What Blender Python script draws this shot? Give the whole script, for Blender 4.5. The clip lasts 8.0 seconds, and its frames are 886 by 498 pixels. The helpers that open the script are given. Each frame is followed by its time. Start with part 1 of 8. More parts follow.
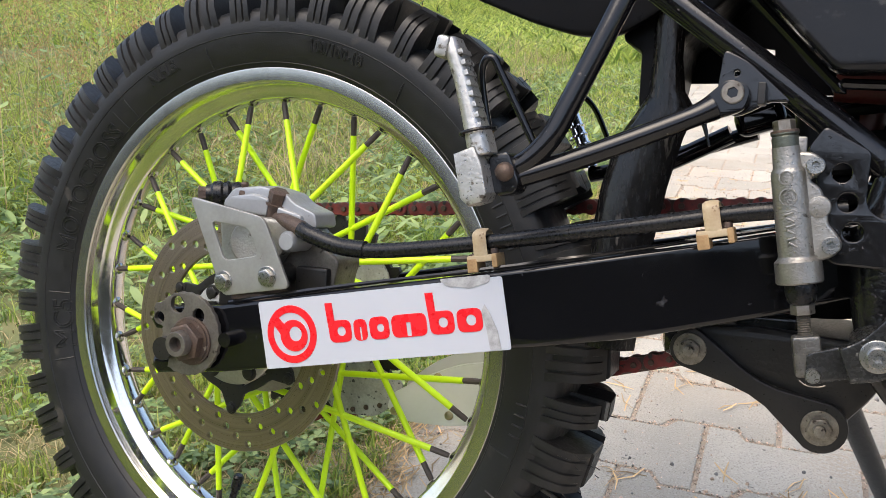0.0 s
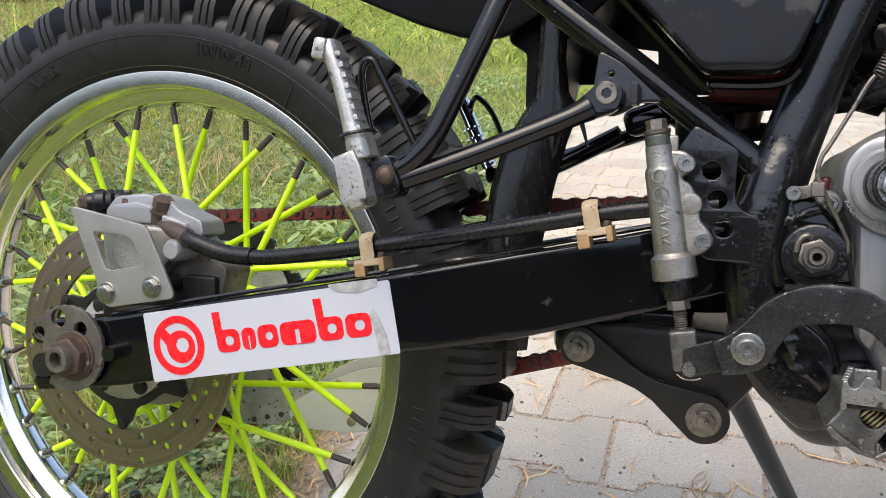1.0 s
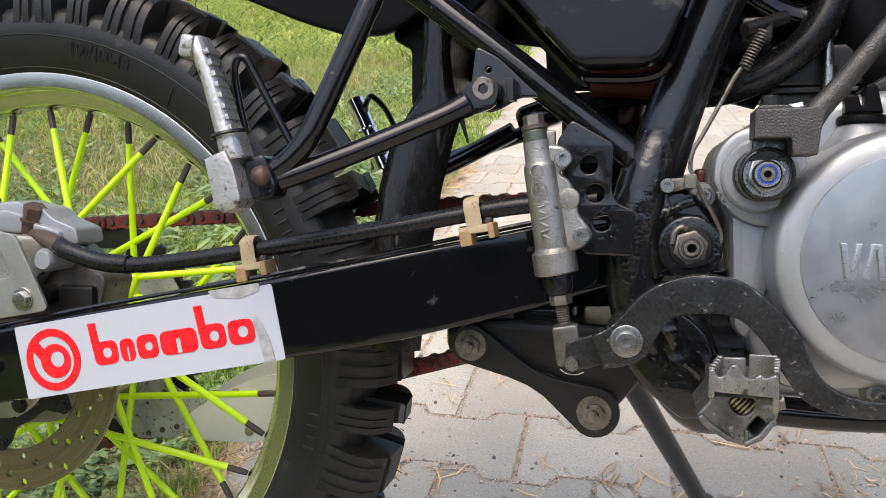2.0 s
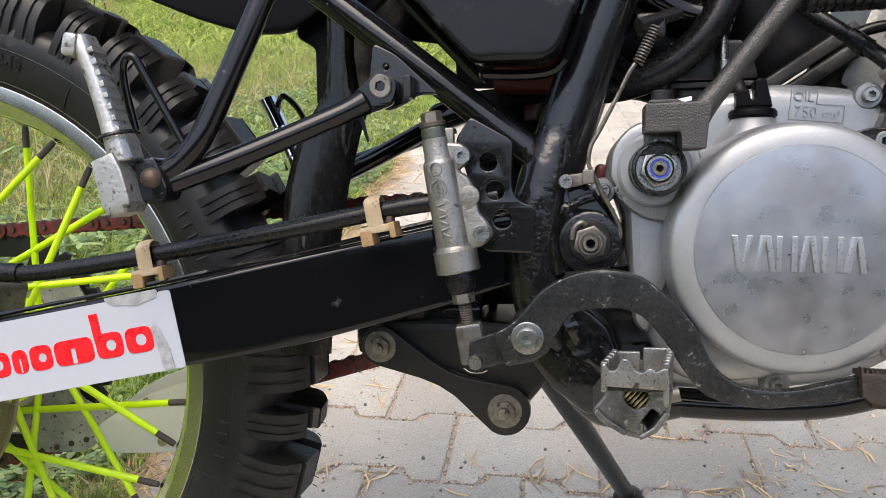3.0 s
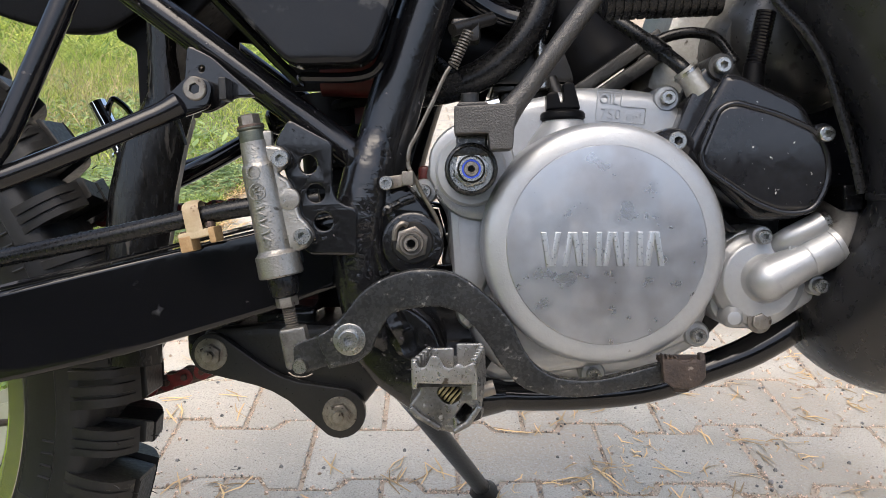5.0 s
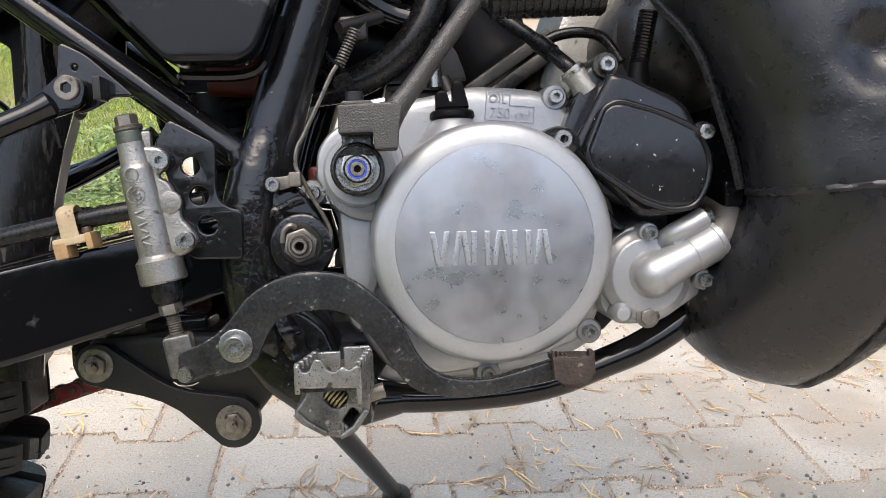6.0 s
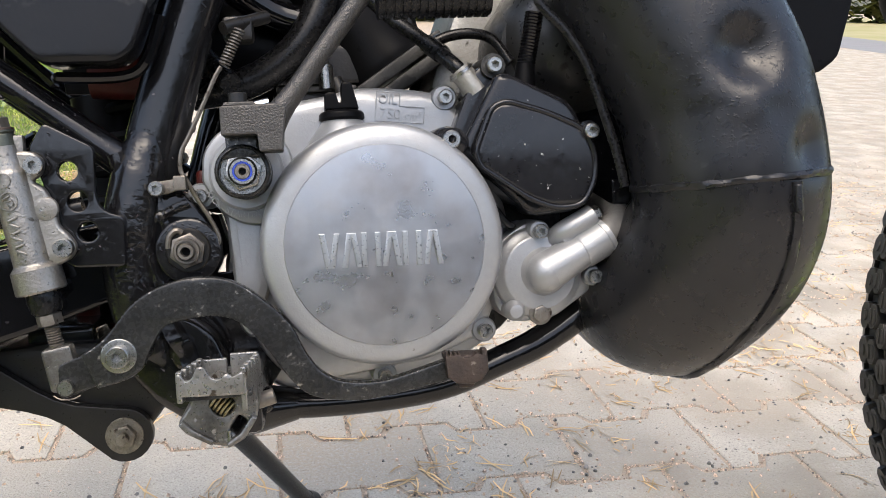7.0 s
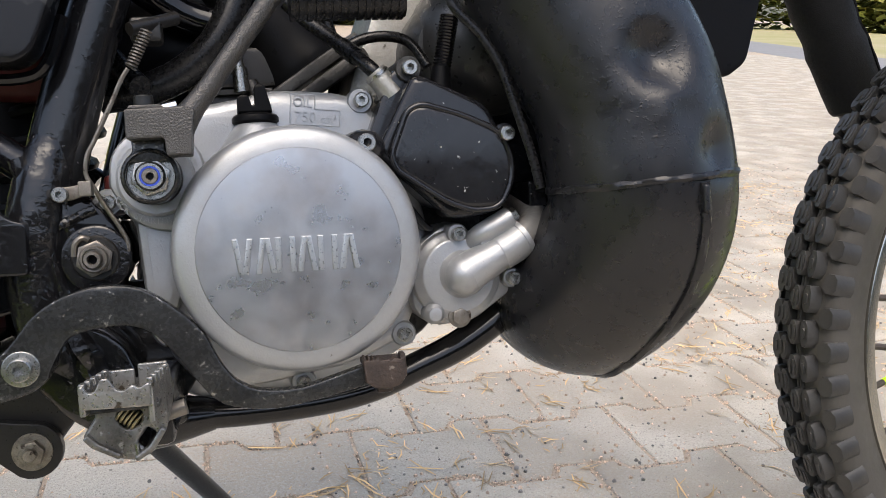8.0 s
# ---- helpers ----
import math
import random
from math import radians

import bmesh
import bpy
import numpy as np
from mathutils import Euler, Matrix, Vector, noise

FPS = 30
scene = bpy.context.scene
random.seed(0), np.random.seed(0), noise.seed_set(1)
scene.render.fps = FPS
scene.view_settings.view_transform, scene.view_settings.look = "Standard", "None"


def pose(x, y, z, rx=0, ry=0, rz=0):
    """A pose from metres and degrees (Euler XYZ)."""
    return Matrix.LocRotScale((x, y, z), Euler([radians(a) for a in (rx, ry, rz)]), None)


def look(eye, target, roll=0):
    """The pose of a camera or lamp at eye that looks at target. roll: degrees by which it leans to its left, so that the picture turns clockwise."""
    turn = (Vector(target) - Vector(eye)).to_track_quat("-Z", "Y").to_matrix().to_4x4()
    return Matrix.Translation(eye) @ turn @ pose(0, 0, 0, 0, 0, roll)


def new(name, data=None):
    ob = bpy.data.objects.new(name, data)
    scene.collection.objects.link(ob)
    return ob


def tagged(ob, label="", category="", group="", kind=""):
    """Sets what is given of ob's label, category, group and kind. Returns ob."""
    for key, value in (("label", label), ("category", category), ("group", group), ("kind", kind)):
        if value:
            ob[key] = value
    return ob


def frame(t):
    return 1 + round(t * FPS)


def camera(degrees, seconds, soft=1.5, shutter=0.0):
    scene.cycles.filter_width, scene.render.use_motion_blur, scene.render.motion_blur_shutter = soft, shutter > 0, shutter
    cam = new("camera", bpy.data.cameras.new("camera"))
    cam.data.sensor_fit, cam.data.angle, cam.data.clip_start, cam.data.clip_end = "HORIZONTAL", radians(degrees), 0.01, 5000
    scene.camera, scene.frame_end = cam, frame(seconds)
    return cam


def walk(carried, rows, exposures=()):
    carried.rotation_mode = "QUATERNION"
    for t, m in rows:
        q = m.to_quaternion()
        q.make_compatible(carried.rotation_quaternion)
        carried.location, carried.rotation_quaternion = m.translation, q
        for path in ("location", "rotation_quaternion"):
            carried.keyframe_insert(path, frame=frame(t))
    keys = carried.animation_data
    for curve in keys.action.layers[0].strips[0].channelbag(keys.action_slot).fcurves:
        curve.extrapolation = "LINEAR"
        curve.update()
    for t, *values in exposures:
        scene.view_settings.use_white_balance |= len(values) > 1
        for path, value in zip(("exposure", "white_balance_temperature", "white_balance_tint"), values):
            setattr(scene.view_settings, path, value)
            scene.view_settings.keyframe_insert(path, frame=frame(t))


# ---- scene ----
cam = camera(55.6, 8.0, soft=0.55)
PATH = [
    (0, (0.4584, -0.6430, 0.6315), (0.0719, 0.2300, 0.3340), -0.69),
    (0.5, (0.4717, -0.6361, 0.6318), (0.1272, 0.2546, 0.3352), -0.59),
    (1, (0.4823, -0.6292, 0.6303), (0.1766, 0.2760, 0.3353), -0.54),
    (1.5, (0.4942, -0.6215, 0.6283), (0.2318, 0.2974, 0.3339), -0.55),
    (3, (0.5296, -0.6022, 0.6238), (0.3750, 0.3408, 0.3290), -0.66),
    (3.5, (0.5397, -0.6017, 0.6235), (0.4154, 0.3457, 0.3285), -0.58),
    (4, (0.5490, -0.6010, 0.6232), (0.4610, 0.3507, 0.3288), -0.37),
    (4.5, (0.5547, -0.6039, 0.6238), (0.5051, 0.3511, 0.3312), 0.06),
    (6, (0.5811, -0.5976, 0.6204), (0.6636, 0.3571, 0.3345), 0.94),
    (6.5, (0.5896, -0.5970, 0.6191), (0.7233, 0.3528, 0.3363), 1.13),
    (7, (0.5970, -0.5988, 0.6193), (0.7747, 0.3444, 0.3386), 1.30),
    (7.5, (0.6031, -0.5992, 0.6196), (0.8230, 0.3359, 0.3420), 1.61),
    (8, (0.6077, -0.5988, 0.6185), (0.8605, 0.3291, 0.3445), 1.76),
]
walk(cam, [(t, look(eye, target, roll)) for t, eye, target, roll in PATH], [(0.0, 1.22, 6900, 10), (3.0, 1.18, 6900, 10), (4.5, 1.20, 6900, 10), (6.0, 1.40, 6950, 10), (6.5, 1.40, 6950, 10), (7.0, 1.28, 6950, 10), (7.5, 1.15, 6950, 10), (8.0, 1.12, 6900, 10)])

# ---- daylight ----
world = bpy.data.worlds.new("sky")
scene.world = world
world.use_nodes = True
wn, wl = world.node_tree.nodes, world.node_tree.links
sky = wn.new("ShaderNodeTexSky")
sky.sky_type = "NISHITA"
sky.sun_disc = False
sky.sun_elevation, sky.sun_rotation = radians(65), radians(198)
sky.air_density, sky.dust_density = 1.0, 3.0
wn["Background"].inputs["Strength"].default_value = 0.15
wl.new(sky.outputs["Color"], wn["Background"].inputs["Color"])
sun = new("sun", bpy.data.lights.new("sun", "SUN"))
sun.data.energy, sun.data.angle, sun.data.color = 0.8, radians(50), (1.0, 0.96, 0.90)
sun.matrix_world = look((-0.13, -0.40, 0.90), (0, 0, 0))


# ---- materials ----
def material(name, base, rough=0.5, metal=0.0, tint=None, scale=60.0, amount=0.6, bump=0.0, bump_scale=200.0,
             spots=None, spot_scale=25.0, spot_edge=0.62, spot_rough=None, coat=0.0, per="", rough_var=0.12, stretch=None, spec=0.5, leafy=0.0, pimples=None, turned=False, blotch=None, zone=None):
    """A surface with a fine and a coarse variation, optional worn or stained spots and fine relief."""
    mat = bpy.data.materials.new(name)
    mat.use_nodes = True
    nodes, links = mat.node_tree.nodes, mat.node_tree.links
    bsdf = nodes["Principled BSDF"]
    bsdf.inputs["Metallic"].default_value = metal
    bsdf.inputs["Coat Weight"].default_value = coat
    bsdf.inputs["Specular IOR Level"].default_value = spec
    coord = nodes.new("ShaderNodeTexCoord")
    source = coord.outputs["Object"]
    if stretch:
        mapping = nodes.new("ShaderNodeMapping")
        mapping.inputs["Scale"].default_value = stretch
        links.new(source, mapping.inputs["Vector"])
        source = mapping.outputs["Vector"]

    if turned:
        # lathe marks: the pattern depends on the distance from the axis alone
        flat_axis = nodes.new("ShaderNodeVectorMath")
        flat_axis.operation = "MULTIPLY"
        flat_axis.inputs[1].default_value = (1, 0, 1)
        links.new(source, flat_axis.inputs[0])
        away = nodes.new("ShaderNodeVectorMath")
        away.operation = "LENGTH"
        links.new(flat_axis.outputs["Vector"], away.inputs[0])
        line = nodes.new("ShaderNodeCombineXYZ")
        links.new(away.outputs["Value"], line.inputs[0])
        source = line.outputs[0]
    if per == "object":
        shift = nodes.new("ShaderNodeMapping")
        own = nodes.new("ShaderNodeObjectInfo")
        links.new(source, shift.inputs["Vector"])
        links.new(own.outputs["Location"], shift.inputs["Location"])
        source = shift.outputs["Vector"]

    def noise_node(size, detail=4.0):
        n = nodes.new("ShaderNodeTexNoise")
        n.inputs["Scale"].default_value, n.inputs["Detail"].default_value = size, detail
        links.new(source, n.inputs["Vector"])
        return n.outputs["Fac"]

    def ramp(fac, low, high):
        r = nodes.new("ShaderNodeMapRange")
        r.inputs["From Min"].default_value, r.inputs["From Max"].default_value = low, high
        links.new(fac, r.inputs["Value"])
        return r.outputs["Result"]

    def mix(fac, a, b):
        m = nodes.new("ShaderNodeMix")
        m.data_type = "RGBA"
        if isinstance(fac, float):
            m.inputs[0].default_value = fac
        else:
            links.new(fac, m.inputs[0])
        for slot, value in ((6, a), (7, b)):
            if isinstance(value, tuple):
                m.inputs[slot].default_value = (*value, 1)
            else:
                links.new(value, m.inputs[slot])
        return m.outputs[2]

    other = tint or tuple(c * 0.6 for c in base)
    coarse = ramp(noise_node(scale, 3.0), 0.35, 0.68)
    fine = ramp(noise_node(scale * 9, 5.0), 0.3, 0.75)
    both = nodes.new("ShaderNodeMath")
    both.operation = "MULTIPLY_ADD"
    links.new(coarse, both.inputs[0])
    both.inputs[1].default_value = amount * 0.7
    scaled = nodes.new("ShaderNodeMath")
    scaled.operation = "MULTIPLY"
    links.new(fine, scaled.inputs[0])
    scaled.inputs[1].default_value = amount * 0.4
    links.new(scaled.outputs[0], both.inputs[2])
    colour = mix(both.outputs[0], base, other)
    if blotch:
        # broad cloudy stains of unstretched shape
        cloud = nodes.new("ShaderNodeTexNoise")
        cloud.inputs["Scale"].default_value, cloud.inputs["Detail"].default_value = 26, 5
        links.new(coord.outputs["Object"], cloud.inputs["Vector"])
        colour = mix(ramp(cloud.outputs["Fac"], 0.44, 0.72), colour, blotch)
    rough_out = nodes.new("ShaderNodeMapRange")
    rough_out.inputs["To Min"].default_value = max(rough - rough_var, 0.02)
    rough_out.inputs["To Max"].default_value = min(rough + rough_var, 1.0)
    links.new(fine, rough_out.inputs["Value"])
    roughness = rough_out.outputs["Result"]
    if per:
        if per == "object":
            info = nodes.new("ShaderNodeObjectInfo").outputs["Random"]
        else:
            info = nodes.new("ShaderNodeNewGeometry").outputs["Random Per Island"]
        hsv = nodes.new("ShaderNodeHueSaturation")
        span = nodes.new("ShaderNodeMapRange")
        span.inputs["To Min"].default_value, span.inputs["To Max"].default_value = (0.92, 1.07) if per == "object" else (0.5, 1.6)
        links.new(info, span.inputs["Value"])
        links.new(span.outputs["Result"], hsv.inputs["Value"])
        links.new(colour, hsv.inputs["Color"])
        if per == "island" and leafy:
            hue = nodes.new("ShaderNodeMath")
            hue.operation = "MULTIPLY_ADD"
            links.new(info, hue.inputs[0])
            hue.inputs[1].default_value, hue.inputs[2].default_value = -0.05, 0.525
            links.new(hue.outputs[0], hsv.inputs["Hue"])
        colour = hsv.outputs["Color"]
    if spots:
        mask = ramp(noise_node(spot_scale, 8.0), spot_edge, spot_edge + 0.06)
        colour = mix(mask, colour, spots)
        if spot_rough is not None:
            blend = nodes.new("ShaderNodeMix")
            links.new(mask, blend.inputs[0])
            links.new(roughness, blend.inputs[2])
            blend.inputs[3].default_value = spot_rough
            roughness = blend.outputs[0]
    links.new(colour, bsdf.inputs["Base Color"])
    if leafy:
        glow_through = nodes.new("ShaderNodeBsdfTranslucent")
        links.new(colour, glow_through.inputs["Color"])
        blend_leaf = nodes.new("ShaderNodeMixShader")
        blend_leaf.inputs[0].default_value = leafy
        links.new(bsdf.outputs[0], blend_leaf.inputs[1])
        links.new(glow_through.outputs[0], blend_leaf.inputs[2])
        links.new(blend_leaf.outputs[0], nodes["Material Output"].inputs["Surface"])
    links.new(roughness, bsdf.inputs["Roughness"])
    if bump:
        b = nodes.new("ShaderNodeBump")
        b.inputs["Strength"].default_value, b.inputs["Distance"].default_value = bump, 0.002
        links.new(noise_node(bump_scale, 6.0), b.inputs["Height"])
        links.new(b.outputs["Normal"], bsdf.inputs["Normal"])
        if pimples:
            # scattered raised specks in areas of their own
            dots = ramp(noise_node(pimples[0], 2.0), pimples[1], pimples[1] + 0.12)
            if zone:
                far_off = nodes.new("ShaderNodeVectorMath")
                far_off.operation = "DISTANCE"
                links.new(source, far_off.inputs[0])
                far_off.inputs[1].default_value = zone[:3]
                area = ramp(far_off.outputs["Value"], zone[3], zone[3] * 0.25)
            else:
                area = ramp(noise_node(pimples[0] / 16, 2.0), 0.42, 0.62)
            product = nodes.new("ShaderNodeMath")
            product.operation = "MULTIPLY"
            links.new(dots, product.inputs[0])
            links.new(area, product.inputs[1])
            second = nodes.new("ShaderNodeBump")
            second.inputs["Strength"].default_value, second.inputs["Distance"].default_value = pimples[2], 0.002
            links.new(product.outputs[0], second.inputs["Height"])
            links.new(b.outputs["Normal"], second.inputs["Normal"])
            links.new(second.outputs["Normal"], bsdf.inputs["Normal"])
    return mat


GLOSS_BLACK = material("gloss_black_paint", (0.0045, 0.0045, 0.0055), 0.07, spots=(0.030, 0.030, 0.033), spot_scale=90, spot_edge=0.68, rough_var=0.04, spec=0.40, spot_rough=0.3, scale=20, bump=0.012, bump_scale=30)
TUBE_BLACK = material("chipped_glossy_tube_paint", (0.006, 0.006, 0.007), 0.13, spots=(0.10, 0.085, 0.075), spot_scale=150, spot_edge=0.71, spot_rough=0.55, scale=40, bump=0.05, bump_scale=120, spec=0.42, rough_var=0.06)
FRAME_BLACK = material("frame_black_enamel", (0.008, 0.008, 0.009), 0.15, spots=(0.125, 0.11, 0.115), spot_scale=300, spot_edge=0.69, spot_rough=0.5, scale=40, bump=0.03, bump_scale=130, spec=0.5, pimples=(420, 0.64, 0.16))
WELD_BLACK = material("lumpy_black_paint_over_welds", (0.009, 0.009, 0.010), 0.14, spots=(0.050, 0.044, 0.050), spot_scale=200, spot_edge=0.66, spot_rough=0.36, bump=0.10, bump_scale=420, spec=0.5, pimples=(420, 0.58, 0.16))
PLASTIC_BLACK = material("black_plastic", (0.005, 0.005, 0.0055), 0.38, spots=(0.02, 0.02, 0.021), spot_scale=22, spot_edge=0.68, spot_rough=0.35, bump=0.05, bump_scale=600, scale=15, spec=0.07)
PANEL_BLACK = material("scuffed_shiny_black_plastic", (0.006, 0.006, 0.007), 0.17, tint=(0.015, 0.015, 0.016), scale=9, amount=0.55, spots=(0.040, 0.040, 0.041), spot_scale=34, spot_edge=0.60, spot_rough=0.42, bump=0.05, bump_scale=300, rough_var=0.10, spec=0.22)
VALVE_BLACK = material("chipped_black_paint", (0.0080, 0.0085, 0.0105), 0.13, tint=(0.020, 0.020, 0.022), scale=26, amount=0.6, spots=(0.42, 0.42, 0.40), spot_scale=300, spot_edge=0.70, spot_rough=0.5, bump=0.16, bump_scale=26, rough_var=0.09, spec=0.42)
RUBBER = material("tyre_rubber", (0.0098, 0.0099, 0.0103), 0.42, tint=(0.019, 0.0188, 0.0186), scale=14, amount=0.9, bump=0.10, bump_scale=600, spec=0.32, spots=(0.042, 0.037, 0.032), spot_scale=30, spot_edge=0.68, spot_rough=0.65)
KNOB_RUBBER = material("tread_rubber", (0.0098, 0.0098, 0.0100), 0.42, tint=(0.026, 0.0245, 0.0228), scale=38, amount=0.85, bump=0.12, bump_scale=260, per="object", spots=(0.085, 0.075, 0.062), spot_scale=60, spot_edge=0.67, spot_rough=0.7, spec=0.30)
OLD_RUBBER = material("dusty_tread_rubber", (0.020, 0.0198, 0.0195), 0.50, tint=(0.046, 0.044, 0.040), scale=60, amount=0.9, bump=0.15, bump_scale=240, per="object", spots=(0.095, 0.088, 0.076), spot_scale=90, spot_edge=0.66, spot_rough=0.8)
OLD_TYRE = material("dusty_tyre_rubber", (0.040, 0.037, 0.032), 0.75, tint=(0.078, 0.071, 0.060), scale=14, amount=0.9, bump=0.12, bump_scale=300)
HOSE_RUBBER = material("hose_rubber", (0.0055, 0.0055, 0.006), 0.30, tint=(0.014, 0.014, 0.015), scale=50, bump=0.05, bump_scale=400, spec=0.3)
POLISHED = material("polished_aluminium", (0.76, 0.75, 0.73), 0.15, 1.0, tint=(0.66, 0.64, 0.60), scale=22, bump=0.05, bump_scale=60, spots=(0.42, 0.38, 0.33), spot_scale=260, spot_edge=0.71, rough_var=0.06)
BRUSHED = material("brushed_aluminium", (0.580, 0.584, 0.597), 0.31, 1.0, tint=(0.515, 0.503, 0.497), scale=9, amount=0.7, rough_var=0.05, blotch=(0.385, 0.352, 0.338), bump=0.02, bump_scale=900)
CAST = material("painted_cast_aluminium", (0.340, 0.350, 0.362), 0.38, 0.5, tint=(0.272, 0.275, 0.276), scale=30, bump=0.07, bump_scale=700, rough_var=0.09, spots=(0.15, 0.140, 0.128), spot_scale=260, spot_edge=0.725, pimples=(330, 0.63, 0.10))
ROUGH_CAST = material("rough_cast_aluminium", (0.40, 0.39, 0.36), 0.5, 0.8, tint=(0.26, 0.25, 0.22), scale=45, bump=0.22, bump_scale=500, spots=(0.10, 0.09, 0.075), spot_scale=110, spot_edge=0.66)
PEG_ALLOY = material("worn_cast_peg", (0.50, 0.495, 0.475), 0.36, 0.75, tint=(0.32, 0.305, 0.28), scale=55, amount=0.8, bump=0.20, bump_scale=380, spots=(0.10, 0.088, 0.072), spot_scale=130, spot_edge=0.60, spot_rough=0.6)
PLATE_ALLOY = material("sheet_aluminium", (0.43, 0.42, 0.40), 0.42, 0.85, tint=(0.33, 0.317, 0.29), scale=40, amount=0.8, bump=0.04, bump_scale=300, rough_var=0.06, spots=(0.20, 0.175, 0.145), spot_scale=150, spot_edge=0.70)
ZINC = material("zinc_plated_steel", (0.38, 0.376, 0.358), 0.30, 1.0, tint=(0.24, 0.228, 0.208), scale=120, bump=0.04, bump_scale=500, rough_var=0.06, spots=(0.13, 0.105, 0.08), spot_scale=240, spot_edge=0.70)
DIRTY_ZINC = material("dirty_zinc_steel", (0.24, 0.225, 0.20), 0.45, 0.8, tint=(0.13, 0.11, 0.09), scale=160, amount=0.9, bump=0.15, bump_scale=500, spots=(0.05, 0.038, 0.03), spot_scale=200, spot_edge=0.62)
CHROME = material("chrome", (0.80, 0.80, 0.80), 0.06, 1.0, scale=30, amount=0.2, rough_var=0.04)
RUST = material("rusty_steel", (0.105, 0.068, 0.049), 0.55, 0.45, tint=(0.060, 0.046, 0.040), scale=90, amount=0.9, bump=0.30, bump_scale=600, spots=(0.26, 0.22, 0.18), spot_scale=110, spot_edge=0.66)
DISC_STEEL = material("heat_browned_disc_steel", (0.37, 0.30, 0.235), 0.32, 0.9, tint=(0.17, 0.135, 0.105), scale=150, amount=1.0, bump=0.12, bump_scale=1400, rough_var=0.08, turned=True)
DARK_STEEL = material("dark_grey_steel", (0.022, 0.0205, 0.019), 0.38, 0.35, tint=(0.012, 0.011, 0.0105), scale=60, bump=0.10, bump_scale=350, spots=(0.13, 0.12, 0.105), spot_scale=190, spot_edge=0.72)
KICK_IRON = material("forged_grey_iron", (0.082, 0.079, 0.075), 0.42, 0.7, tint=(0.048, 0.045, 0.042), scale=120, bump=0.34, bump_scale=900, spots=(0.10, 0.055, 0.032), spot_scale=70, spot_edge=0.72)
PEDAL_STEEL = material("painted_grey_steel", (0.044, 0.045, 0.045), 0.28, 0.5, tint=(0.020, 0.0205, 0.0205), scale=60, amount=0.9, bump=0.12, bump_scale=330, spots=(0.24, 0.23, 0.21), spot_scale=300, spot_edge=0.645)
NEON = material("neon_yellow_plastic", (0.56, 0.84, 0.010), 0.4, tint=(0.50, 0.74, 0.01), scale=40, amount=0.4, per="object")
NIPPLE = material("dark_heat_shrink", (0.055, 0.042, 0.034), 0.6, tint=(0.03, 0.025, 0.02), scale=90)
CHAIN_RED = material("red_painted_chain", (0.21, 0.026, 0.022), 0.45, tint=(0.07, 0.014, 0.012), scale=110, amount=0.9, spots=(0.03, 0.02, 0.018), spot_scale=180, spot_edge=0.6, bump=0.2)
IVORY = material("aged_ivory_plastic", (0.42, 0.34, 0.22), 0.5, tint=(0.28, 0.19, 0.10), scale=70, amount=0.8, bump=0.15, spots=(0.13, 0.07, 0.03), spot_scale=130, spot_edge=0.60)
CREAM = material("milky_plastic_guard", (0.62, 0.63, 0.56), 0.4, tint=(0.52, 0.53, 0.46), scale=20, amount=0.5)
GUIDE_DIRTY = material("mud_splashed_plastic", (0.42, 0.43, 0.38), 0.7, tint=(0.22, 0.22, 0.19), scale=50, amount=0.9, spots=(0.05, 0.05, 0.04), spot_scale=160, spot_edge=0.6, bump=0.3)
DECAL_WHITE = material("white_vinyl", (0.430, 0.450, 0.500), 0.30, tint=(0.405, 0.424, 0.47), scale=12, amount=0.15, coat=0.1, rough_var=0.02)
DECAL_RED = material("red_vinyl", (0.66, 0.012, 0.020), 0.32, tint=(0.80, 0.01, 0.02), scale=14, amount=0.3, coat=0.2)
DECAL_WORN = material("rubbed_through_vinyl", (0.42, 0.42, 0.43), 0.5, tint=(0.20, 0.20, 0.20), scale=160, amount=0.9)
EXHAUST = material("satin_black_exhaust", (0.0088, 0.0088, 0.0105), 0.31, tint=(0.016, 0.0158, 0.0162), scale=14, bump=0.02, bump_scale=230, spots=(0.034, 0.034, 0.036), spot_scale=60, spot_edge=0.68, spot_rough=0.45, rough_var=0.08, spec=0.44, pimples=(520, 0.57, 0.22), zone=(0.850, -0.232, 0.187, 0.050))
BRASS = material("brass_thread", (0.40, 0.34, 0.19), 0.42, 0.9, tint=(0.26, 0.23, 0.15), scale=200)
BLUE = material("blue_nylon_ring", (0.02, 0.06, 0.45), 0.4, scale=90)
RED_PAINT = material("dull_red_paint", (0.10, 0.014, 0.010), 0.4, tint=(0.05, 0.010, 0.008), scale=40, amount=0.8)
HEAD_GREY = material("satin_grey_head_metal", (0.085, 0.084, 0.082), 0.36, 0.6, tint=(0.045, 0.044, 0.042), scale=24, amount=0.9, bump=0.08, bump_scale=300, spots=(0.022, 0.021, 0.020), spot_scale=60, spot_edge=0.64)
DARK_CAST = material("grimy_cast_aluminium", (0.062, 0.061, 0.058), 0.5, 0.5, tint=(0.026, 0.0255, 0.0245), scale=30, amount=0.9, bump=0.2, bump_scale=420, spots=(0.013, 0.0128, 0.012), spot_scale=70, spot_edge=0.58)
MARK_ALLOY = material("bare_raised_aluminium", (0.74, 0.735, 0.72), 0.30, 1.0, tint=(0.62, 0.61, 0.59), scale=90, rough_var=0.04)
TIP_RUST = material("dark_rusted_tip_steel", (0.070, 0.050, 0.040), 0.5, 0.5, tint=(0.030, 0.025, 0.023), scale=110, amount=1.0, bump=0.35, bump_scale=520, spots=(0.22, 0.19, 0.16), spot_scale=170, spot_edge=0.66)
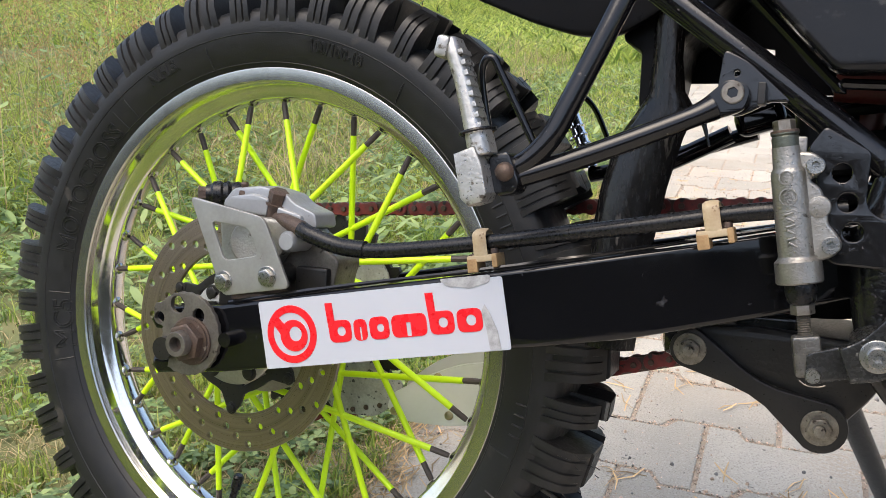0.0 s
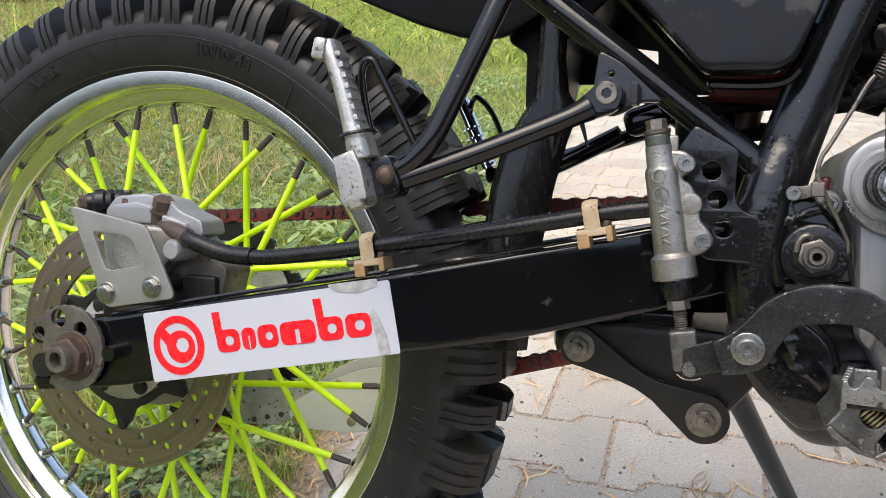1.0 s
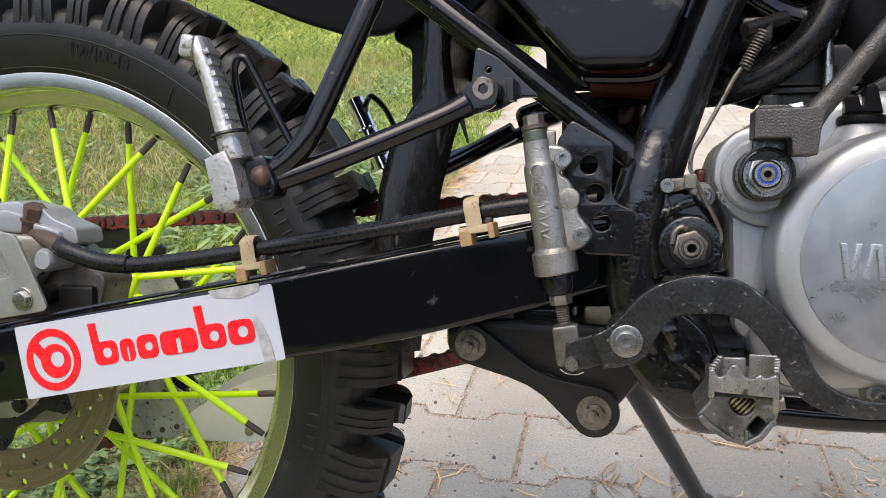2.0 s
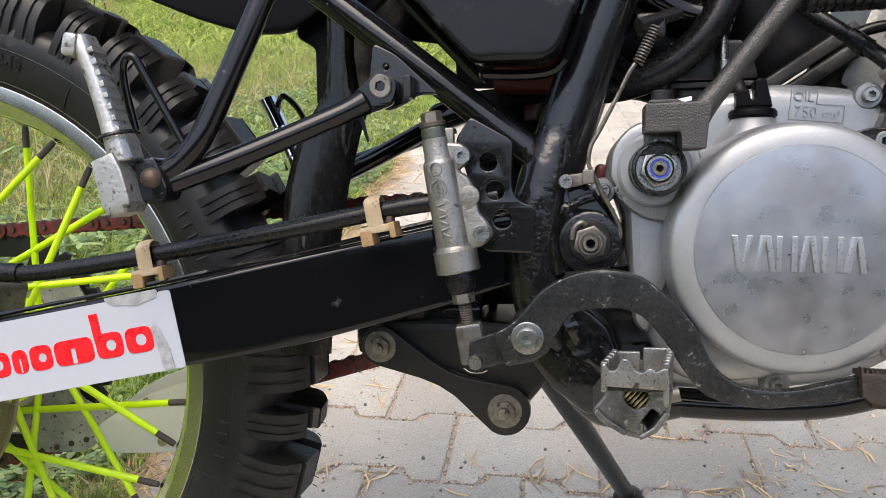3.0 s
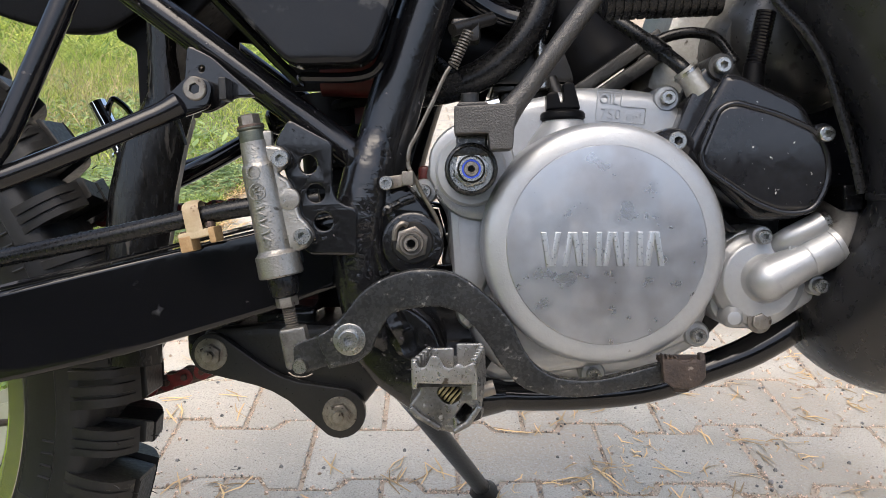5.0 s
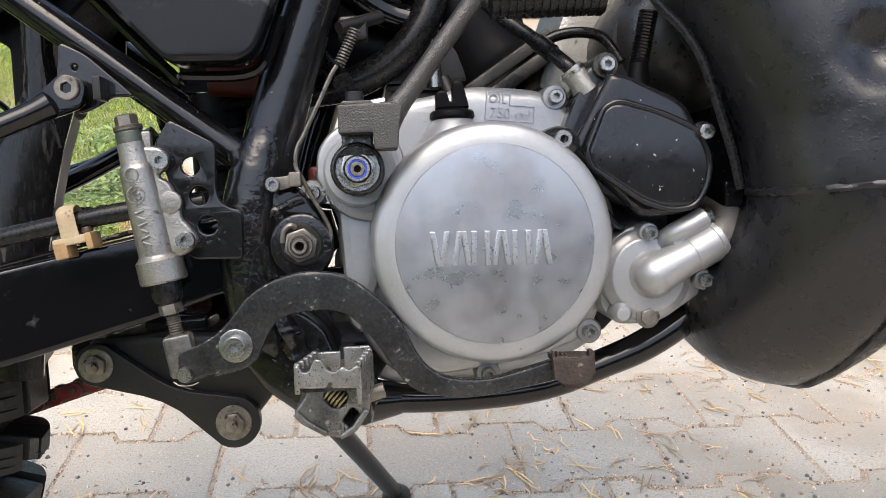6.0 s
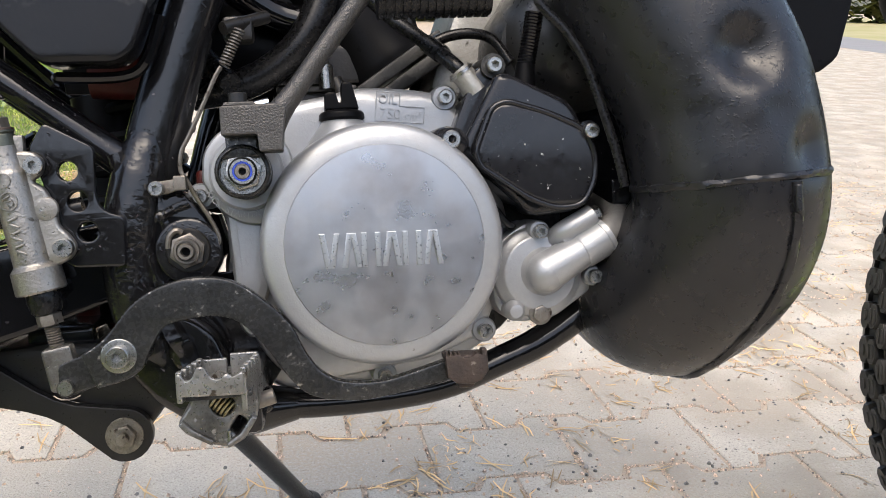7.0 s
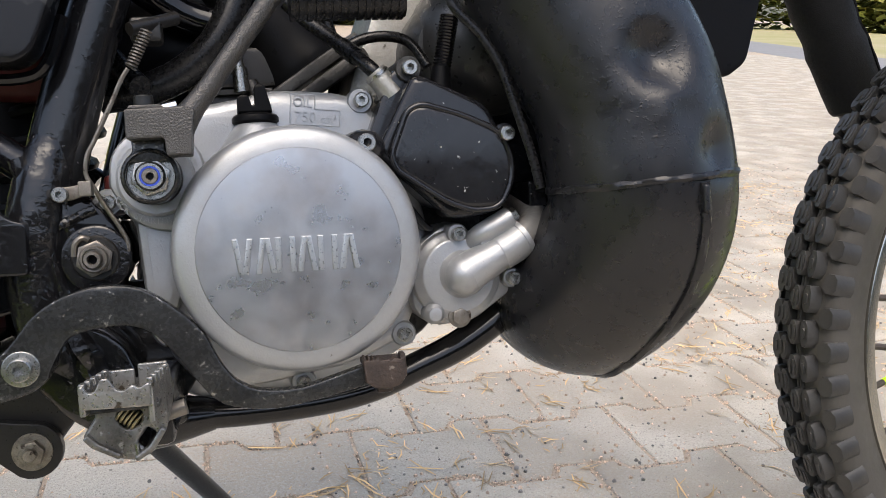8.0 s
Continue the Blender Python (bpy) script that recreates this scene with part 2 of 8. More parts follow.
SNAIL_STEEL = material("worn_grey_brown_steel", (0.21, 0.192, 0.168), 0.42, 0.7, tint=(0.10, 0.088, 0.075), scale=60, amount=0.9, bump=0.15, bump_scale=300, spots=(0.05, 0.042, 0.035), spot_scale=150, spot_edge=0.66)
MC_ALLOY = material("dirty_cast_aluminium", (0.32, 0.307, 0.283), 0.38, 0.8, tint=(0.185, 0.174, 0.156), scale=70, amount=0.85, bump=0.20, bump_scale=620, spots=(0.08, 0.07, 0.058), spot_scale=150, spot_edge=0.65)
COLLAR_GREEN = material("weathered_green_grey_plating", (0.105, 0.115, 0.092), 0.42, 0.7, tint=(0.055, 0.058, 0.048), scale=110, amount=0.9, bump=0.12, bump_scale=500)
DUST_PLASTIC = material("dust_covered_plastic", (0.26, 0.24, 0.215), 0.7, tint=(0.17, 0.155, 0.135), scale=30, amount=0.9, bump=0.15)
STAINED_PLASTIC = material("rust_stained_plastic", (0.40, 0.27, 0.13), 0.5, tint=(0.22, 0.12, 0.05), scale=80, amount=0.9, bump=0.1)
GRIMY_PEG = material("grimy_worn_steel", (0.25, 0.242, 0.224), 0.36, 0.75, tint=(0.075, 0.070, 0.062), scale=70, amount=1.0, bump=0.22, bump_scale=420, spots=(0.42, 0.41, 0.39), spot_scale=120, spot_edge=0.63)
RIDER_PEG = material("scraped_footrest_alloy", (0.40, 0.392, 0.372), 0.34, 0.85, tint=(0.18, 0.17, 0.152), scale=60, amount=1.0, bump=0.14, bump_scale=520, spots=(0.08, 0.066, 0.052), spot_scale=150, spot_edge=0.62)
CRUSTY = material("crusted_bolt_steel", (0.25, 0.228, 0.185), 0.42, 0.75, tint=(0.10, 0.084, 0.066), scale=190, amount=0.9, bump=0.3, bump_scale=620, spots=(0.04, 0.030, 0.024), spot_scale=260, spot_edge=0.62, spot_rough=0.7)
RIM_LIP = material("satin_rim_edge", (0.50, 0.49, 0.44), 0.24, 1.0, tint=(0.43, 0.415, 0.37), scale=12, amount=0.5, rough_var=0.03, spots=(0.20, 0.18, 0.15), spot_scale=170, spot_edge=0.75)


# ---- building helpers ----
def mesh_of(bm, name):
    me = bpy.data.meshes.new(name)
    bmesh.ops.recalc_face_normals(bm, faces=bm.faces)
    bm.to_mesh(me)
    bm.free()
    return me


def finish(me, mat, angle=35):
    """One material, and shading that keeps broad faces flat and rounds the narrow ones between them."""
    if mat:
        me.materials.clear()
        me.materials.append(mat)
    me.polygons.foreach_set("use_smooth", [True] * len(me.polygons))
    n, count = len(me.loops), len(me.polygons)
    if n > 60000 or not n:
        me.set_sharp_from_angle(angle=radians(angle))
        return me
    corner, total, normal, area = np.empty(n, int), np.empty(count, int), np.empty(count * 3), np.empty(count)
    me.loops.foreach_get("vertex_index", corner)
    me.polygons.foreach_get("loop_total", total)
    me.polygons.foreach_get("normal", normal)
    me.polygons.foreach_get("area", area)
    normal = normal.reshape(-1, 3)
    face = np.repeat(np.arange(count), total)
    order = np.argsort(corner, kind="stable")
    valence = np.bincount(corner, minlength=len(me.vertices))
    first = np.cumsum(valence) - valence
    reach = valence[corner[order]]
    a = np.repeat(order, reach)
    within = np.arange(len(a)) - np.repeat(np.cumsum(reach) - reach, reach)
    b = order[np.repeat(first[corner[order]], reach) + within]
    close = np.einsum("ij,ij->i", normal[face[a]], normal[face[b]]) > math.cos(radians(max(angle, 35) + 4))
    a, b = a[close], b[close]
    out = np.stack([np.bincount(a, normal[face[b], k] * area[face[b]], n) for k in range(3)], 1)
    length = np.linalg.norm(out, axis=1)
    out = np.where(length[:, None] > 1e-14, out / np.maximum(length, 1e-14)[:, None], normal[face])
    me.normals_split_custom_set(out.tolist())
    return me


def part(name, shape, mat, parent=None, label="", m=None, angle=35):
    """Links a bmesh or a mesh as one object under a thing or a part."""
    me = shape if isinstance(shape, bpy.types.Mesh) else mesh_of(shape, name)
    if not me.materials:
        finish(me, mat, angle)
    ob = new(name, me)
    ob.parent = parent
    if m is not None:
        ob.matrix_basis = m
    return tagged(ob, label)


def weave(points, steps=6):
    """A smooth line through the points (Catmull-Rom)."""
    p = [Vector(q) for q in points]
    if len(p) < 3 or steps < 2:
        return p
    p = [2 * p[0] - p[1], *p, 2 * p[-1] - p[-2]]
    out = []
    for a, b, c, d in zip(p, p[1:], p[2:], p[3:]):
        for k in range(steps):
            t = k / steps
            out.append(0.5 * (2 * b + (c - a) * t + (2 * a - 5 * b + 4 * c - d) * t * t + (3 * b - 3 * c + d - a) * t ** 3))
    return out + [p[-2]]


def tube(points, radius, segments=14, steps=6, flat=1.0, bm=None, closed=True, wobble=0.0):
    """A round bar along a smooth line; radius is one number or one for each point."""
    bm = bm or bmesh.new()
    line = weave(points, steps)
    n = len(line)
    if isinstance(radius, (int, float)):
        radii = [radius] * n
    else:
        radii = list(np.interp(np.linspace(0, len(radius) - 1, n), range(len(radius)), radius))
    side, rings = None, []
    for k, p in enumerate(line):
        ahead = (line[min(k + 1, n - 1)] - line[max(k - 1, 0)]).normalized()
        if side is None:
            side = ahead.orthogonal().normalized()
            if abs(ahead.y) < 0.9:
                side = Vector((0, 1, 0))
        side = (side - ahead * side.dot(ahead)).normalized()
        up = ahead.cross(side)
        ring = []
        for s in range(segments):
            a = 2 * math.pi * s / segments
            r = radii[k] * (1 + wobble * noise.noise(p * 90 + Vector((a, 0, 0))))
            ring.append(bm.verts.new(p + (side * math.cos(a) * flat + up * math.sin(a)) * r))
        rings.append(ring)
    for a, b in zip(rings, rings[1:]):
        for s in range(segments):
            bm.faces.new((a[s], a[(s + 1) % segments], b[(s + 1) % segments], b[s]))
    if closed:
        bm.faces.new(rings[0])
        bm.faces.new(list(reversed(rings[-1])))
    return bm


def lathe(profile, segments=48, bm=None, ring=False):
    """Turns rows of (radius, depth) about the bike's cross axis; ring: the profile is a closed loop."""
    bm = bm or bmesh.new()
    rows = []
    for r, y in profile:
        if r < 1e-6:
            rows.append([bm.verts.new((0, y, 0))])
        else:
            rows.append([bm.verts.new((r * math.sin(2 * math.pi * s / segments), y, r * math.cos(2 * math.pi * s / segments))) for s in range(segments)])
    pairs = list(zip(rows, rows[1:])) + ([(rows[-1], rows[0])] if ring else [])
    for a, b in pairs:
        for s in range(segments):
            t = (s + 1) % segments
            if len(a) == 1:
                bm.faces.new((a[0], b[t], b[s]))
            elif len(b) == 1:
                bm.faces.new((a[s], a[t], b[0]))
            else:
                bm.faces.new((a[s], a[t], b[t], b[s]))
    if not ring:
        for row in (rows[0], rows[-1]):
            if len(row) > 1:
                bm.faces.new(row)
    return bm


def along(a, b):
    """The pose at a whose depth axis (y) points to b."""
    a, b = Vector(a), Vector(b)
    return Matrix.Translation(a) @ (b - a).to_track_quat("Y", "Z").to_matrix().to_4x4()


def moved(bm, m):
    bmesh.ops.transform(bm, matrix=m, verts=bm.verts)
    return bm


def join(*shapes):
    """One bmesh out of several."""
    out = bmesh.new()
    for s in shapes:
        me = s if isinstance(s, bpy.types.Mesh) else mesh_of(s, "piece")
        out.from_mesh(me)
        bpy.data.meshes.remove(me)
    return out


def rounded(outline, radius, steps=4):
    """The outline with its corners rounded."""
    out, n = [], len(outline)
    for k in range(n):
        p, a, b = (Vector(outline[j % n]) for j in (k, k - 1, k + 1))
        r = min(radius, (a - p).length * 0.45, (b - p).length * 0.45)
        s, e = p + (a - p).normalized() * r, p + (b - p).normalized() * r
        for j in range(steps + 1):
            t = j / steps
            out.append((1 - t) ** 2 * s + 2 * t * (1 - t) * p + t * t * e)
    return out


def circle(x, z, r, n=20):
    return [(x + r * math.sin(2 * math.pi * k / n), z + r * math.cos(2 * math.pi * k / n)) for k in range(n)]


def mesh_from_curve(data):
    ob = bpy.data.objects.new("outline", data)
    scene.collection.objects.link(ob)
    bpy.context.view_layer.update()
    me = bpy.data.meshes.new_from_object(ob.evaluated_get(bpy.context.evaluated_depsgraph_get()))
    bpy.data.objects.remove(ob)
    bpy.data.curves.remove(data)
    me.materials.clear()
    return me


FACING = Matrix(((1, 0, 0, 0), (0, 0, -1, 0), (0, 1, 0, 0), (0, 0, 0, 1)))


def plate(outline, y_near, y_far, holes=(), corner=0.0, bevel=0.0008):
    """A sheet cut to an outline of (x, z) with holes, between two depths."""
    data = bpy.data.curves.new("outline", "CURVE")
    data.dimensions, data.fill_mode = "2D", "BOTH"
    thick = abs(y_far - y_near)
    bevel = min(bevel, thick * 0.3)
    data.extrude, data.bevel_depth, data.bevel_resolution, data.offset = thick / 2 - bevel, bevel, 1, -bevel
    for loop in ((rounded(outline, corner) if corner else outline), *holes):
        spline = data.splines.new("POLY")
        spline.points.add(len(loop) - 1)
        for q, p in zip(spline.points, loop):
            q.co = (p[0], p[1], 0, 1)
        spline.use_cyclic_u = True
    me = mesh_from_curve(data)
    me.transform(Matrix.Translation((0, (y_near + y_far) / 2, 0)) @ FACING)
    bm = bmesh.new()
    bm.from_mesh(me)
    bpy.data.meshes.remove(me)
    bmesh.ops.remove_doubles(bm, verts=bm.verts, dist=1e-6)
    return bm


def lettering(text, size, depth=0.0006, outline=0.0):
    """Raised letters that face the bike's right side, centred; outline: only their edges, as a bead."""
    data = bpy.data.curves.new("letters", "FONT")
    data.body, data.size, data.extrude, data.resolution_u = text, size, depth, 3
    data.align_x, data.align_y = "CENTER", "CENTER"
    if outline:
        data.fill_mode, data.extrude, data.bevel_depth, data.bevel_resolution = "NONE", 0.0, outline, 1
    me = mesh_from_curve(data)
    me.transform(FACING)
    bm = bmesh.new()
    bm.from_mesh(me)
    bpy.data.meshes.remove(me)
    return bm


def block(x0, x1, y0, y1, z0, z1, bevel=0.002, segments=2, bm=None):
    bm = bm or bmesh.new()
    made = bmesh.ops.create_cube(bm, size=1.0)["verts"]
    for v in made:
        v.co = Vector(((x0 + x1) / 2 + v.co.x * (x1 - x0), (y0 + y1) / 2 + v.co.y * (y1 - y0), (z0 + z1) / 2 + v.co.z * (z1 - z0)))
    if bevel:
        edges = list({e for v in made for e in v.link_edges})
        bmesh.ops.bevel(bm, geom=edges, offset=bevel, segments=segments, affect="EDGES", profile=0.5)
    return bm


def hexagon(r, y0, y1, chamfer=0.0008):
    """A hexagonal head whose near face lies at y0."""
    bm = bmesh.new()
    rings = []
    for rr, y in ((r - chamfer * 1.5, y0), (r, y0 + chamfer), (r, y1)):
        rings.append([bm.verts.new((rr * math.sin(math.pi * k / 3), y, rr * math.cos(math.pi * k / 3))) for k in range(6)])
    for a, b in zip(rings, rings[1:]):
        for k in range(6):
            bm.faces.new((a[k], a[(k + 1) % 6], b[(k + 1) % 6], b[k]))
    bm.faces.new(rings[0])
    bm.faces.new(rings[-1])
    return bm


def hex_bolt_shape(r, height=0.005, washer=1.35, stub=0.0):
    """A hexagonal head with a washer under it; it faces -y and its seat is y = 0."""
    pieces = [hexagon(r, -height, 0.0), lathe([(r * washer, 0.0), (r * washer, -0.0012), (r * washer - 0.0004, -0.0015), (0, -0.0015)], 24)]
    if stub:
        pieces.append(lathe([(r * 0.5, 0), (r * 0.5, -height - stub), (r * 0.42, -height - stub - 0.0006), (0, -height - stub - 0.0006)], 16))
    return join(*pieces)


def socket_bolt_shape(r, height=0.006, washer=0.0):
    """A round head with a hexagonal socket; it faces -y and its seat is y = 0."""
    rim, deep, s = r * 0.50, height * 0.95, 24
    bm = bmesh.new()
    rows = []
    for rr, y in ((r, 0), (r, -height + 0.0006), (r - 0.0006, -height)):
        rows.append([bm.verts.new((rr * math.sin(2 * math.pi * k / s), y, rr * math.cos(2 * math.pi * k / s))) for k in range(s)])
    for y in (-height, -height + deep):
        row = []
        for k in range(s):
            a = 2 * math.pi * k / s
            rr = rim * math.cos(math.pi / 6) / math.cos((a % (math.pi / 3)) - math.pi / 6)
            row.append(bm.verts.new((rr * math.sin(a), y, rr * math.cos(a))))
        rows.append(row)
    for a, b in zip(rows, rows[1:]):
        for k in range(s):
            bm.faces.new((a[k], a[(k + 1) % s], b[(k + 1) % s], b[k]))
    bm.faces.new(rows[-1])
    if washer:
        return join(bm, lathe([(washer, 0.0), (washer, -0.0012), (washer - 0.0004, -0.0015), (r * 0.9, -0.0015), (r * 0.9, 0.0)], 28, ring=True))
    return bm


HEX_BOLT = mesh_of(hex_bolt_shape(0.0062), "hex_bolt")
CAP_BOLT = mesh_of(socket_bolt_shape(0.0045), "cap_bolt")
finish(HEX_BOLT, ZINC)
finish(CAP_BOLT, ZINC)


def bolt(parent, x, y, z, shape=None, turn=0, mat=None, scale=1.0, name="bolt", label=""):
    me = shape or CAP_BOLT
    if mat and not me.materials:
        finish(me, mat)
    return part(name, me, None, parent, label, pose(x, y, z, 0, turn, 0) @ Matrix.Scale(scale, 4))


# ---- ground ----
ROW = Vector((1.0, 0.0, 0))
COLUMN = Vector((-0.04, 1.0, 0)).normalized()
STONE_W, STONE_D = 0.2085, 0.1610


def strip(name, corners, mat, label, z=0.0, kind="structure", category=""):
    bm = bmesh.new()
    bm.faces.new([bm.verts.new((x, y, z)) for x, y in corners])
    return tagged(part(name, bm, mat), label, category, kind=kind)


SAND = material("sandy_joint_fill", (0.53, 0.425, 0.315), 0.95, tint=(0.36, 0.285, 0.21), scale=40, amount=0.9, bump=0.35, bump_scale=420, spots=(0.22, 0.18, 0.15), spot_scale=420, spot_edge=0.58)


def stone_material(name, per_object):
    """Grey concrete with fine aggregate, darker pores and drifts of beige sand."""
    mat = bpy.data.materials.new(name)
    mat.use_nodes = True
    nodes, links = mat.node_tree.nodes, mat.node_tree.links
    bsdf = nodes["Principled BSDF"]
    bsdf.inputs["Roughness"].default_value, bsdf.inputs["Specular IOR Level"].default_value = 0.92, 0.15
    place = nodes.new("ShaderNodeNewGeometry").outputs["Position"]

    def speckle(size, low, high, detail=3.0):
        n = nodes.new("ShaderNodeTexNoise")
        n.inputs["Scale"].default_value, n.inputs["Detail"].default_value = size, detail
        links.new(place, n.inputs["Vector"])
        r = nodes.new("ShaderNodeMapRange")
        r.inputs["From Min"].default_value, r.inputs["From Max"].default_value = low, high
        links.new(n.outputs["Fac"], r.inputs["Value"])
        return r.outputs["Result"]

    def times(a, b):
        m = nodes.new("ShaderNodeMath")
        m.operation = "MULTIPLY"
        for slot, value in enumerate((a, b)):
            if isinstance(value, float):
                m.inputs[slot].default_value = value
            else:
                links.new(value, m.inputs[slot])
        return m.outputs[0]

    def over(fac, below, colour):
        m = nodes.new("ShaderNodeMix")
        m.data_type = "RGBA"
        links.new(fac, m.inputs[0])
        if isinstance(below, tuple):
            m.inputs[6].default_value = (*below, 1)
        else:
            links.new(below, m.inputs[6])
        m.inputs[7].default_value = (*colour, 1)
        return m.outputs[2]

    c = over(speckle(7, 0.35, 0.65), (0.480, 0.441, 0.368), (0.556, 0.504, 0.416))
    c = over(times(speckle(420, 0.52, 0.68), 0.60), c, (0.22, 0.205, 0.18))
    c = over(times(speckle(260, 0.58, 0.66), 0.50), c, (0.66, 0.61, 0.53))
    c = over(times(speckle(95, 0.68, 0.71), 0.75), c, (0.10, 0.095, 0.09))
    c = over(times(times(speckle(3.2, 0.44, 0.60, 8.0), speckle(190, 0.36, 0.62)), 0.9), c, (0.47, 0.395, 0.305))
    # more sand has blown towards the open yard; darker colour offsets too much light
    split = nodes.new("ShaderNodeSeparateXYZ")
    links.new(place, split.inputs[0])
    blown = nodes.new("ShaderNodeMapRange")
    blown.inputs["From Min"].default_value, blown.inputs["From Max"].default_value = 0.7, 1.5
    links.new(split.outputs["X"], blown.inputs["Value"])
    c = over(times(blown.outputs["Result"], times(speckle(6.5, 0.40, 0.58, 9.0), 0.75)), c, (0.355, 0.308, 0.245))
    if per_object:
        own = nodes.new("ShaderNodeObjectInfo")
        span = nodes.new("ShaderNodeMapRange")
        span.inputs["To Min"].default_value, span.inputs["To Max"].default_value = 0.88, 1.10
        links.new(own.outputs["Random"], span.inputs["Value"])
        hsv = nodes.new("ShaderNodeHueSaturation")
        links.new(span.outputs["Result"], hsv.inputs["Value"])
        links.new(c, hsv.inputs["Color"])
        c = hsv.outputs["Color"]
    links.new(c, bsdf.inputs["Base Color"])
    b = nodes.new("ShaderNodeBump")
    b.inputs["Strength"].default_value, b.inputs["Distance"].default_value = 0.7, 0.002
    links.new(speckle(380, 0.2, 0.8, 5.0), b.inputs["Height"])
    links.new(b.outputs["Normal"], bsdf.inputs["Normal"])
    return mat


STONE = stone_material("grey_concrete_paver", True)
STONE_FAR = stone_material("grey_concrete_paver_field", False)
ASPHALT = material("pale_worn_asphalt", (0.25, 0.245, 0.24), 0.9, tint=(0.20, 0.195, 0.19), scale=1.5, bump=0.2)
VERGE = material("dry_sandy_verge", (0.42, 0.35, 0.21), 0.95, tint=(0.30, 0.29, 0.11), scale=0.35, amount=1.0)
TURF = material("turf_soil", (0.122, 0.150, 0.044), 0.95, tint=(0.215, 0.192, 0.088), scale=9, amount=0.9, bump=0.8, bump_scale=90)
GRASS = material("grass_blades", (0.248, 0.392, 0.062), 0.5, tint=(0.462, 0.474, 0.132), scale=4, amount=1.0, per="island", leafy=0.48)
DRY_GRASS = material("dry_grass_stalks", (0.508, 0.400, 0.221), 0.7, tint=(0.377, 0.336, 0.159), scale=6, amount=0.8, per="island", leafy=0.3)
LEAF = material("meadow_leaves", (0.208, 0.316, 0.104), 0.5, tint=(0.325, 0.403, 0.180), scale=8, amount=0.8, per="island", leafy=0.4)
NEEDLE = material("dry_pine_needles", (0.62, 0.43, 0.21), 0.6, tint=(0.48, 0.31, 0.14), scale=30, amount=0.8, per="island")
GRIT = material("mixed_grit", (0.66, 0.50, 0.37), 0.9, tint=(0.46, 0.34, 0.25), scale=240, amount=1.0, per="island")
DARK_GRIT = material("dark_pebbles", (0.13, 0.125, 0.12), 0.8, tint=(0.22, 0.20, 0.18), scale=200, amount=1.0, per="island")
FOLIAGE = material("far_foliage", (0.15, 0.19, 0.045), 0.8, tint=(0.32, 0.30, 0.08), scale=0.9, amount=0.9, per="island", leafy=0.35)

strip("ground", [(-400, -400), (400, -400), (400, 400), (-400, 400)], SAND, "sandy ground under the paving and meadow", -0.0032)


def stone_outline(inset, z):
    """A double-T paver: wide at both ends, waisted in the middle."""
    w, d, j, q = STONE_W / 2 - inset, STONE_D / 2, 0.0135, STONE_W / 4 + inset * 0.8
    half = [(-w, d + j - inset), (-q - 0.0075, d + j - inset), (-q + 0.0075, d - j - inset), (q - 0.0075, d - j - inset), (q + 0.0075, d + j - inset), (w, d + j - inset)]
    return [(x, y, z) for x, y in half] + [(-x, -y, z) for x, y in half]


def stone_shape(bm, place=Matrix()):
    rings = [[bm.verts.new(place @ Vector(p)) for p in stone_outline(i, z)] for i, z in ((0.0026, -0.02), (0.0028, -0.0050), (0.0034, -0.0020), (0.0062, 0.0))]
    for a, b in zip(rings, rings[1:]):
        for k in range(len(a)):
            bm.faces.new((a[k], a[(k + 1) % len(a)], b[(k + 1) % len(b)], b[k]))
    bm.faces.new(rings[-1])


LAY = Matrix(((ROW.x, COLUMN.x, 0, 0.2553), (ROW.y, COLUMN.y, 0, 0.4525), (0, 0, 1, 0), (0, 0, 0, 1)))


def edge_x(y):
    """Where the paving ends and the meadow begins."""
    return -0.045 - 0.027 * y - 0.006 * y * abs(y) + 0.015 * math.sin(9 * y)


def stones():
    """Cells of the paving: the nearest ones first to be told apart."""
    near, far = [], []
    for r in range(-48, 84):
        for c in range(-14, 80):
            # row 0 joints fall half a stone beside those of row 1
            u, v = (c + (0.5 if r % 2 else 0.0) + 0.025) * STONE_W, r * STONE_D
            p = LAY @ Vector((u, v, 0))
            if p.x < edge_x(p.y) - 0.02 or p.y > 13 or p.x > 6.2 + 0.33 * p.y:
                continue
            if -0.15 < p.y < 3.2 and p.x < 0.95 + 0.42 * p.y + 0.4 and (p.y > 0.15 or p.x < 1.6):
                near.append((u, v))
            else:
                far.append((u, v))
    near.sort(key=lambda q: (LAY @ Vector((q[0], q[1], 0)) - Vector((0.6, 0.3, 0))).length)
    return near[:300], near[300:] + far


# ---- motorcycle ----
bike = new("motorcycle")
bike.matrix_basis = pose(0, 0, 0.3189, -12.72, -2.387, 0)
tagged(bike, "black off-road motorcycle with yellow-sleeved spokes leaning on its side stand", "motorcycle")


WALL_R = (0.236, 0.243, 0.250, 0.262, 0.275, 0.284, 0.2905, 0.2945, 0.2975, 0.2990, 0.2995)
WALL_Y = (0.0260, 0.0335, 0.0385, 0.0432, 0.0455, 0.0454, 0.0435, 0.0400, 0.0330, 0.0220, 0.0100)


def wall(r):
    """The depth of the near sidewall's skin at a radius."""
    return -float(np.interp(r, WALL_R, WALL_Y))


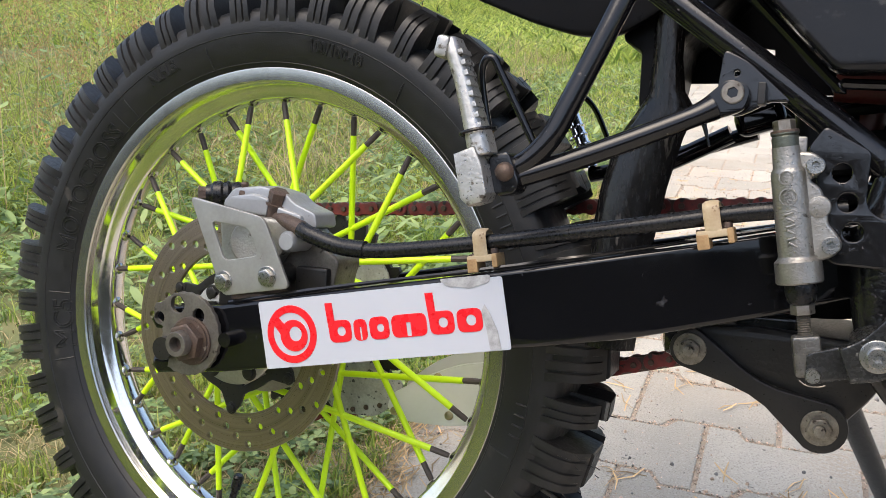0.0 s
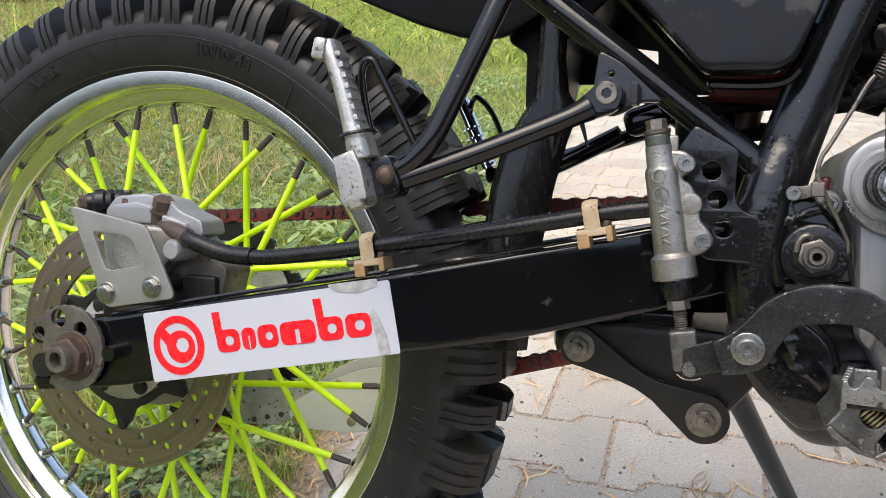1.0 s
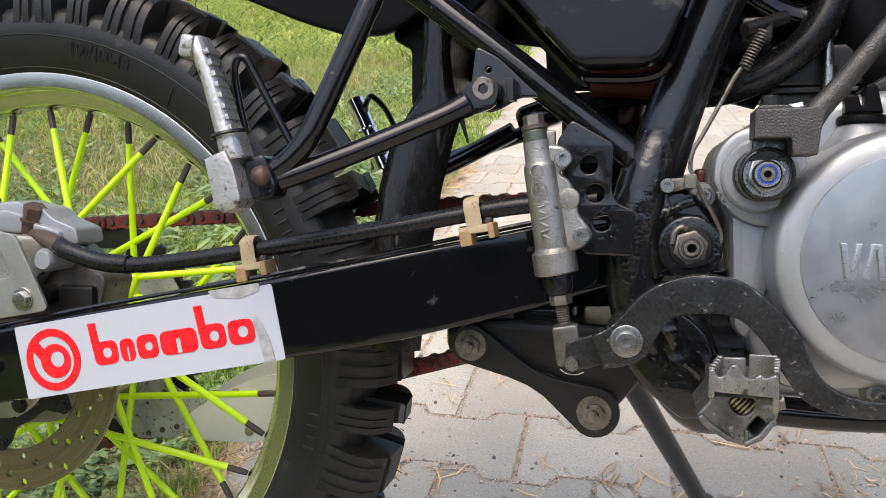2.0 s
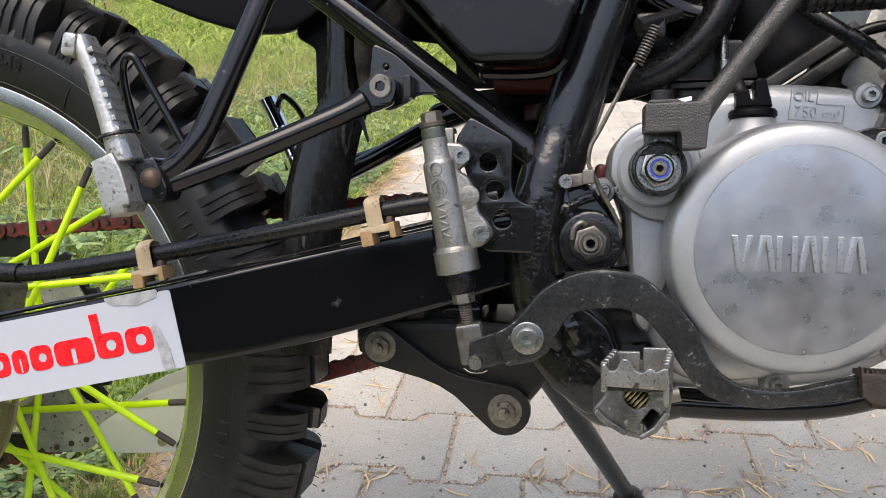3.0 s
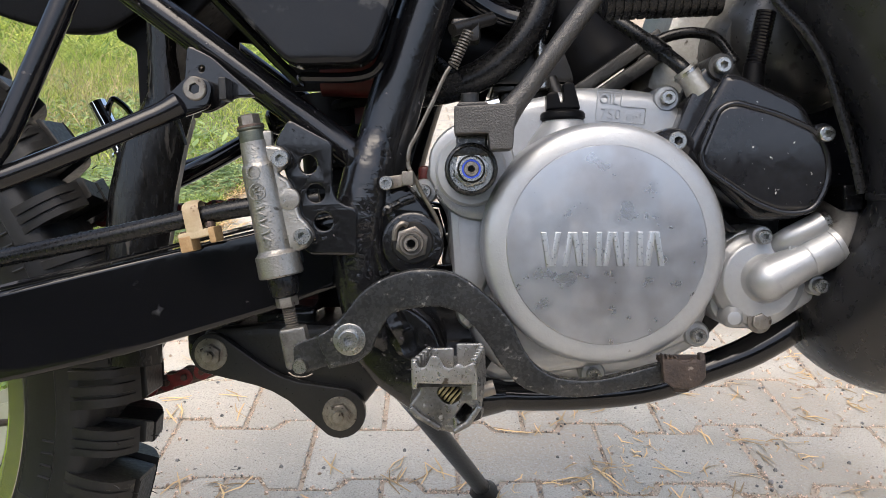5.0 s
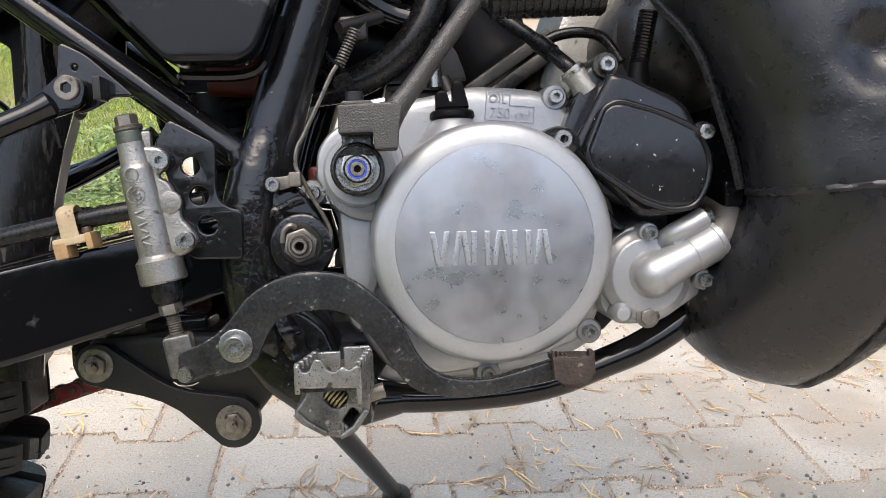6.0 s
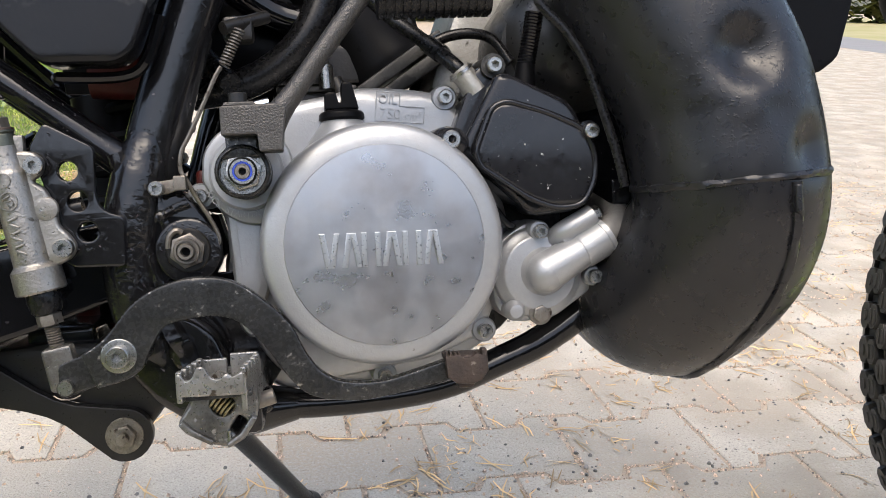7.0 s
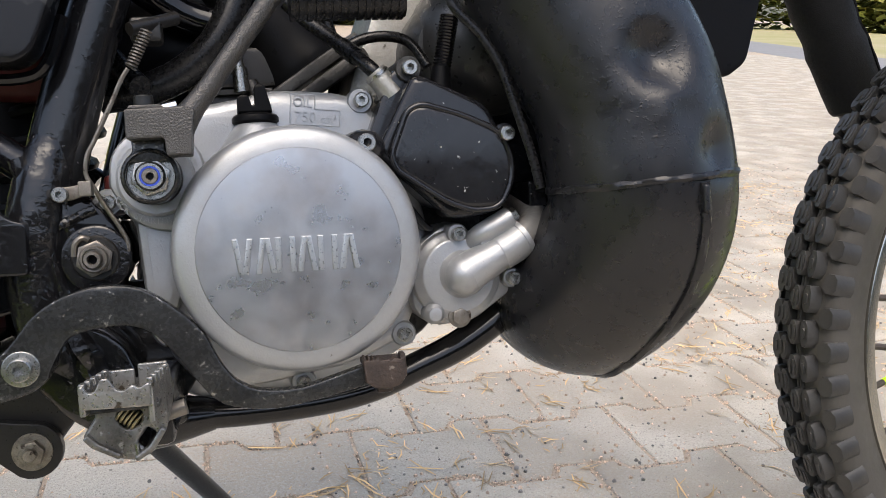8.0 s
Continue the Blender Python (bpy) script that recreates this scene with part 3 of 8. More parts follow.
def rear_tyre():
    half = [(r, -y) for r, y in zip(WALL_R, WALL_Y)]
    profile = half + [(r, -y) for r, y in reversed(half)] + [(0.230, 0.020), (0.230, -0.020)]
    tyre = part("rear_tyre", lathe(profile, 120, ring=True), RUBBER, bike, "black knobbly motocross tyre with moulded lettering")
    turn_noise = random.Random(3)

    def lug(side, span, drop, cuts):
        """A shoulder lug: its flank is cut by narrow grooves and deeper notches; it leans back onto the tread."""
        bm = bmesh.new()
        angles, lift = [-span], [0.0]
        for middle, half, deep in cuts:
            for d, low in ((-half - 0.02, 0.0), (-half, deep), (half, deep), (half + 0.02, 0.0)):
                angles.append(-span + 2 * span * (middle + d))
                lift.append(-low)
        angles.append(span)
        lift.append(0.0)
        across = [(0.2800, 0.0445, 1.20), (0.2880, 0.0468, 1.10), (0.3020, 0.0474, 1.02), (0.3120, 0.0450, 0.98), (0.3175 - drop, 0.0424, 0.96), (0.3215 - drop, 0.0378, 0.95), (0.3262 - drop, 0.0300, 0.93), (0.3285 - drop, 0.0250, 0.92), (0.2950, 0.0215, 1.10)]
        rows = []
        for j, (r, y, w) in enumerate(across):
            row = []
            for a, d in zip(angles, lift):
                deep = d if j < 6 or d < -0.003 else 0.0
                yy, rr = (y + deep, r) if j < 4 else (y + deep * 0.4, r + deep)
                row.append(bm.verts.new((rr * math.sin(a * w), side * (yy if 0 < j < 8 else y), (rr if 0 < j < 8 else r) * math.cos(a * w))))
            rows.append(row)
        for p, q in zip(rows, rows[1:]):
            for k in range(len(angles) - 1):
                bm.faces.new((p[k], p[k + 1], q[k + 1], q[k]))
        for k in (0, -1):
            bm.faces.new([row[k] for row in rows])
        return finish(mesh_of(bm, "tread_knob"), KNOB_RUBBER, 25)

    def crown_knob(y0, y1, span, r1, skew=0.0):
        bm = bmesh.new()
        low = [(-span * 1.15, y0 - 0.001), (span * 1.15, y0 - 0.001), (span * 1.15, y1 + 0.001), (-span * 1.15, y1 + 0.001)]
        top = [(-span, y0), (span, y0), (span, y1), (-span, y1)]
        rings = [[bm.verts.new((r * math.sin(a + skew * y), y, r * math.cos(a + skew * y))) for a, y in loop] for r, loop in ((0.295, low), (r1 - 0.0015, top), (r1, [(a * 0.88, y * 0.94 + (y0 + y1) * 0.03) for a, y in top]))]
        for p, q in zip(rings, rings[1:]):
            for k in range(4):
                bm.faces.new((p[k], p[(k + 1) % 4], q[(k + 1) % 4], q[k]))
        bm.faces.new(rings[-1])
        return finish(mesh_of(bm, "tread_knob"), KNOB_RUBBER, 25)

    pitch = 2 * math.pi / 21
    broad = ((0.20, 0.020, 0.0018), (0.48, 0.060, 0.0029), (0.78, 0.020, 0.0018))
    slim = ((0.36, 0.035, 0.0018), (0.70, 0.035, 0.0018))
    kinds = [(lug(-1, pitch * 0.198, 0.0, broad), 0.0), (lug(1, pitch * 0.198, 0.0, broad), 0.0), (lug(-1, pitch * 0.108, 0.0010, slim), 0.5), (lug(1, pitch * 0.108, 0.0010, slim), 0.5),
             (crown_knob(-0.0195, -0.002, pitch * 0.085, 0.3300, 0.8), 0.5), (crown_knob(0.002, 0.0195, pitch * 0.085, 0.3300, -0.8), 0.5), (crown_knob(-0.0175, 0.0175, pitch * 0.160, 0.3300), 0.0)]
    for k in range(21):
        for me, shift in kinds:
            part("tread_knob", me, None, tyre, m=pose(0, turn_noise.uniform(-0.0006, 0.0006), 0, 0, math.degrees((k + shift + 0.2) * pitch) + turn_noise.uniform(-0.25, 0.25), 0))

    # moulding hairs on the lugs
    bm = bmesh.new()
    rng = random.Random(4)
    for k in range(21):
        for shift, y, r in ((-0.2, -0.041, 0.3185), (0.2, -0.041, 0.3185), (-0.1, -0.038, 0.3205), (0.5, -0.041, 0.3160), (-0.2, 0.041, 0.3185), (0.2, 0.041, 0.3185), (0.5, 0.041, 0.3160), (0.5, -0.012, 0.332), (0.1, 0.012, 0.332), (-0.1, -0.027, 0.3280), (0.12, 0.027, 0.3280)):
            a = (k + shift + 0.2 + rng.uniform(-0.03, 0.03)) * pitch
            d = Vector((math.sin(a), 0, math.cos(a)))
            tip = d * (r + 0.003 + rng.random() * 0.003) + Vector((rng.uniform(-0.002, 0.002), y - 0.002, rng.uniform(-0.002, 0.002)))
            tube([d * r + Vector((0, y, 0)), tip], 0.0004, 4, 1, bm=bm)
    tagged(part("moulding_hair", bm, RUBBER, tyre), kind="stuff")

    # raised sidewall lettering, outlined, laid along the wall
    def curved(text, size, middle, r, wide=1.0):
        bm = lettering(text, size, 0.0007, outline=0.0008)
        for v in bm.verts:
            a, rr = radians(middle) + v.co.x * wide / r, r + v.co.z
            v.co = Vector((rr * math.sin(a), wall(rr) + v.co.y - 0.0004, rr * math.cos(a)))
        return bm

    part("lettering", curved("MOTOCROSS", 0.0250, -61, 0.2535), RUBBER, tyre)
    part("lettering", curved("MC5", 0.0270, -95.5, 0.2520), RUBBER, tyre)
    part("lettering", curved("N.H.S.", 0.0150, -26, 0.2640), RUBBER, tyre)
    part("lettering", curved("100/100-18", 0.0140, 17, 0.2640, 0.9), RUBBER, tyre)
    for r in (0.2465, 0.2725):
        part("bead_line", lathe([(r - 0.0008, wall(r - 0.0008) + 0.0003), (r, wall(r) - 0.0006), (r + 0.0008, wall(r + 0.0008) + 0.0003)], 120, ring=True), RUBBER, tyre)
    for middle, r0, r1, width in [(a, 0.247, 0.268, 0.0007) for a in (-104, -88, -42, -38, -14, 33, 52, 108, 121)] + [(a, 0.262, 0.272, 0.0011) for a in (62, 64, 66, 68, 70, 98, 100, 102, 104, 116, 118)]:
        a = radians(middle)
        part("sidewall_mark", tube([(r * math.sin(a), wall(r) - 0.0002, r * math.cos(a)) for r in np.linspace(r0, r1, 5)], width, 6, 1), RUBBER, tyre)


def spoked_rim(name, cx, cz, flange, half, well, count, phase, hub_r, hub_y, sleeve_r, label, lip=0.0108):
    """A rim of aluminium with its spokes, each in a coloured sleeve."""
    outer = [(flange, -half + 0.002), (flange - 0.0008, -half - 0.0012), (flange - 0.0030, -half - 0.0025), (flange - 0.0058, -half - 0.0018), (flange - 0.0072, -half + 0.0008), (flange - 0.0078, -half + 0.0035),
             (flange - 0.0115, -half + 0.0062), (flange - 0.0135, -half + 0.0068), (flange - 0.0150, -half + 0.0150), (flange - 0.0185, -half + 0.0175), (well + 0.0030, -0.0105), (well + 0.0004, -0.0070), (well, 0.0)]
    inner = [(r + 0.004, y * 0.86) for r, y in outer[4:-1]] + [(well + 0.004, 0)]
    loop = outer + [(r, -y) for r, y in reversed(outer[:-1])] + [(r, -y) for r, y in inner[:-1]] + list(reversed(inner))
    rim = part(name, lathe(loop, 128, ring=True), POLISHED, bike, label, Matrix.Translation((cx, 0, cz)), angle=24)
    band = [(flange + 0.0004, -half), (flange - 0.0006, -half - 0.0026), (flange - 0.0022, -half - 0.0034), (flange - lip + 0.0012, -half - 0.0024), (flange - lip, -half - 0.0010), (flange - lip + 0.0014, -half + 0.0030)]
    part("rim_lip", lathe(band, 128, ring=True), RIM_LIP, rim, "satin grey rim edge", angle=24)
    sleeves, tips, heads = {}, {}, {}
    for i in range(count):
        kind = i % 4
        if kind not in sleeves:
            near, s = (-1 if kind in (0, 3) else 1), (1 if kind in (0, 2) else -1)
            a, b = 0.0, s * radians(64)
            rimp = Vector((well * math.sin(a), near * 0.004, well * math.cos(a)))
            hubp = Vector((hub_r * math.sin(b), near * hub_y, hub_r * math.cos(b)))
            way = (hubp - rimp).normalized()
            sleeves[kind] = finish(mesh_of(tube([rimp + way * 0.021, hubp - way * 0.002], sleeve_r, 10, 1), "spoke"), NEON)
            tips[kind] = finish(mesh_of(tube([rimp + way * 0.003, rimp + way * 0.008, rimp + way * 0.0225], [sleeve_r * 0.8, sleeve_r * 0.95, sleeve_r * 0.92], 8, 1), "nipple"), NIPPLE)
            heads[kind] = finish(mesh_of(lathe([(0.0082, -0.0015), (0.0068, 0.0006), (0.0048, 0.0024), (0.0032, 0.0032), (0, 0.0034)], 16), "nipple_seat"), RIM_LIP)
        turn = pose(0, 0, 0, 0, phase + i * 360 / count, 0)
        part("spoke", sleeves[kind], None, rim, m=turn)
        part("nipple", tips[kind], None, rim, m=turn)
        part("nipple_seat", heads[kind], None, rim, m=turn @ pose(0, 0, well + 0.001, -90, 0, 0))
    return rim


def rear_wheel():
    rear_tyre()
    rim = spoked_rim("rear_rim", 0, 0, 0.2435, 0.030, 0.2155, 36, -0.8, 0.058, 0.030, 0.0031, "polished aluminium rim with neon yellow spoke sleeves", 0.0140)
    valve = join(moved(lathe([(0.0042, 0), (0.0042, -0.014), (0.0036, -0.0145), (0.0036, -0.026), (0.0052, -0.0265), (0.0056, -0.040), (0.004, -0.042), (0, -0.042)], 16), pose(0, 0, 0)))
    part("tyre_valve", valve, HOSE_RUBBER, rim, "rubber-capped tyre valve", pose(0, 0, 0, 0, 196.5, 0) @ pose(0, 0, 0.2155, 90, 0, 0))
    hub = [(0.0, -0.060), (0.030, -0.060), (0.031, -0.045), (0.052, -0.040), (0.0635, -0.036), (0.0640, -0.028), (0.050, -0.024), (0.034, -0.018), (0.032, 0.0), (0.036, 0.018), (0.060, 0.026), (0.066, 0.030), (0.066, 0.036), (0.045, 0.042), (0.040, 0.055), (0.0, 0.055)]
    part("rear_hub", lathe(hub, 64), ROUGH_CAST, bike, "grey cast aluminium hub")

    # brake disc with drilled ring and spidered carrier
    holes = []
    for k in range(15):
        for j in range(4):
            a = 2 * math.pi * (k + j * 0.30 + 0.1) / 15
            r = 0.1035 - j * 0.0073
            holes.append(circle(r * math.sin(a), r * math.cos(a), 0.0034, 10))
    disc = part("brake_disc", plate(circle(0, 0, 0.110, 96), -0.0766, -0.0726, [circle(0, 0, 0.0755, 72)] + holes, bevel=0.0004), DISC_STEEL, bike, "heat-browned drilled steel brake disc")
    arms = []
    for k in range(60):
        a = 2 * math.pi * k / 60
        lobe = max(0.0, math.cos(a * 6)) ** 2
        arms.append(((0.056 + 0.0195 * lobe) * math.sin(a), (0.056 + 0.0195 * lobe) * math.cos(a)))
    windows = []
    for k in range(6):
        a0 = 2 * math.pi * (k + 0.5) / 6
        windows.append([(r * math.sin(a0 + d), r * math.cos(a0 + d)) for r, d in ((0.040, -0.25), (0.050, -0.3), (0.050, 0.3), (0.040, 0.25))])
    part("disc_carrier", plate(arms, -0.0785, -0.0742, windows), DARK_STEEL, disc, "black six-armed disc carrier")
    part("disc_hub", lathe([(0, -0.086), (0.030, -0.086), (0.034, -0.083), (0.046, -0.081), (0.048, -0.079), (0.048, -0.074)], 48), ROUGH_CAST, disc)
    rivet = mesh_of(hex_bolt_shape(0.0055, 0.004), "bolt")
    finish(rivet, DARK_STEEL)
    for k in range(6):
        a = 2 * math.pi * k / 6
        bolt(disc, 0.0700 * math.sin(a), -0.0785, 0.0700 * math.cos(a), rivet, math.degrees(a), scale=0.75)
        bolt(disc, 0.040 * math.sin(a + 0.5), -0.0812, 0.040 * math.cos(a + 0.5), rivet, 20)
    # drive sprocket on the far side
    teeth = []
    for k in range(47):
        for d, r in ((-0.42, 0.104), (-0.16, 0.1115), (0.16, 0.1115), (0.42, 0.104)):
            a = 2 * math.pi * (k + d) / 47
            teeth.append((r * math.sin(a), r * math.cos(a)))
    gaps = [[(r * math.sin(2 * math.pi * (k + d) / 6), r * math.cos(2 * math.pi * (k + d) / 6)) for r, d in ((0.062, -0.3), (0.090, -0.34), (0.090, 0.34), (0.062, 0.3))] for k in range(6)]
    part("rear_sprocket", plate(teeth, 0.056, 0.062, gaps), DARK_STEEL, bike, "dark toothed rear sprocket")


def chain_run(chain, a, b, y):
    """Links of roller chain in one straight run."""
    a, b = Vector(a), Vector(b)
    n = int((b - a).length / 0.0159)
    way = (b - a).normalized()
    outline = []
    for k in range(24):
        # two rounded ends with a waist between them
        end, t = (1 if k < 12 else -1), radians(-130 + 260 * (k % 12) / 11)
        outline.append((end * (0.0079 + 0.0072 * math.cos(t)), end * 0.0072 * math.sin(t)))
    if "link" not in chain:
        pin = [moved(lathe([(0, -0.0118), (0.0024, -0.0118), (0.0027, -0.0112), (0.0027, 0.0112), (0.0024, 0.0118), (0, 0.0118)], 12), pose(s * 0.0079, 0, 0)) for s in (-1, 1)]
        chain["link"] = finish(mesh_of(join(plate(outline, -0.0095, -0.0075), plate(outline, 0.0075, 0.0095)), "chain_link"), CHAIN_RED)
        chain["inner"] = finish(mesh_of(join(plate(outline, -0.0070, -0.0052), plate(outline, 0.0052, 0.0070), *pin), "chain_link"), RUST)
    for k in range(n):
        p = a + way * 0.01588 * k
        turn = -math.degrees(math.atan2(way.z, way.x))
        part("chain_link", chain["link" if k % 2 else "inner"], None, chain["top"], m=pose(p.x, y, p.z, 0, turn, 0))


def chain():
    line = tube([(0.0, 0.0605, 0.1065), (0.26, 0.0605, 0.120), (0.44, 0.0605, 0.134)], 0.0028, 6, 1)
    tube([(0.02, 0.0605, -0.1040), (0.20, 0.0605, -0.058), (0.42, 0.0605, 0.006)], 0.0028, 6, 1, bm=line)
    top = part("drive_chain", line, RUST, bike, "red-painted roller chain")
    kit = {"top": top}
    chain_run(kit, (-0.02, 0, 0.1075), (0.46, 0, 0.1355), 0.0605)
    chain_run(kit, (0.0, 0, -0.1085), (0.125, 0, -0.0745), 0.0605)
    chain_run(kit, (0.13, 0, -0.073), (0.46, 0, 0.024), 0.0605)
    guide = rounded([(0.094, -0.086), (0.100, -0.070), (0.135, -0.048), (0.175, -0.030), (0.215, -0.024), (0.235, -0.045), (0.215, -0.082), (0.165, -0.094), (0.115, -0.096)], 0.02)
    g = part("chain_guide", plate(guide, 0.045, 0.049), CREAM, bike, "milky white plastic chain guide with brass rivets")
    for x, z in ((0.104, -0.087), (0.163, -0.083), (0.150, -0.047)):
        part("rivet", lathe([(0.0045, 0), (0.0045, -0.001), (0.003, -0.002), (0, -0.002)], 14), BRASS, g, m=pose(x, 0.045, z))
    part("chain_guide_back", plate(rounded([(0.094, -0.070), (0.140, -0.034), (0.200, -0.012), (0.240, -0.020), (0.240, -0.06), (0.16, -0.085)], 0.02), 0.072, 0.076), CREAM, bike)
    part("mud_guard_plate", plate(rounded([(-0.02, -0.03), (0.03, -0.10), (0.085, -0.098), (0.115, -0.060), (0.075, -0.045), (0.085, 0.0), (0.092, 0.050), (0.060, 0.078), (0.02, 0.06)], 0.015), 0.050, 0.053), GUIDE_DIRTY, bike, "mud-splashed pale chain guard plate")


def swingarm():
    outline = [(-0.022, 0.0265), (-0.014, 0.031), (0.046, 0.038), (0.155, 0.0600), (0.286, 0.0855), (0.450, 0.1195), (0.525, 0.1345), (0.560, 0.128), (0.566, 0.105), (0.545, 0.088), (0.506, 0.0835), (0.452, 0.0665), (0.365, 0.0445), (0.290, 0.0315), (0.045, -0.0165), (-0.018, -0.025), (-0.025, -0.019), (-0.022, -0.0105), (0.014, -0.0060), (0.014, 0.0130), (-0.020, 0.0120), (-0.026, 0.0190)]

    def beam(side):
        bm = plate(outline, -0.1555, -0.1175, bevel=0.0035)
        bmesh.ops.bisect_plane(bm, geom=list(bm.verts) + list(bm.edges) + list(bm.faces), plane_co=(0.31, 0, 0), plane_no=(1, 0, 0))
        bmesh.ops.bisect_plane(bm, geom=list(bm.verts) + list(bm.edges) + list(bm.faces), plane_co=(0.50, 0, 0), plane_no=(1, 0, 0))
        for v in bm.verts:
            v.co.y = side * (v.co.y + 0.042 * min(1.0, max(0.0, (v.co.x - 0.31) / 0.19)))
        return bm

    arm = part("swingarm", beam(1), GLOSS_BLACK, bike, "glossy black box-section swingarm", angle=60)
    part("far_beam", beam(-1), GLOSS_BLACK, arm, angle=60)
    part("cross_brace", block(0.385, 0.425, -0.118, 0.118, 0.055, 0.100, 0.008), GLOSS_BLACK, arm)
    part("weld_seam", tube([(0.05, -0.1500, 0.0405), (0.155, -0.1500, 0.0625), (0.31, -0.1500, 0.0925), (0.45, -0.1190, 0.1220)], 0.0016, 6, 8, wobble=0.5), FRAME_BLACK, arm)
    part("arm_peg", lathe([(0.0, -0.166), (0.0058, -0.166), (0.0062, -0.164), (0.0062, -0.154)], 18), GLOSS_BLACK, arm, m=pose(0.0585, 0, 0.013))
    # vinyl with a red roundel and bold red strokes, partly rubbed off
    skin = rounded([(0.0825, 0.0440), (0.2815, 0.0810), (0.2910, 0.0315), (0.0925, -0.0075)], 0.002)
    part("decal", plate(skin, -0.1561, -0.1556, bevel=0.0001), DECAL_WHITE, arm, "white vinyl sticker with red marks, partly rubbed off")
    tilt = Vector((0.199, 0.037)).normalized()
    rise = Vector((-0.19, 0.98)).normalized()

    def flat(points):
        """Points laid on the slant of the sticker: along it and up it."""
        return [Vector((0.1145, 0.0225)) + tilt * u + rise * v for u, v in points]

    def mark(outer, holes=(), near=-0.1566):
        part("decal_mark", plate(flat(outer), near, -0.1559, [flat(h) for h in holes], bevel=0.0001), DECAL_RED, arm)

    mark(circle(0, 0, 0.0222, 40), [circle(0, 0, 0.0166, 40)])
    mark(circle(0.0018, -0.0012, 0.0122, 36), [circle(0.0034, 0.0, 0.0056, 24)])
    mark([(-0.0172, 0.0118), (-0.0124, 0.0162), (-0.0010, 0.0030), (-0.0070, -0.0040)], near=-0.1569)
    x = 0.0335
    for wide, tall, eye in ((0.0205, 0.0300, 0.0036), (0.0125, 0.0160, 0), (0.0175, 0.0165, 0.0030), (0.0295, 0.0165, 0), (0.0205, 0.0300, 0.0036), (0.0205, 0.0170, 0.0038)):
        # each mark: a bold rounded slab, pierced by a round eye or a white slash
        z0, low = -0.0092, min(0.0165, tall)
        right = x + wide - 0.0014
        if eye:
            cut = [circle(x + wide * 0.52, z0 + low * 0.5, eye, 20)]
        else:
            cut = [[(x + wide * 0.40, z0 + low - 0.0060), (x + wide * 0.52, z0 + low - 0.0060), (x + wide * 0.52, z0 + 0.0006), (x + wide * 0.40, z0 + 0.0006)]]
        mark(rounded([(x, z0), (right, z0), (right, z0 + low), (x, z0 + low)], 0.0055), cut)
        if tall > 0.02:
            mark([(x - 0.0008, z0 + tall), (x + 0.0052, z0 + tall), (x + 0.0056, z0 + low - 0.001), (x, z0 + low - 0.006)], near=-0.1569)
        x += wide + 0.0008
    worn = rounded([(0.128, 0.0295), (0.134, 0.0235), (0.145, 0.0225), (0.150, 0.0205), (0.158, 0.0225), (0.1655, 0.0235), (0.1672, 0.0290)], 0.003)
    part("rubbed_patch", plate(flat(worn), -0.1567, -0.1560, bevel=0.0001), DECAL_WORN, arm)
    streak = [(0.157, 0.004), (0.160, 0.009), (0.163, 0.003), (0.167, -0.010), (0.168, -0.0225), (0.160, -0.0225), (0.159, -0.008)]
    part("rubbed_patch", plate(flat(streak), -0.1569, -0.1560, bevel=0.0001), DECAL_WORN, arm)
    # axle, nut and snail adjuster
    snail = []
    for k in range(56):
        a = 2 * math.pi * k / 56
        r = 0.0335 + 0.0016 * math.cos(a - 0.4) + (0.0006 if k % 2 else -0.0003)
        if 0.80 < k / 56 < 0.875:
            r += 0.006 * (k / 56 - 0.80) / 0.075
        if 0.70 < k / 56 < 0.79:
            r -= 0.010
        if 0.60 < k / 56 < 0.66:
            r -= 0.007
        snail.append((0.0165 + r * math.sin(a), 0.0115 + r * math.cos(a)))
    cuts = [circle(0.009, 0.036, 0.0070, 16), circle(0.030, 0.0290, 0.0058, 16), circle(0.0375, 0.0125, 0.0044, 14), circle(0.0370, -0.002, 0.0032, 12), circle(-0.0095, 0.0235, 0.005, 14)]
    snail_ob = part("chain_adjuster", plate(snail, -0.1625, -0.1585, cuts, bevel=0.0006), SNAIL_STEEL, bike, "worn dark snail-cam chain adjuster")
    AXLE_OUT = pose(0.0235, 0, 0.0080)
    part("axle_washer", lathe([(0.0195, -0.1625), (0.0195, -0.1640), (0.0185, -0.1645), (0, -0.1645)], 36), RUST, snail_ob, m=AXLE_OUT)
    part("axle_nut", moved(hexagon(0.0158, -0.1740, -0.1640, 0.0015), pose(0, 0, 0, 0, 12, 0)), RUST, snail_ob, "rusty axle nut", m=AXLE_OUT)
    part("axle_collar", lathe([(0.0178, -0.1660), (0.0178, -0.1640), (0.0, -0.1640)], 36), RUST, snail_ob, m=AXLE_OUT)
    part("axle_end", lathe([(0.0052, -0.1795), (0.0060, -0.1815), (0.0094, -0.1815), (0.0100, -0.1808), (0.0105, -0.1650), (0.0052, -0.165)], 32, ring=True), SNAIL_STEEL, snail_ob, m=AXLE_OUT)
    part("axle", lathe([(0.0095, -0.17), (0.0095, 0.175)], 20), DARK_STEEL, bike)
    part("adjuster_block", block(0.016, 0.040, -0.1585, -0.1555, -0.012, 0.026, 0.001), GLOSS_BLACK, snail_ob)


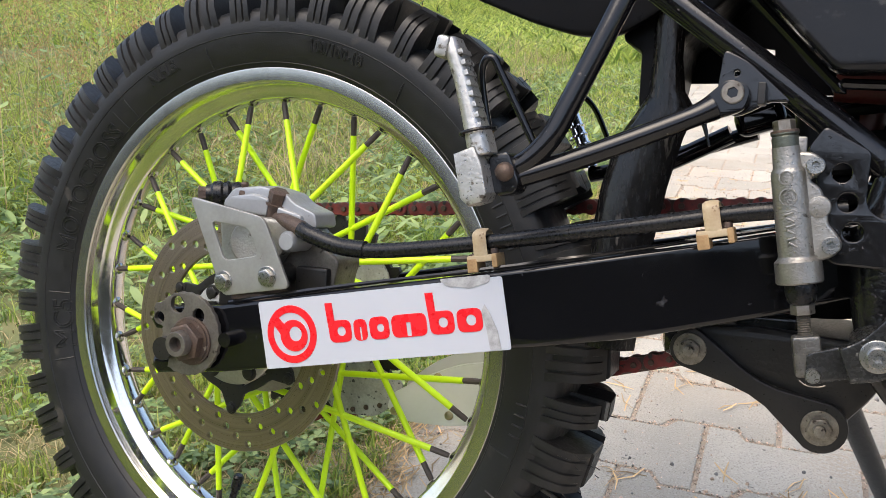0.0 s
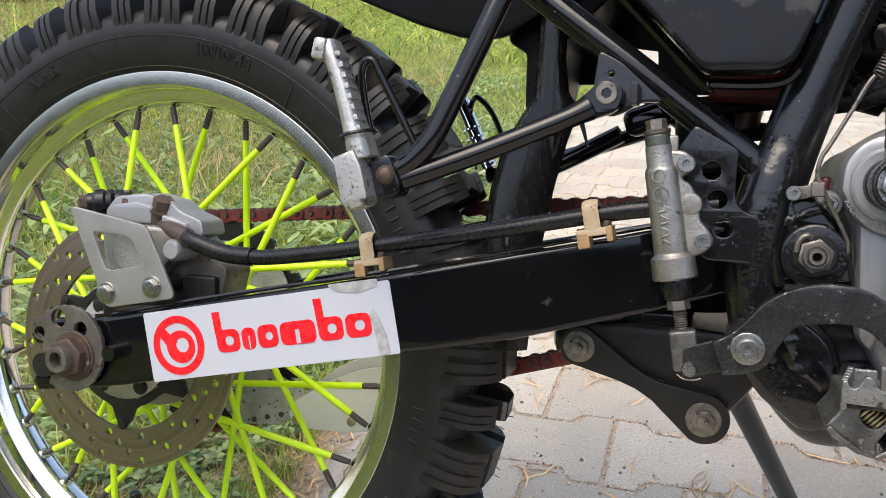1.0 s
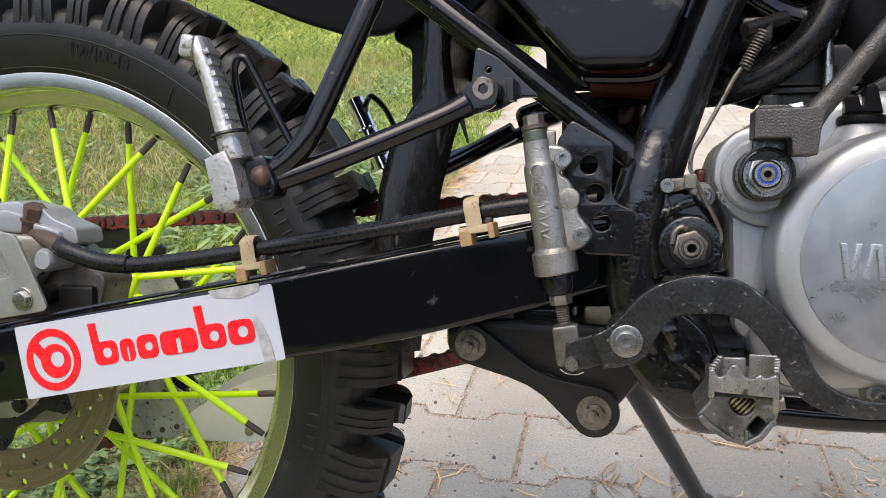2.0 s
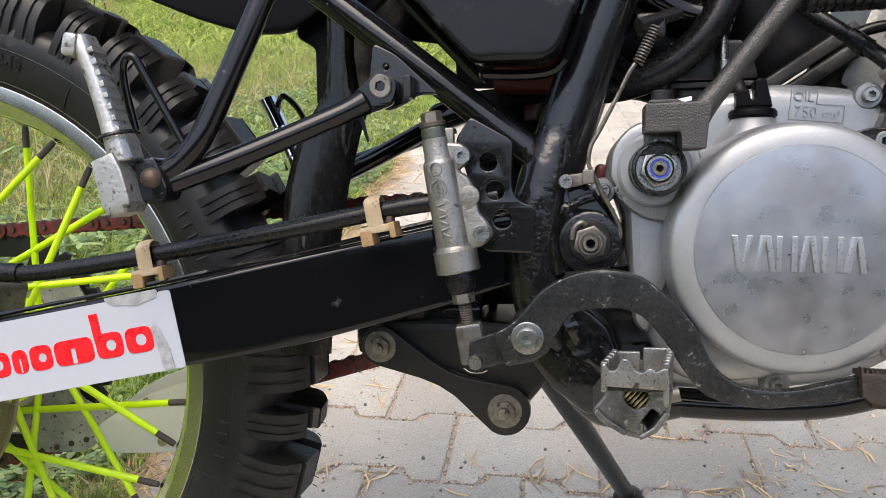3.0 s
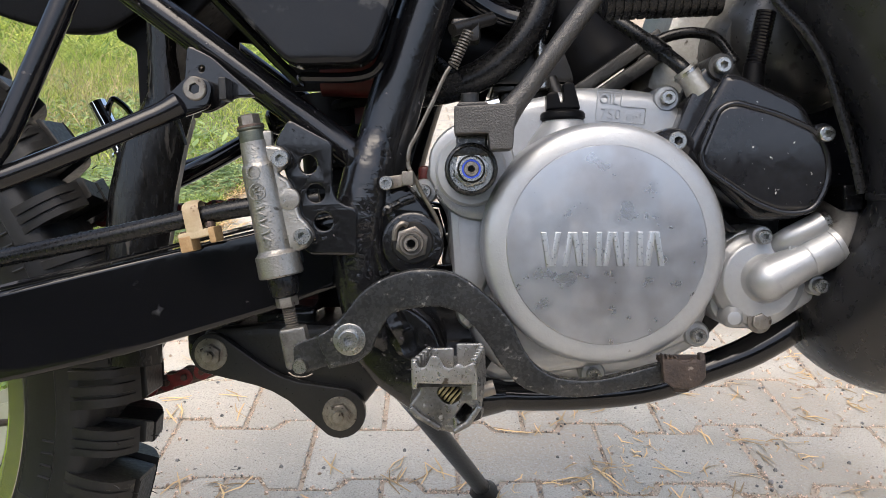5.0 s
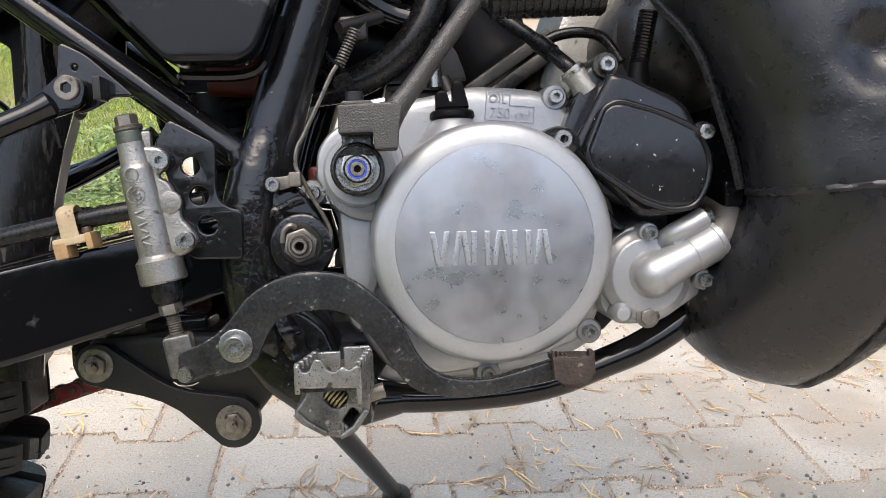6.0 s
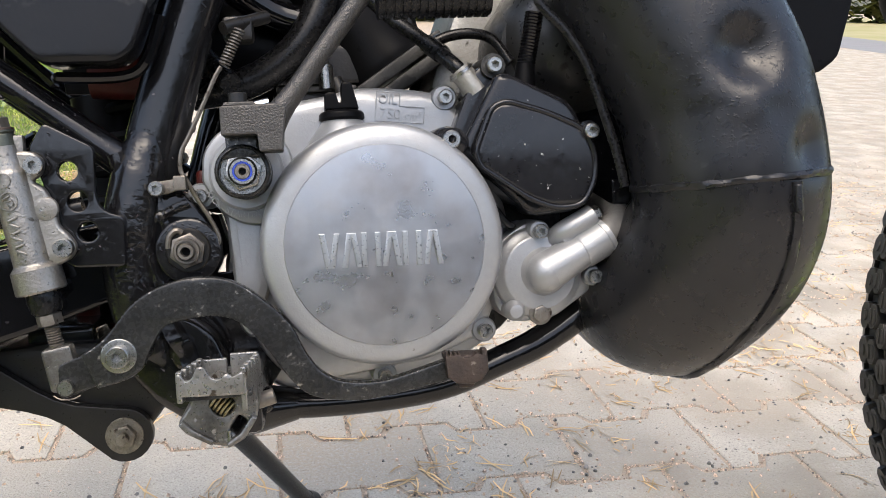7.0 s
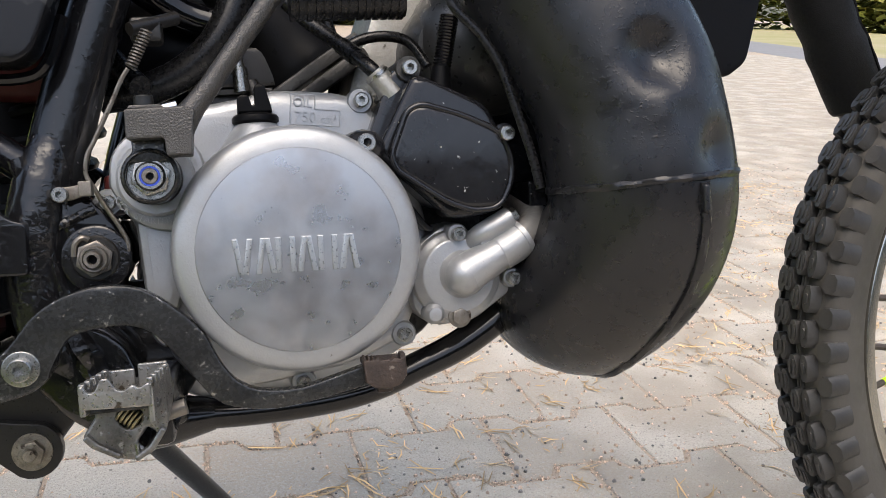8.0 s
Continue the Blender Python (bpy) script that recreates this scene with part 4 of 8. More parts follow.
def rear_brake():
    # dark carrier under a silver two-piston caliper body
    hanger = rounded([(0.030, 0.040), (0.018, 0.085), (0.055, 0.110), (0.098, 0.104), (0.118, 0.088), (0.136, 0.078), (0.130, 0.058), (0.128, 0.036)], 0.007)
    caliper = part("brake_caliper", plate(hanger, -0.124, -0.088, bevel=0.003), SNAIL_STEEL, bike, "silver brake caliper on a dark carrier")
    part("carrier_rib", block(0.098, 0.128, -0.130, -0.120, 0.046, 0.072, 0.003), DARK_STEEL, caliper)
    part("carrier_rib", block(0.030, 0.050, -0.139, -0.100, 0.030, 0.066, 0.003), DARK_STEEL, caliper)
    crown = plate(rounded([(0.026, 0.098), (0.026, 0.120), (0.036, 0.1310), (0.063, 0.1340), (0.087, 0.1285), (0.096, 0.1210), (0.115, 0.1140), (0.117, 0.1030), (0.088, 0.096)], 0.003), -0.129, -0.098, bevel=0.002)
    part("caliper_body", crown, CAST, caliper)
    part("body_step", plate(rounded([(0.034, 0.112), (0.036, 0.1240), (0.058, 0.1275), (0.074, 0.1235), (0.072, 0.110)], 0.002), -0.1335, -0.120, bevel=0.0015), CAST, caliper)
    part("body_step", plate(rounded([(0.080, 0.100), (0.082, 0.1180), (0.104, 0.1120), (0.106, 0.100)], 0.002), -0.1330, -0.120, bevel=0.0015), CAST, caliper)
    part("caliper_cheek", plate(rounded([(0.030, 0.068), (0.027, 0.112), (0.095, 0.108), (0.098, 0.092), (0.076, 0.064)], 0.006), -0.136, -0.100, bevel=0.004), ROUGH_CAST, caliper)
    part("piston_cap", lathe([(0, -0.142), (0.0145, -0.142), (0.0165, -0.140), (0.0165, -0.125)], 32), ROUGH_CAST, caliper, m=pose(0.059, 0, 0.088))
    part("slide_cap", moved(lathe([(0, -0.150), (0.0062, -0.150), (0.0084, -0.147), (0.0084, -0.112)], 24), pose(0.1025, 0, 0.0920)), CAST, caliper)
    boot = join(lathe([(0.0, -0.016), (0.0075, -0.016), (0.0082, -0.012), (0.0105, -0.010), (0.0112, -0.004), (0.0098, -0.002), (0.0116, 0.002), (0.0100, 0.005), (0.0112, 0.010), (0.0090, 0.016), (0, 0.016)], 24))
    part("slide_boot", boot, HOSE_RUBBER, caliper, "rubber slide-pin boot", along((0.020, -0.118, 0.125), (0.045, -0.100, 0.125)))
    part("slide_pin", hexagon(0.0065, -0.006, 0.004), RUST, caliper, m=along((0.006, -0.127, 0.1245), (0.030, -0.109, 0.1245)))
    bleeder = lathe([(0.0, -0.018), (0.0028, -0.018), (0.0036, -0.016), (0.0026, -0.014), (0.0026, -0.011), (0.0046, -0.0105), (0.0052, -0.004), (0.0052, 0.0), (0, 0.0)], 14)
    part("bleed_nipple", bleeder, RUST, caliper, "rusty bleed nipple", along((0.0445, -0.126, 0.1190), (0.0440, -0.127, 0.094)) @ Matrix.Scale(0.95, 4))
    guard = part("caliper_guard", plate(rounded([(0.0130, 0.1235), (0.0845, 0.1100), (0.1100, 0.0570), (0.0470, 0.0455)], 0.006), -0.1545, -0.1515, [rounded([(0.0345, 0.1045), (0.0705, 0.1010), (0.0805, 0.0800), (0.0480, 0.0740)], 0.005)], bevel=0.0007), PLATE_ALLOY, bike, "bare aluminium caliper guard plate with a cut-out")
    for x, z in ((0.0480, 0.0575), (0.0895, 0.0645)):
        bolt(guard, x, -0.1545, z, HEX_BOLT, 14, label="zinc hexagon bolt")
        part("spacer", lathe([(0.0075, -0.1515), (0.0075, -0.118)], 16), DARK_STEEL, guard, m=pose(x, 0, z))
    part("guard_lip", block(0.052, 0.100, -0.1505, -0.120, 0.043, 0.050, 0.0015), RUST, guard)
    part("banjo_bolt", join(hexagon(0.0082, -0.018, -0.008), lathe([(0.0098, -0.008), (0.0098, -0.006), (0.0080, -0.0055), (0.0095, 0.006), (0, 0.006)], 24)), RUST, bike, "rusty banjo bolt", along((0.0745, -0.124, 0.1140), (0.066, -0.119, 0.092)))
    part("banjo_neck", tube([(0.0745, -0.124, 0.109), (0.088, -0.132, 0.108), (0.100, -0.139, 0.1055), (0.113, -0.143, 0.102)], [0.0065, 0.0052, 0.0062, 0.0066], 14, 4), RUST, bike)
    hose = part("brake_hose", tube([(0.110, -0.143, 0.1030), (0.122, -0.145, 0.0985), (0.147, -0.146, 0.0918), (0.176, -0.146, 0.0902), (0.215, -0.146, 0.0945), (0.261, -0.146, 0.1015), (0.358, -0.146, 0.1180), (0.414, -0.146, 0.1283), (0.447, -0.146, 0.1335), (0.490, -0.144, 0.1375)], 0.0056, 16, 6), HOSE_RUBBER, bike, "thick black rubber brake hose")
    part("hose_sleeve", tube([(0.112, -0.143, 0.102), (0.122, -0.145, 0.0985), (0.147, -0.146, 0.0918), (0.170, -0.146, 0.0903)], 0.0067, 16, 5), HOSE_RUBBER, hose)
    for x, z, lean in ((0.2635, 0.1020, 9.5), (0.4150, 0.1285, 10.5)):
        strap = tube([(0, -0.0082, -0.0115), (0, -0.0082, 0.0), (0, -0.0070, 0.0072), (0, 0.0, 0.0098), (0, 0.0070, 0.0072), (0, 0.0078, 0.0), (0, 0.0078, -0.0115)], 0.0014, 8, 4)
        for v in strap.verts:
            v.co.x *= 4.4
        c = part("hose_clamp", strap, IVORY, bike, "yellowed ivory plastic hose clamp", pose(x, -0.146, z, 0, -lean, 0) @ Matrix.Diagonal((0.82, 0.95, 0.92, 1)))
        part("clamp_foot", block(-0.0130, -0.0035, -0.0100, 0.0080, -0.0215, -0.0110, 0.0012), STAINED_PLASTIC, c)
        part("clamp_foot", block(0.0095, 0.0145, -0.0100, 0.0080, -0.0190, -0.0085, 0.0012), STAINED_PLASTIC, c)
        part("clamp_bridge", block(-0.0128, 0.0143, -0.0096, 0.0080, -0.0140, -0.0088, 0.0012), IVORY, c)
        for s in (-0.0098, 0.0098):
            part("clamp_screw", lathe([(0, -0.0022), (0.0034, -0.0022), (0.0040, 0.0), (0.0036, 0.003), (0, 0.003)], 14), RUST, c, m=pose(s, -0.002, -0.0100 if s < 0 else -0.0070, -90, 0, 0))


def chassis():
    sub = part("subframe_tube", tube([(0.330, -0.128, 0.305), (0.3975, -0.130, 0.2520), (0.4530, -0.130, 0.2088), (0.5130, -0.128, 0.1600)], 0.0097, 18, 4), FRAME_BLACK, bike, "chipped black frame tube")
    part("far_tube", tube([(0.330, 0.128, 0.305), (0.3975, 0.130, 0.2520), (0.4530, 0.130, 0.2088), (0.5130, 0.128, 0.1600)], 0.0097, 14, 4), FRAME_BLACK, sub)
    spine = part("main_frame_tube", tube([(0.594, -0.126, 0.345), (0.5755, -0.126, 0.300), (0.5560, -0.126, 0.251), (0.5380, -0.126, 0.2005), (0.5265, -0.126, 0.1640), (0.5165, -0.124, 0.1220), (0.5140, -0.124, 0.0900), (0.5220, -0.122, 0.0580), (0.5400, -0.120, 0.0280), (0.5580, -0.116, 0.0100)], [0.0165, 0.0165, 0.0165, 0.0168, 0.0172, 0.0178, 0.0180, 0.0180, 0.0185, 0.0185], 28, 6, flat=0.78), FRAME_BLACK, bike, "black oval main frame tube with lumpy welds")
    part("far_spine", tube([(0.598, 0.126, 0.345), (0.5600, 0.126, 0.251), (0.5300, 0.126, 0.1640), (0.516, 0.124, 0.09), (0.558, 0.116, 0.01)], 0.0135, 14, 5), FRAME_BLACK, spine)
    for a, b, r in (((0.508, -0.138, 0.166), (0.520, -0.138, 0.118), 0.0045), ((0.529, -0.137, 0.150), (0.537, -0.137, 0.092), 0.0045), ((0.512, -0.138, 0.116), (0.508, -0.137, 0.085), 0.0042),
                    ((0.533, -0.136, 0.050), (0.556, -0.136, 0.030), 0.0040), ((0.526, -0.138, 0.128), (0.546, -0.138, 0.136), 0.0040)):
        a, b = Vector(a), Vector(b)
        line = [a.lerp(b, k / 24) + Vector((0.0005 * math.sin(k * 1.9), 0, 0.0005 * math.cos(k * 2.3))) for k in range(25)]
        part("weld_bead", tube(line, r * 0.85, 10, 1, wobble=0.3), WELD_BLACK, spine, "lumpy black painted weld")
    
    gusset = rounded([(0.4750, 0.1845), (0.5000, 0.1700), (0.4990, 0.1430), (0.5010, 0.1365), (0.5060, 0.1330), (0.5130, 0.1310), (0.5120, 0.1030), (0.4850, 0.1040), (0.4780, 0.1090), (0.4740, 0.1300), (0.4730, 0.1490), (0.4660, 0.1710)], 0.003)
    part("gusset_plate", plate(gusset, -0.1535, -0.1475, [circle(0.4855, 0.1575, 0.0054, 18), circle(0.4895, 0.1405, 0.0054, 18), circle(0.4935, 0.1235, 0.0054, 18)], bevel=0.0012), FRAME_BLACK, bike, "black gusset plate with three holes")
    lumps = tube([(0.5270, -0.1270, 0.176), (0.5190, -0.1300, 0.150), (0.5130, -0.1310, 0.122), (0.5110, -0.1300, 0.096), (0.5150, -0.1280, 0.068), (0.5250, -0.1250, 0.044)], [0.0130, 0.0165, 0.0170, 0.0165, 0.0165, 0.0170], 40, 22)
    for v in lumps.verts:
        away = Vector((0, -1, 0.2))
        v.co += away * (0.0008 * noise.noise(v.co * 110) + 0.0005 * max(0.0, noise.noise(v.co * 420)))
    part("welded_joint", lumps, WELD_BLACK, spine, "lumpy black painted weld", angle=80)
    lug = rounded([(0.4155, 0.2310), (0.4300, 0.2230), (0.4560, 0.1985), (0.4430, 0.1990), (0.4330, 0.1930), (0.4240, 0.1895), (0.4120, 0.1960), (0.4130, 0.2100)], 0.004)
    tab = part("footrest_lug", plate(lug, -0.1475, -0.1425, [circle(0.4235, 0.2160, 0.0017, 10)], bevel=0.001), FRAME_BLACK, bike, "black bracket lug welded to the frame")
    part("lug_stop", block(0.4370, 0.4415, -0.1620, -0.1475, 0.1960, 0.2090, 0.0008), DARK_STEEL, tab, m=pose(0, 0, 0))
    big = mesh_of(socket_bolt_shape(0.0068, 0.0062), "bolt")
    finish(big, DIRTY_ZINC)
    bolt(tab, 0.4230, -0.1560, 0.2030, big, 10, name="bolt")
    # pivot boss and lower bend
    boss = part("pivot_boss", plate(rounded([(0.5330, 0.1480), (0.5430, 0.1450), (0.5560, 0.1300), (0.5630, 0.1140), (0.5620, 0.0980), (0.5530, 0.0860), (0.5250, 0.0860), (0.5200, 0.1190), (0.5230, 0.1360)], 0.006), -0.1400, -0.105, bevel=0.005), GLOSS_BLACK, bike, "swingarm pivot boss with a hollow steel nut")
    part("pivot_collar", lathe([(0.0190, -0.1400), (0.0185, -0.1425), (0.0170, -0.1435), (0, -0.1435)], 40), WELD_BLACK, boss, m=pose(0.5450, 0, 0.1085))
    part("weld_bead", tube([(0.5245, -0.1405, 0.138), (0.5225, -0.1410, 0.122), (0.5235, -0.1410, 0.104), (0.5270, -0.1405, 0.090)], 0.0032, 10, 8, wobble=0.6), WELD_BLACK, boss)
    at = pose(0.5450, -0.1400, 0.1090)
    part("pivot_washer", lathe([(0.0128, 0.0), (0.0128, -0.0036), (0.0118, -0.0046), (0, -0.0046)], 36), DARK_STEEL, boss, m=at)
    part("pivot_nut", join(moved(hexagon(0.0103, -0.0100, -0.0030, 0.0010), pose(0, 0, 0, 0, 12, 0)), lathe([(0.0074, -0.0100), (0.0076, -0.0124), (0.0070, -0.0132), (0.0058, -0.0132), (0.0056, -0.0118), (0.0048, -0.0118), (0.0048, -0.0168), (0.0043, -0.0176), (0.0028, -0.0176), (0.0025, -0.0168), (0.0025, -0.004)], 36, ring=True)), SNAIL_STEEL, boss, "worn hollow pivot nut", at)
    # black plug stands for the shade inside the hollow nut
    part("pivot_bore", lathe([(0.0, -0.0120), (0.0028, -0.0120), (0.0028, -0.004)], 20), PLASTIC_BLACK, boss, m=at)
    part("pivot_tab", tube([(-0.0105, -0.1475, 0.0020), (-0.0095, -0.1480, 0.0085), (-0.0055, -0.1480, 0.0120), (-0.0025, -0.1470, 0.0105)], 0.0017, 8, 4), SNAIL_STEEL, boss, "bent lock-wire tab", pose(0.5450, 0, 0.1090))
    low = part("lower_frame_bend", tube([(0.5300, -0.118, 0.0420), (0.5420, -0.116, 0.0220), (0.5560, -0.113, 0.0085), (0.5750, -0.111, 0.0055), (0.600, -0.110, 0.0050)], [0.018, 0.019, 0.0195, 0.016, 0.0098], 20, 5), FRAME_BLACK, bike, "black lower frame bend")
    part("footrest_bracket", plate(rounded([(0.500, 0.078), (0.524, 0.080), (0.545, 0.072), (0.558, 0.060), (0.567, 0.034), (0.585, 0.024), (0.587, 0.008), (0.543, 0.002), (0.520, 0.020), (0.504, 0.041)], 0.006), -0.1420, -0.1180, bevel=0.006), FRAME_BLACK, low, angle=60)
    part("bracket_weld", tube([(0.5270, -0.1420, 0.076), (0.5340, -0.1440, 0.060), (0.5420, -0.1430, 0.042), (0.5560, -0.1410, 0.030)], [0.0050, 0.0070, 0.0060, 0.0040], 12, 10, wobble=0.6), WELD_BLACK, low)
    part("shadow_web", plate([(0.548, 0.092), (0.586, 0.094), (0.592, 0.030), (0.575, 0.005), (0.545, 0.015)], -0.1185, -0.1130), FRAME_BLACK, low)
    part("cradle_tube", tube([(0.575, -0.110, 0.0065), (0.625, -0.110, 0.0042), (0.668, -0.110, 0.0050), (0.700, -0.110, 0.0095), (0.730, -0.110, 0.0195), (0.7615, -0.110, 0.0315), (0.7935, -0.108, 0.0505), (0.816, -0.104, 0.0690), (0.836, -0.100, 0.0910), (0.850, -0.094, 0.1190), (0.868, -0.080, 0.1650)], [0.0094, 0.0094, 0.0094, 0.0094, 0.0096, 0.0103, 0.0108, 0.0106, 0.0100, 0.0095, 0.0092], 20, 5), TUBE_BLACK, low, "glossy black cradle tube under the engine")
    part("far_cradle", tube([(0.53, 0.118, 0.04), (0.575, 0.110, 0.0065), (0.668, 0.110, 0.0015), (0.725, 0.109, 0.011), (0.785, 0.100, 0.048), (0.835, 0.080, 0.100), (0.870, 0.070, 0.160)], 0.0088, 12, 4), GLOSS_BLACK, low)
    part("down_tube", tube([(0.865, 0, 0.12), (0.905, 0, 0.24), (0.94, 0, 0.36)], 0.019, 16, 3), FRAME_BLACK, low)
    part("shock_absorber", tube([(0.486, 0.0, 0.055), (0.482, 0.0, 0.130), (0.478, 0.0, 0.215)], [0.026, 0.027, 0.024], 20, 4), PLASTIC_BLACK, low, "dark rear shock absorber deep between the frame tubes")
    part("cross_member", tube([(0.54, -0.115, 0.02), (0.54, 0.115, 0.02)], 0.014, 12, 1), FRAME_BLACK, low)
    # rear suspension link and rocker
    bar = []
    a, b = Vector((0.3975, 0.0305)), Vector((0.4860, -0.0140))
    way = (b - a).normalized()
    side = Vector((-way.y, way.x))
    for p, r0, s in ((a, 0.0145, -1), (b, 0.0180, 1)):
        base = math.atan2(way.y * s, way.x * s)
        for k in range(-6, 7):
            t = base + k * math.pi / 12 * 1.05
            bar.append((p.x + r0 * math.cos(t), p.y + r0 * math.sin(t)))
        mid = (a + b) / 2
        for k in (-1, 0, 1):
            q = mid + way * s * k * -0.013 + side * s * (0.0062 + 0.0012 * abs(k))
            bar.append((q.x, q.y))
    link = part("suspension_link", plate(bar, -0.0720, -0.0640, bevel=0.001), DARK_STEEL, bike, "grimy dark steel suspension link plate")
    nut = mesh_of(hex_bolt_shape(0.0082, 0.0070, 1.48, 0.0040), "bolt")
    finish(nut, CRUSTY)
    bolt(link, 0.3975, -0.0720, 0.0305, nut, 6, scale=0.95)
    bolt(link, 0.4860, -0.0720, -0.0140, nut, 20)
    part("rocker", plate(rounded([(0.388, 0.046), (0.440, 0.050), (0.520, 0.045), (0.530, 0.030), (0.516, 0.006), (0.503, -0.010), (0.494, -0.020), (0.481, -0.010), (0.466, 0.004), (0.431, 0.016), (0.392, 0.023)], 0.008), -0.0625, 0.050, bevel=0.004), DARK_STEEL, link, "dark suspension rocker")
    part("rocker_web", join(block(0.425, 0.470, -0.055, 0.05, 0.020, 0.060, 0.006), block(0.375, 0.420, -0.06, 0.06, 0.020, 0.048, 0.008)), FRAME_BLACK, link)
    # shock absorber with a red body
    shock = part("shock_absorber", tube([(0.455, 0, 0.040), (0.480, 0, 0.130), (0.500, 0, 0.200), (0.520, 0, 0.29)], 0.016, 16, 2), RED_PAINT, bike, "red shock absorber with a black coil spring")
    coil = [(0.462 + 0.055 * k / 120 + 0.031 * math.cos(k * 0.42), 0.031 * math.sin(k * 0.42), 0.060 + 0.175 * k / 120) for k in range(121)]
    part("coil_spring", tube(coil, 0.0048, 8, 1), PLASTIC_BLACK, shock)
    part("reservoir", tube([(0.480, -0.045, 0.226), (0.540, -0.045, 0.222)], 0.017, 20, 1), RED_PAINT, shock)
    part("sidestand", tube([(0.500, 0.100, -0.015), (0.5180, 0.160, -0.060), (0.593, 0.416, -0.2495)], [0.0115, 0.0112, 0.0105], 18, 3), DARK_STEEL, bike, "grey tubular side stand")
    part("stand_foot", tube([(0.5915, 0.410, -0.2440), (0.594, 0.420, -0.2555)], [0.0115, 0.019], 18, 1), DARK_STEEL, bike)
    part("stand_bracket", block(0.485, 0.530, 0.080, 0.120, -0.02, 0.03, 0.004), FRAME_BLACK, bike)


def pillion_footrest():
    stay = part("footrest_stay", tube([(0.2905, -0.1860, 0.1500), (0.3060, -0.1845, 0.1590), (0.3180, -0.1830, 0.1720), (0.3275, -0.1800, 0.1910), (0.3510, -0.1720, 0.2450), (0.3690, -0.1640, 0.2900), (0.378, -0.160, 0.315)], 0.0073, 16, 5), TUBE_BLACK, bike, "black V-shaped pillion footrest stay")
    part("lower_stay", tube([(0.2930, -0.1850, 0.1455), (0.3280, -0.1790, 0.1580), (0.3630, -0.1710, 0.1720), (0.4000, -0.1620, 0.1880), (0.4125, -0.1580, 0.1945)], [0.0068, 0.0068, 0.0068, 0.0066, 0.0080], 16, 4), TUBE_BLACK, stay)
    part("stay_eye", plate(rounded([(0.398, 0.1830), (0.402, 0.1960), (0.4200, 0.2120), (0.4330, 0.2070), (0.4310, 0.1930), (0.4200, 0.1890)], 0.005), -0.1600, -0.1530, bevel=0.001), GLOSS_BLACK, stay)
    part("stay_cheek", plate(rounded([(0.2830, 0.1610), (0.2960, 0.1640), (0.3040, 0.1450), (0.3020, 0.1380), (0.2900, 0.1350), (0.2830, 0.1440)], 0.004), -0.1960, -0.1760, bevel=0.0015), FRAME_BLACK, stay)
    part("stay_pin", moved(lathe([(0, -0.0055), (0.0035, -0.005), (0.0056, -0.003), (0.0062, 0.0), (0, 0)], 20), pose(0.2945, -0.1962, 0.1510)), RUST, stay, "rust-headed pivot pin")
    part("wire_guard", tube([(0.2750, -0.1760, 0.1780), (0.2715, -0.1790, 0.2000), (0.2705, -0.1810, 0.2150), (0.2735, -0.1820, 0.2225), (0.2785, -0.1820, 0.2230), (0.2830, -0.1810, 0.2150), (0.2950, -0.1790, 0.1920), (0.3085, -0.1770, 0.1660)], 0.0026, 10, 6), TUBE_BLACK, stay, "bent black wire guard")
    peg = bmesh.new()
    # folded-up peg: tapered bar with cast ribs
    rows = []
    for x, z, w, d in ((0.2805, 0.1600, 0.0092, 0.0105), (0.2775, 0.1720, 0.0088, 0.0103), (0.2745, 0.1800, 0.0074, 0.0100), (0.2715, 0.1900, 0.0070, 0.0096), (0.2660, 0.2080, 0.0066, 0.0092), (0.2600, 0.2240, 0.0066, 0.0095), (0.2565, 0.2330, 0.0056, 0.0080)):
        across = Vector((0.96, 0, 0.28))
        ring = []
        for u, v in ((-1, -0.7), (-0.3, -1), (0.6, -0.9), (1, -0.4), (1, 1), (-1, 1)):
            ring.append(peg.verts.new(Vector((x, -0.1990, z)) + across * u * w * 0.80 + Vector((0, v * d * 0.9, 0))))
        rows.append(ring)
    for a, b in zip(rows, rows[1:]):
        for k in range(6):
            peg.faces.new((a[k], a[(k + 1) % 6], b[(k + 1) % 6], b[k]))
    peg.faces.new(rows[0])
    peg.faces.new(rows[-1])
    bmesh.ops.bevel(peg, geom=list(peg.edges), offset=0.0010, segments=1, affect="EDGES")
    ribs = []
    for k in range(8):
        t = k / 7
        x, z = 0.2790 + 0.0024 - 0.0142 * t, 0.1800 + 0.045 * t
        ribs.append(moved(block(-0.0036, -0.0002, -0.0075, 0.0070, -0.0022, 0.0012, 0.0004), pose(x, -0.1990, z, 0, -20, 0)))
    knuckle = moved(plate([(-0.0080, 0.0165), (0.0068, 0.0180), (0.0092, 0.0060), (0.0085, -0.0120), (0.0040, -0.0170), (-0.0060, -0.0175), (-0.0100, -0.0110), (-0.0088, 0.0040)], -0.0115, 0.0115, bevel=0.0022), pose(0.2768, -0.1990, 0.1470, 0, -16, 0))
    head = moved(block(-0.0045, 0.0048, -0.0095, 0.0090, -0.0075, 0.0065, 0.0028), pose(0.2530, -0.1990, 0.2280, 0, 12, 0))
    p = part("pillion_peg", peg, PEG_ALLOY, bike, "worn silver folding pillion footrest")
    part("peg_knuckle", knuckle, PEG_ALLOY, p)
    part("peg_head", head, PEG_ALLOY, p)
    for rib in ribs:
        part("peg_rib", rib, PEG_ALLOY, p)
    band = [(0.2768 + 0.0108 * math.cos(t) * 0.97, -0.1990 + 0.0122 * math.sin(t), 0.1755 + 0.0108 * math.cos(t) * 0.22) for t in np.linspace(0, 2 * math.pi, 25)]
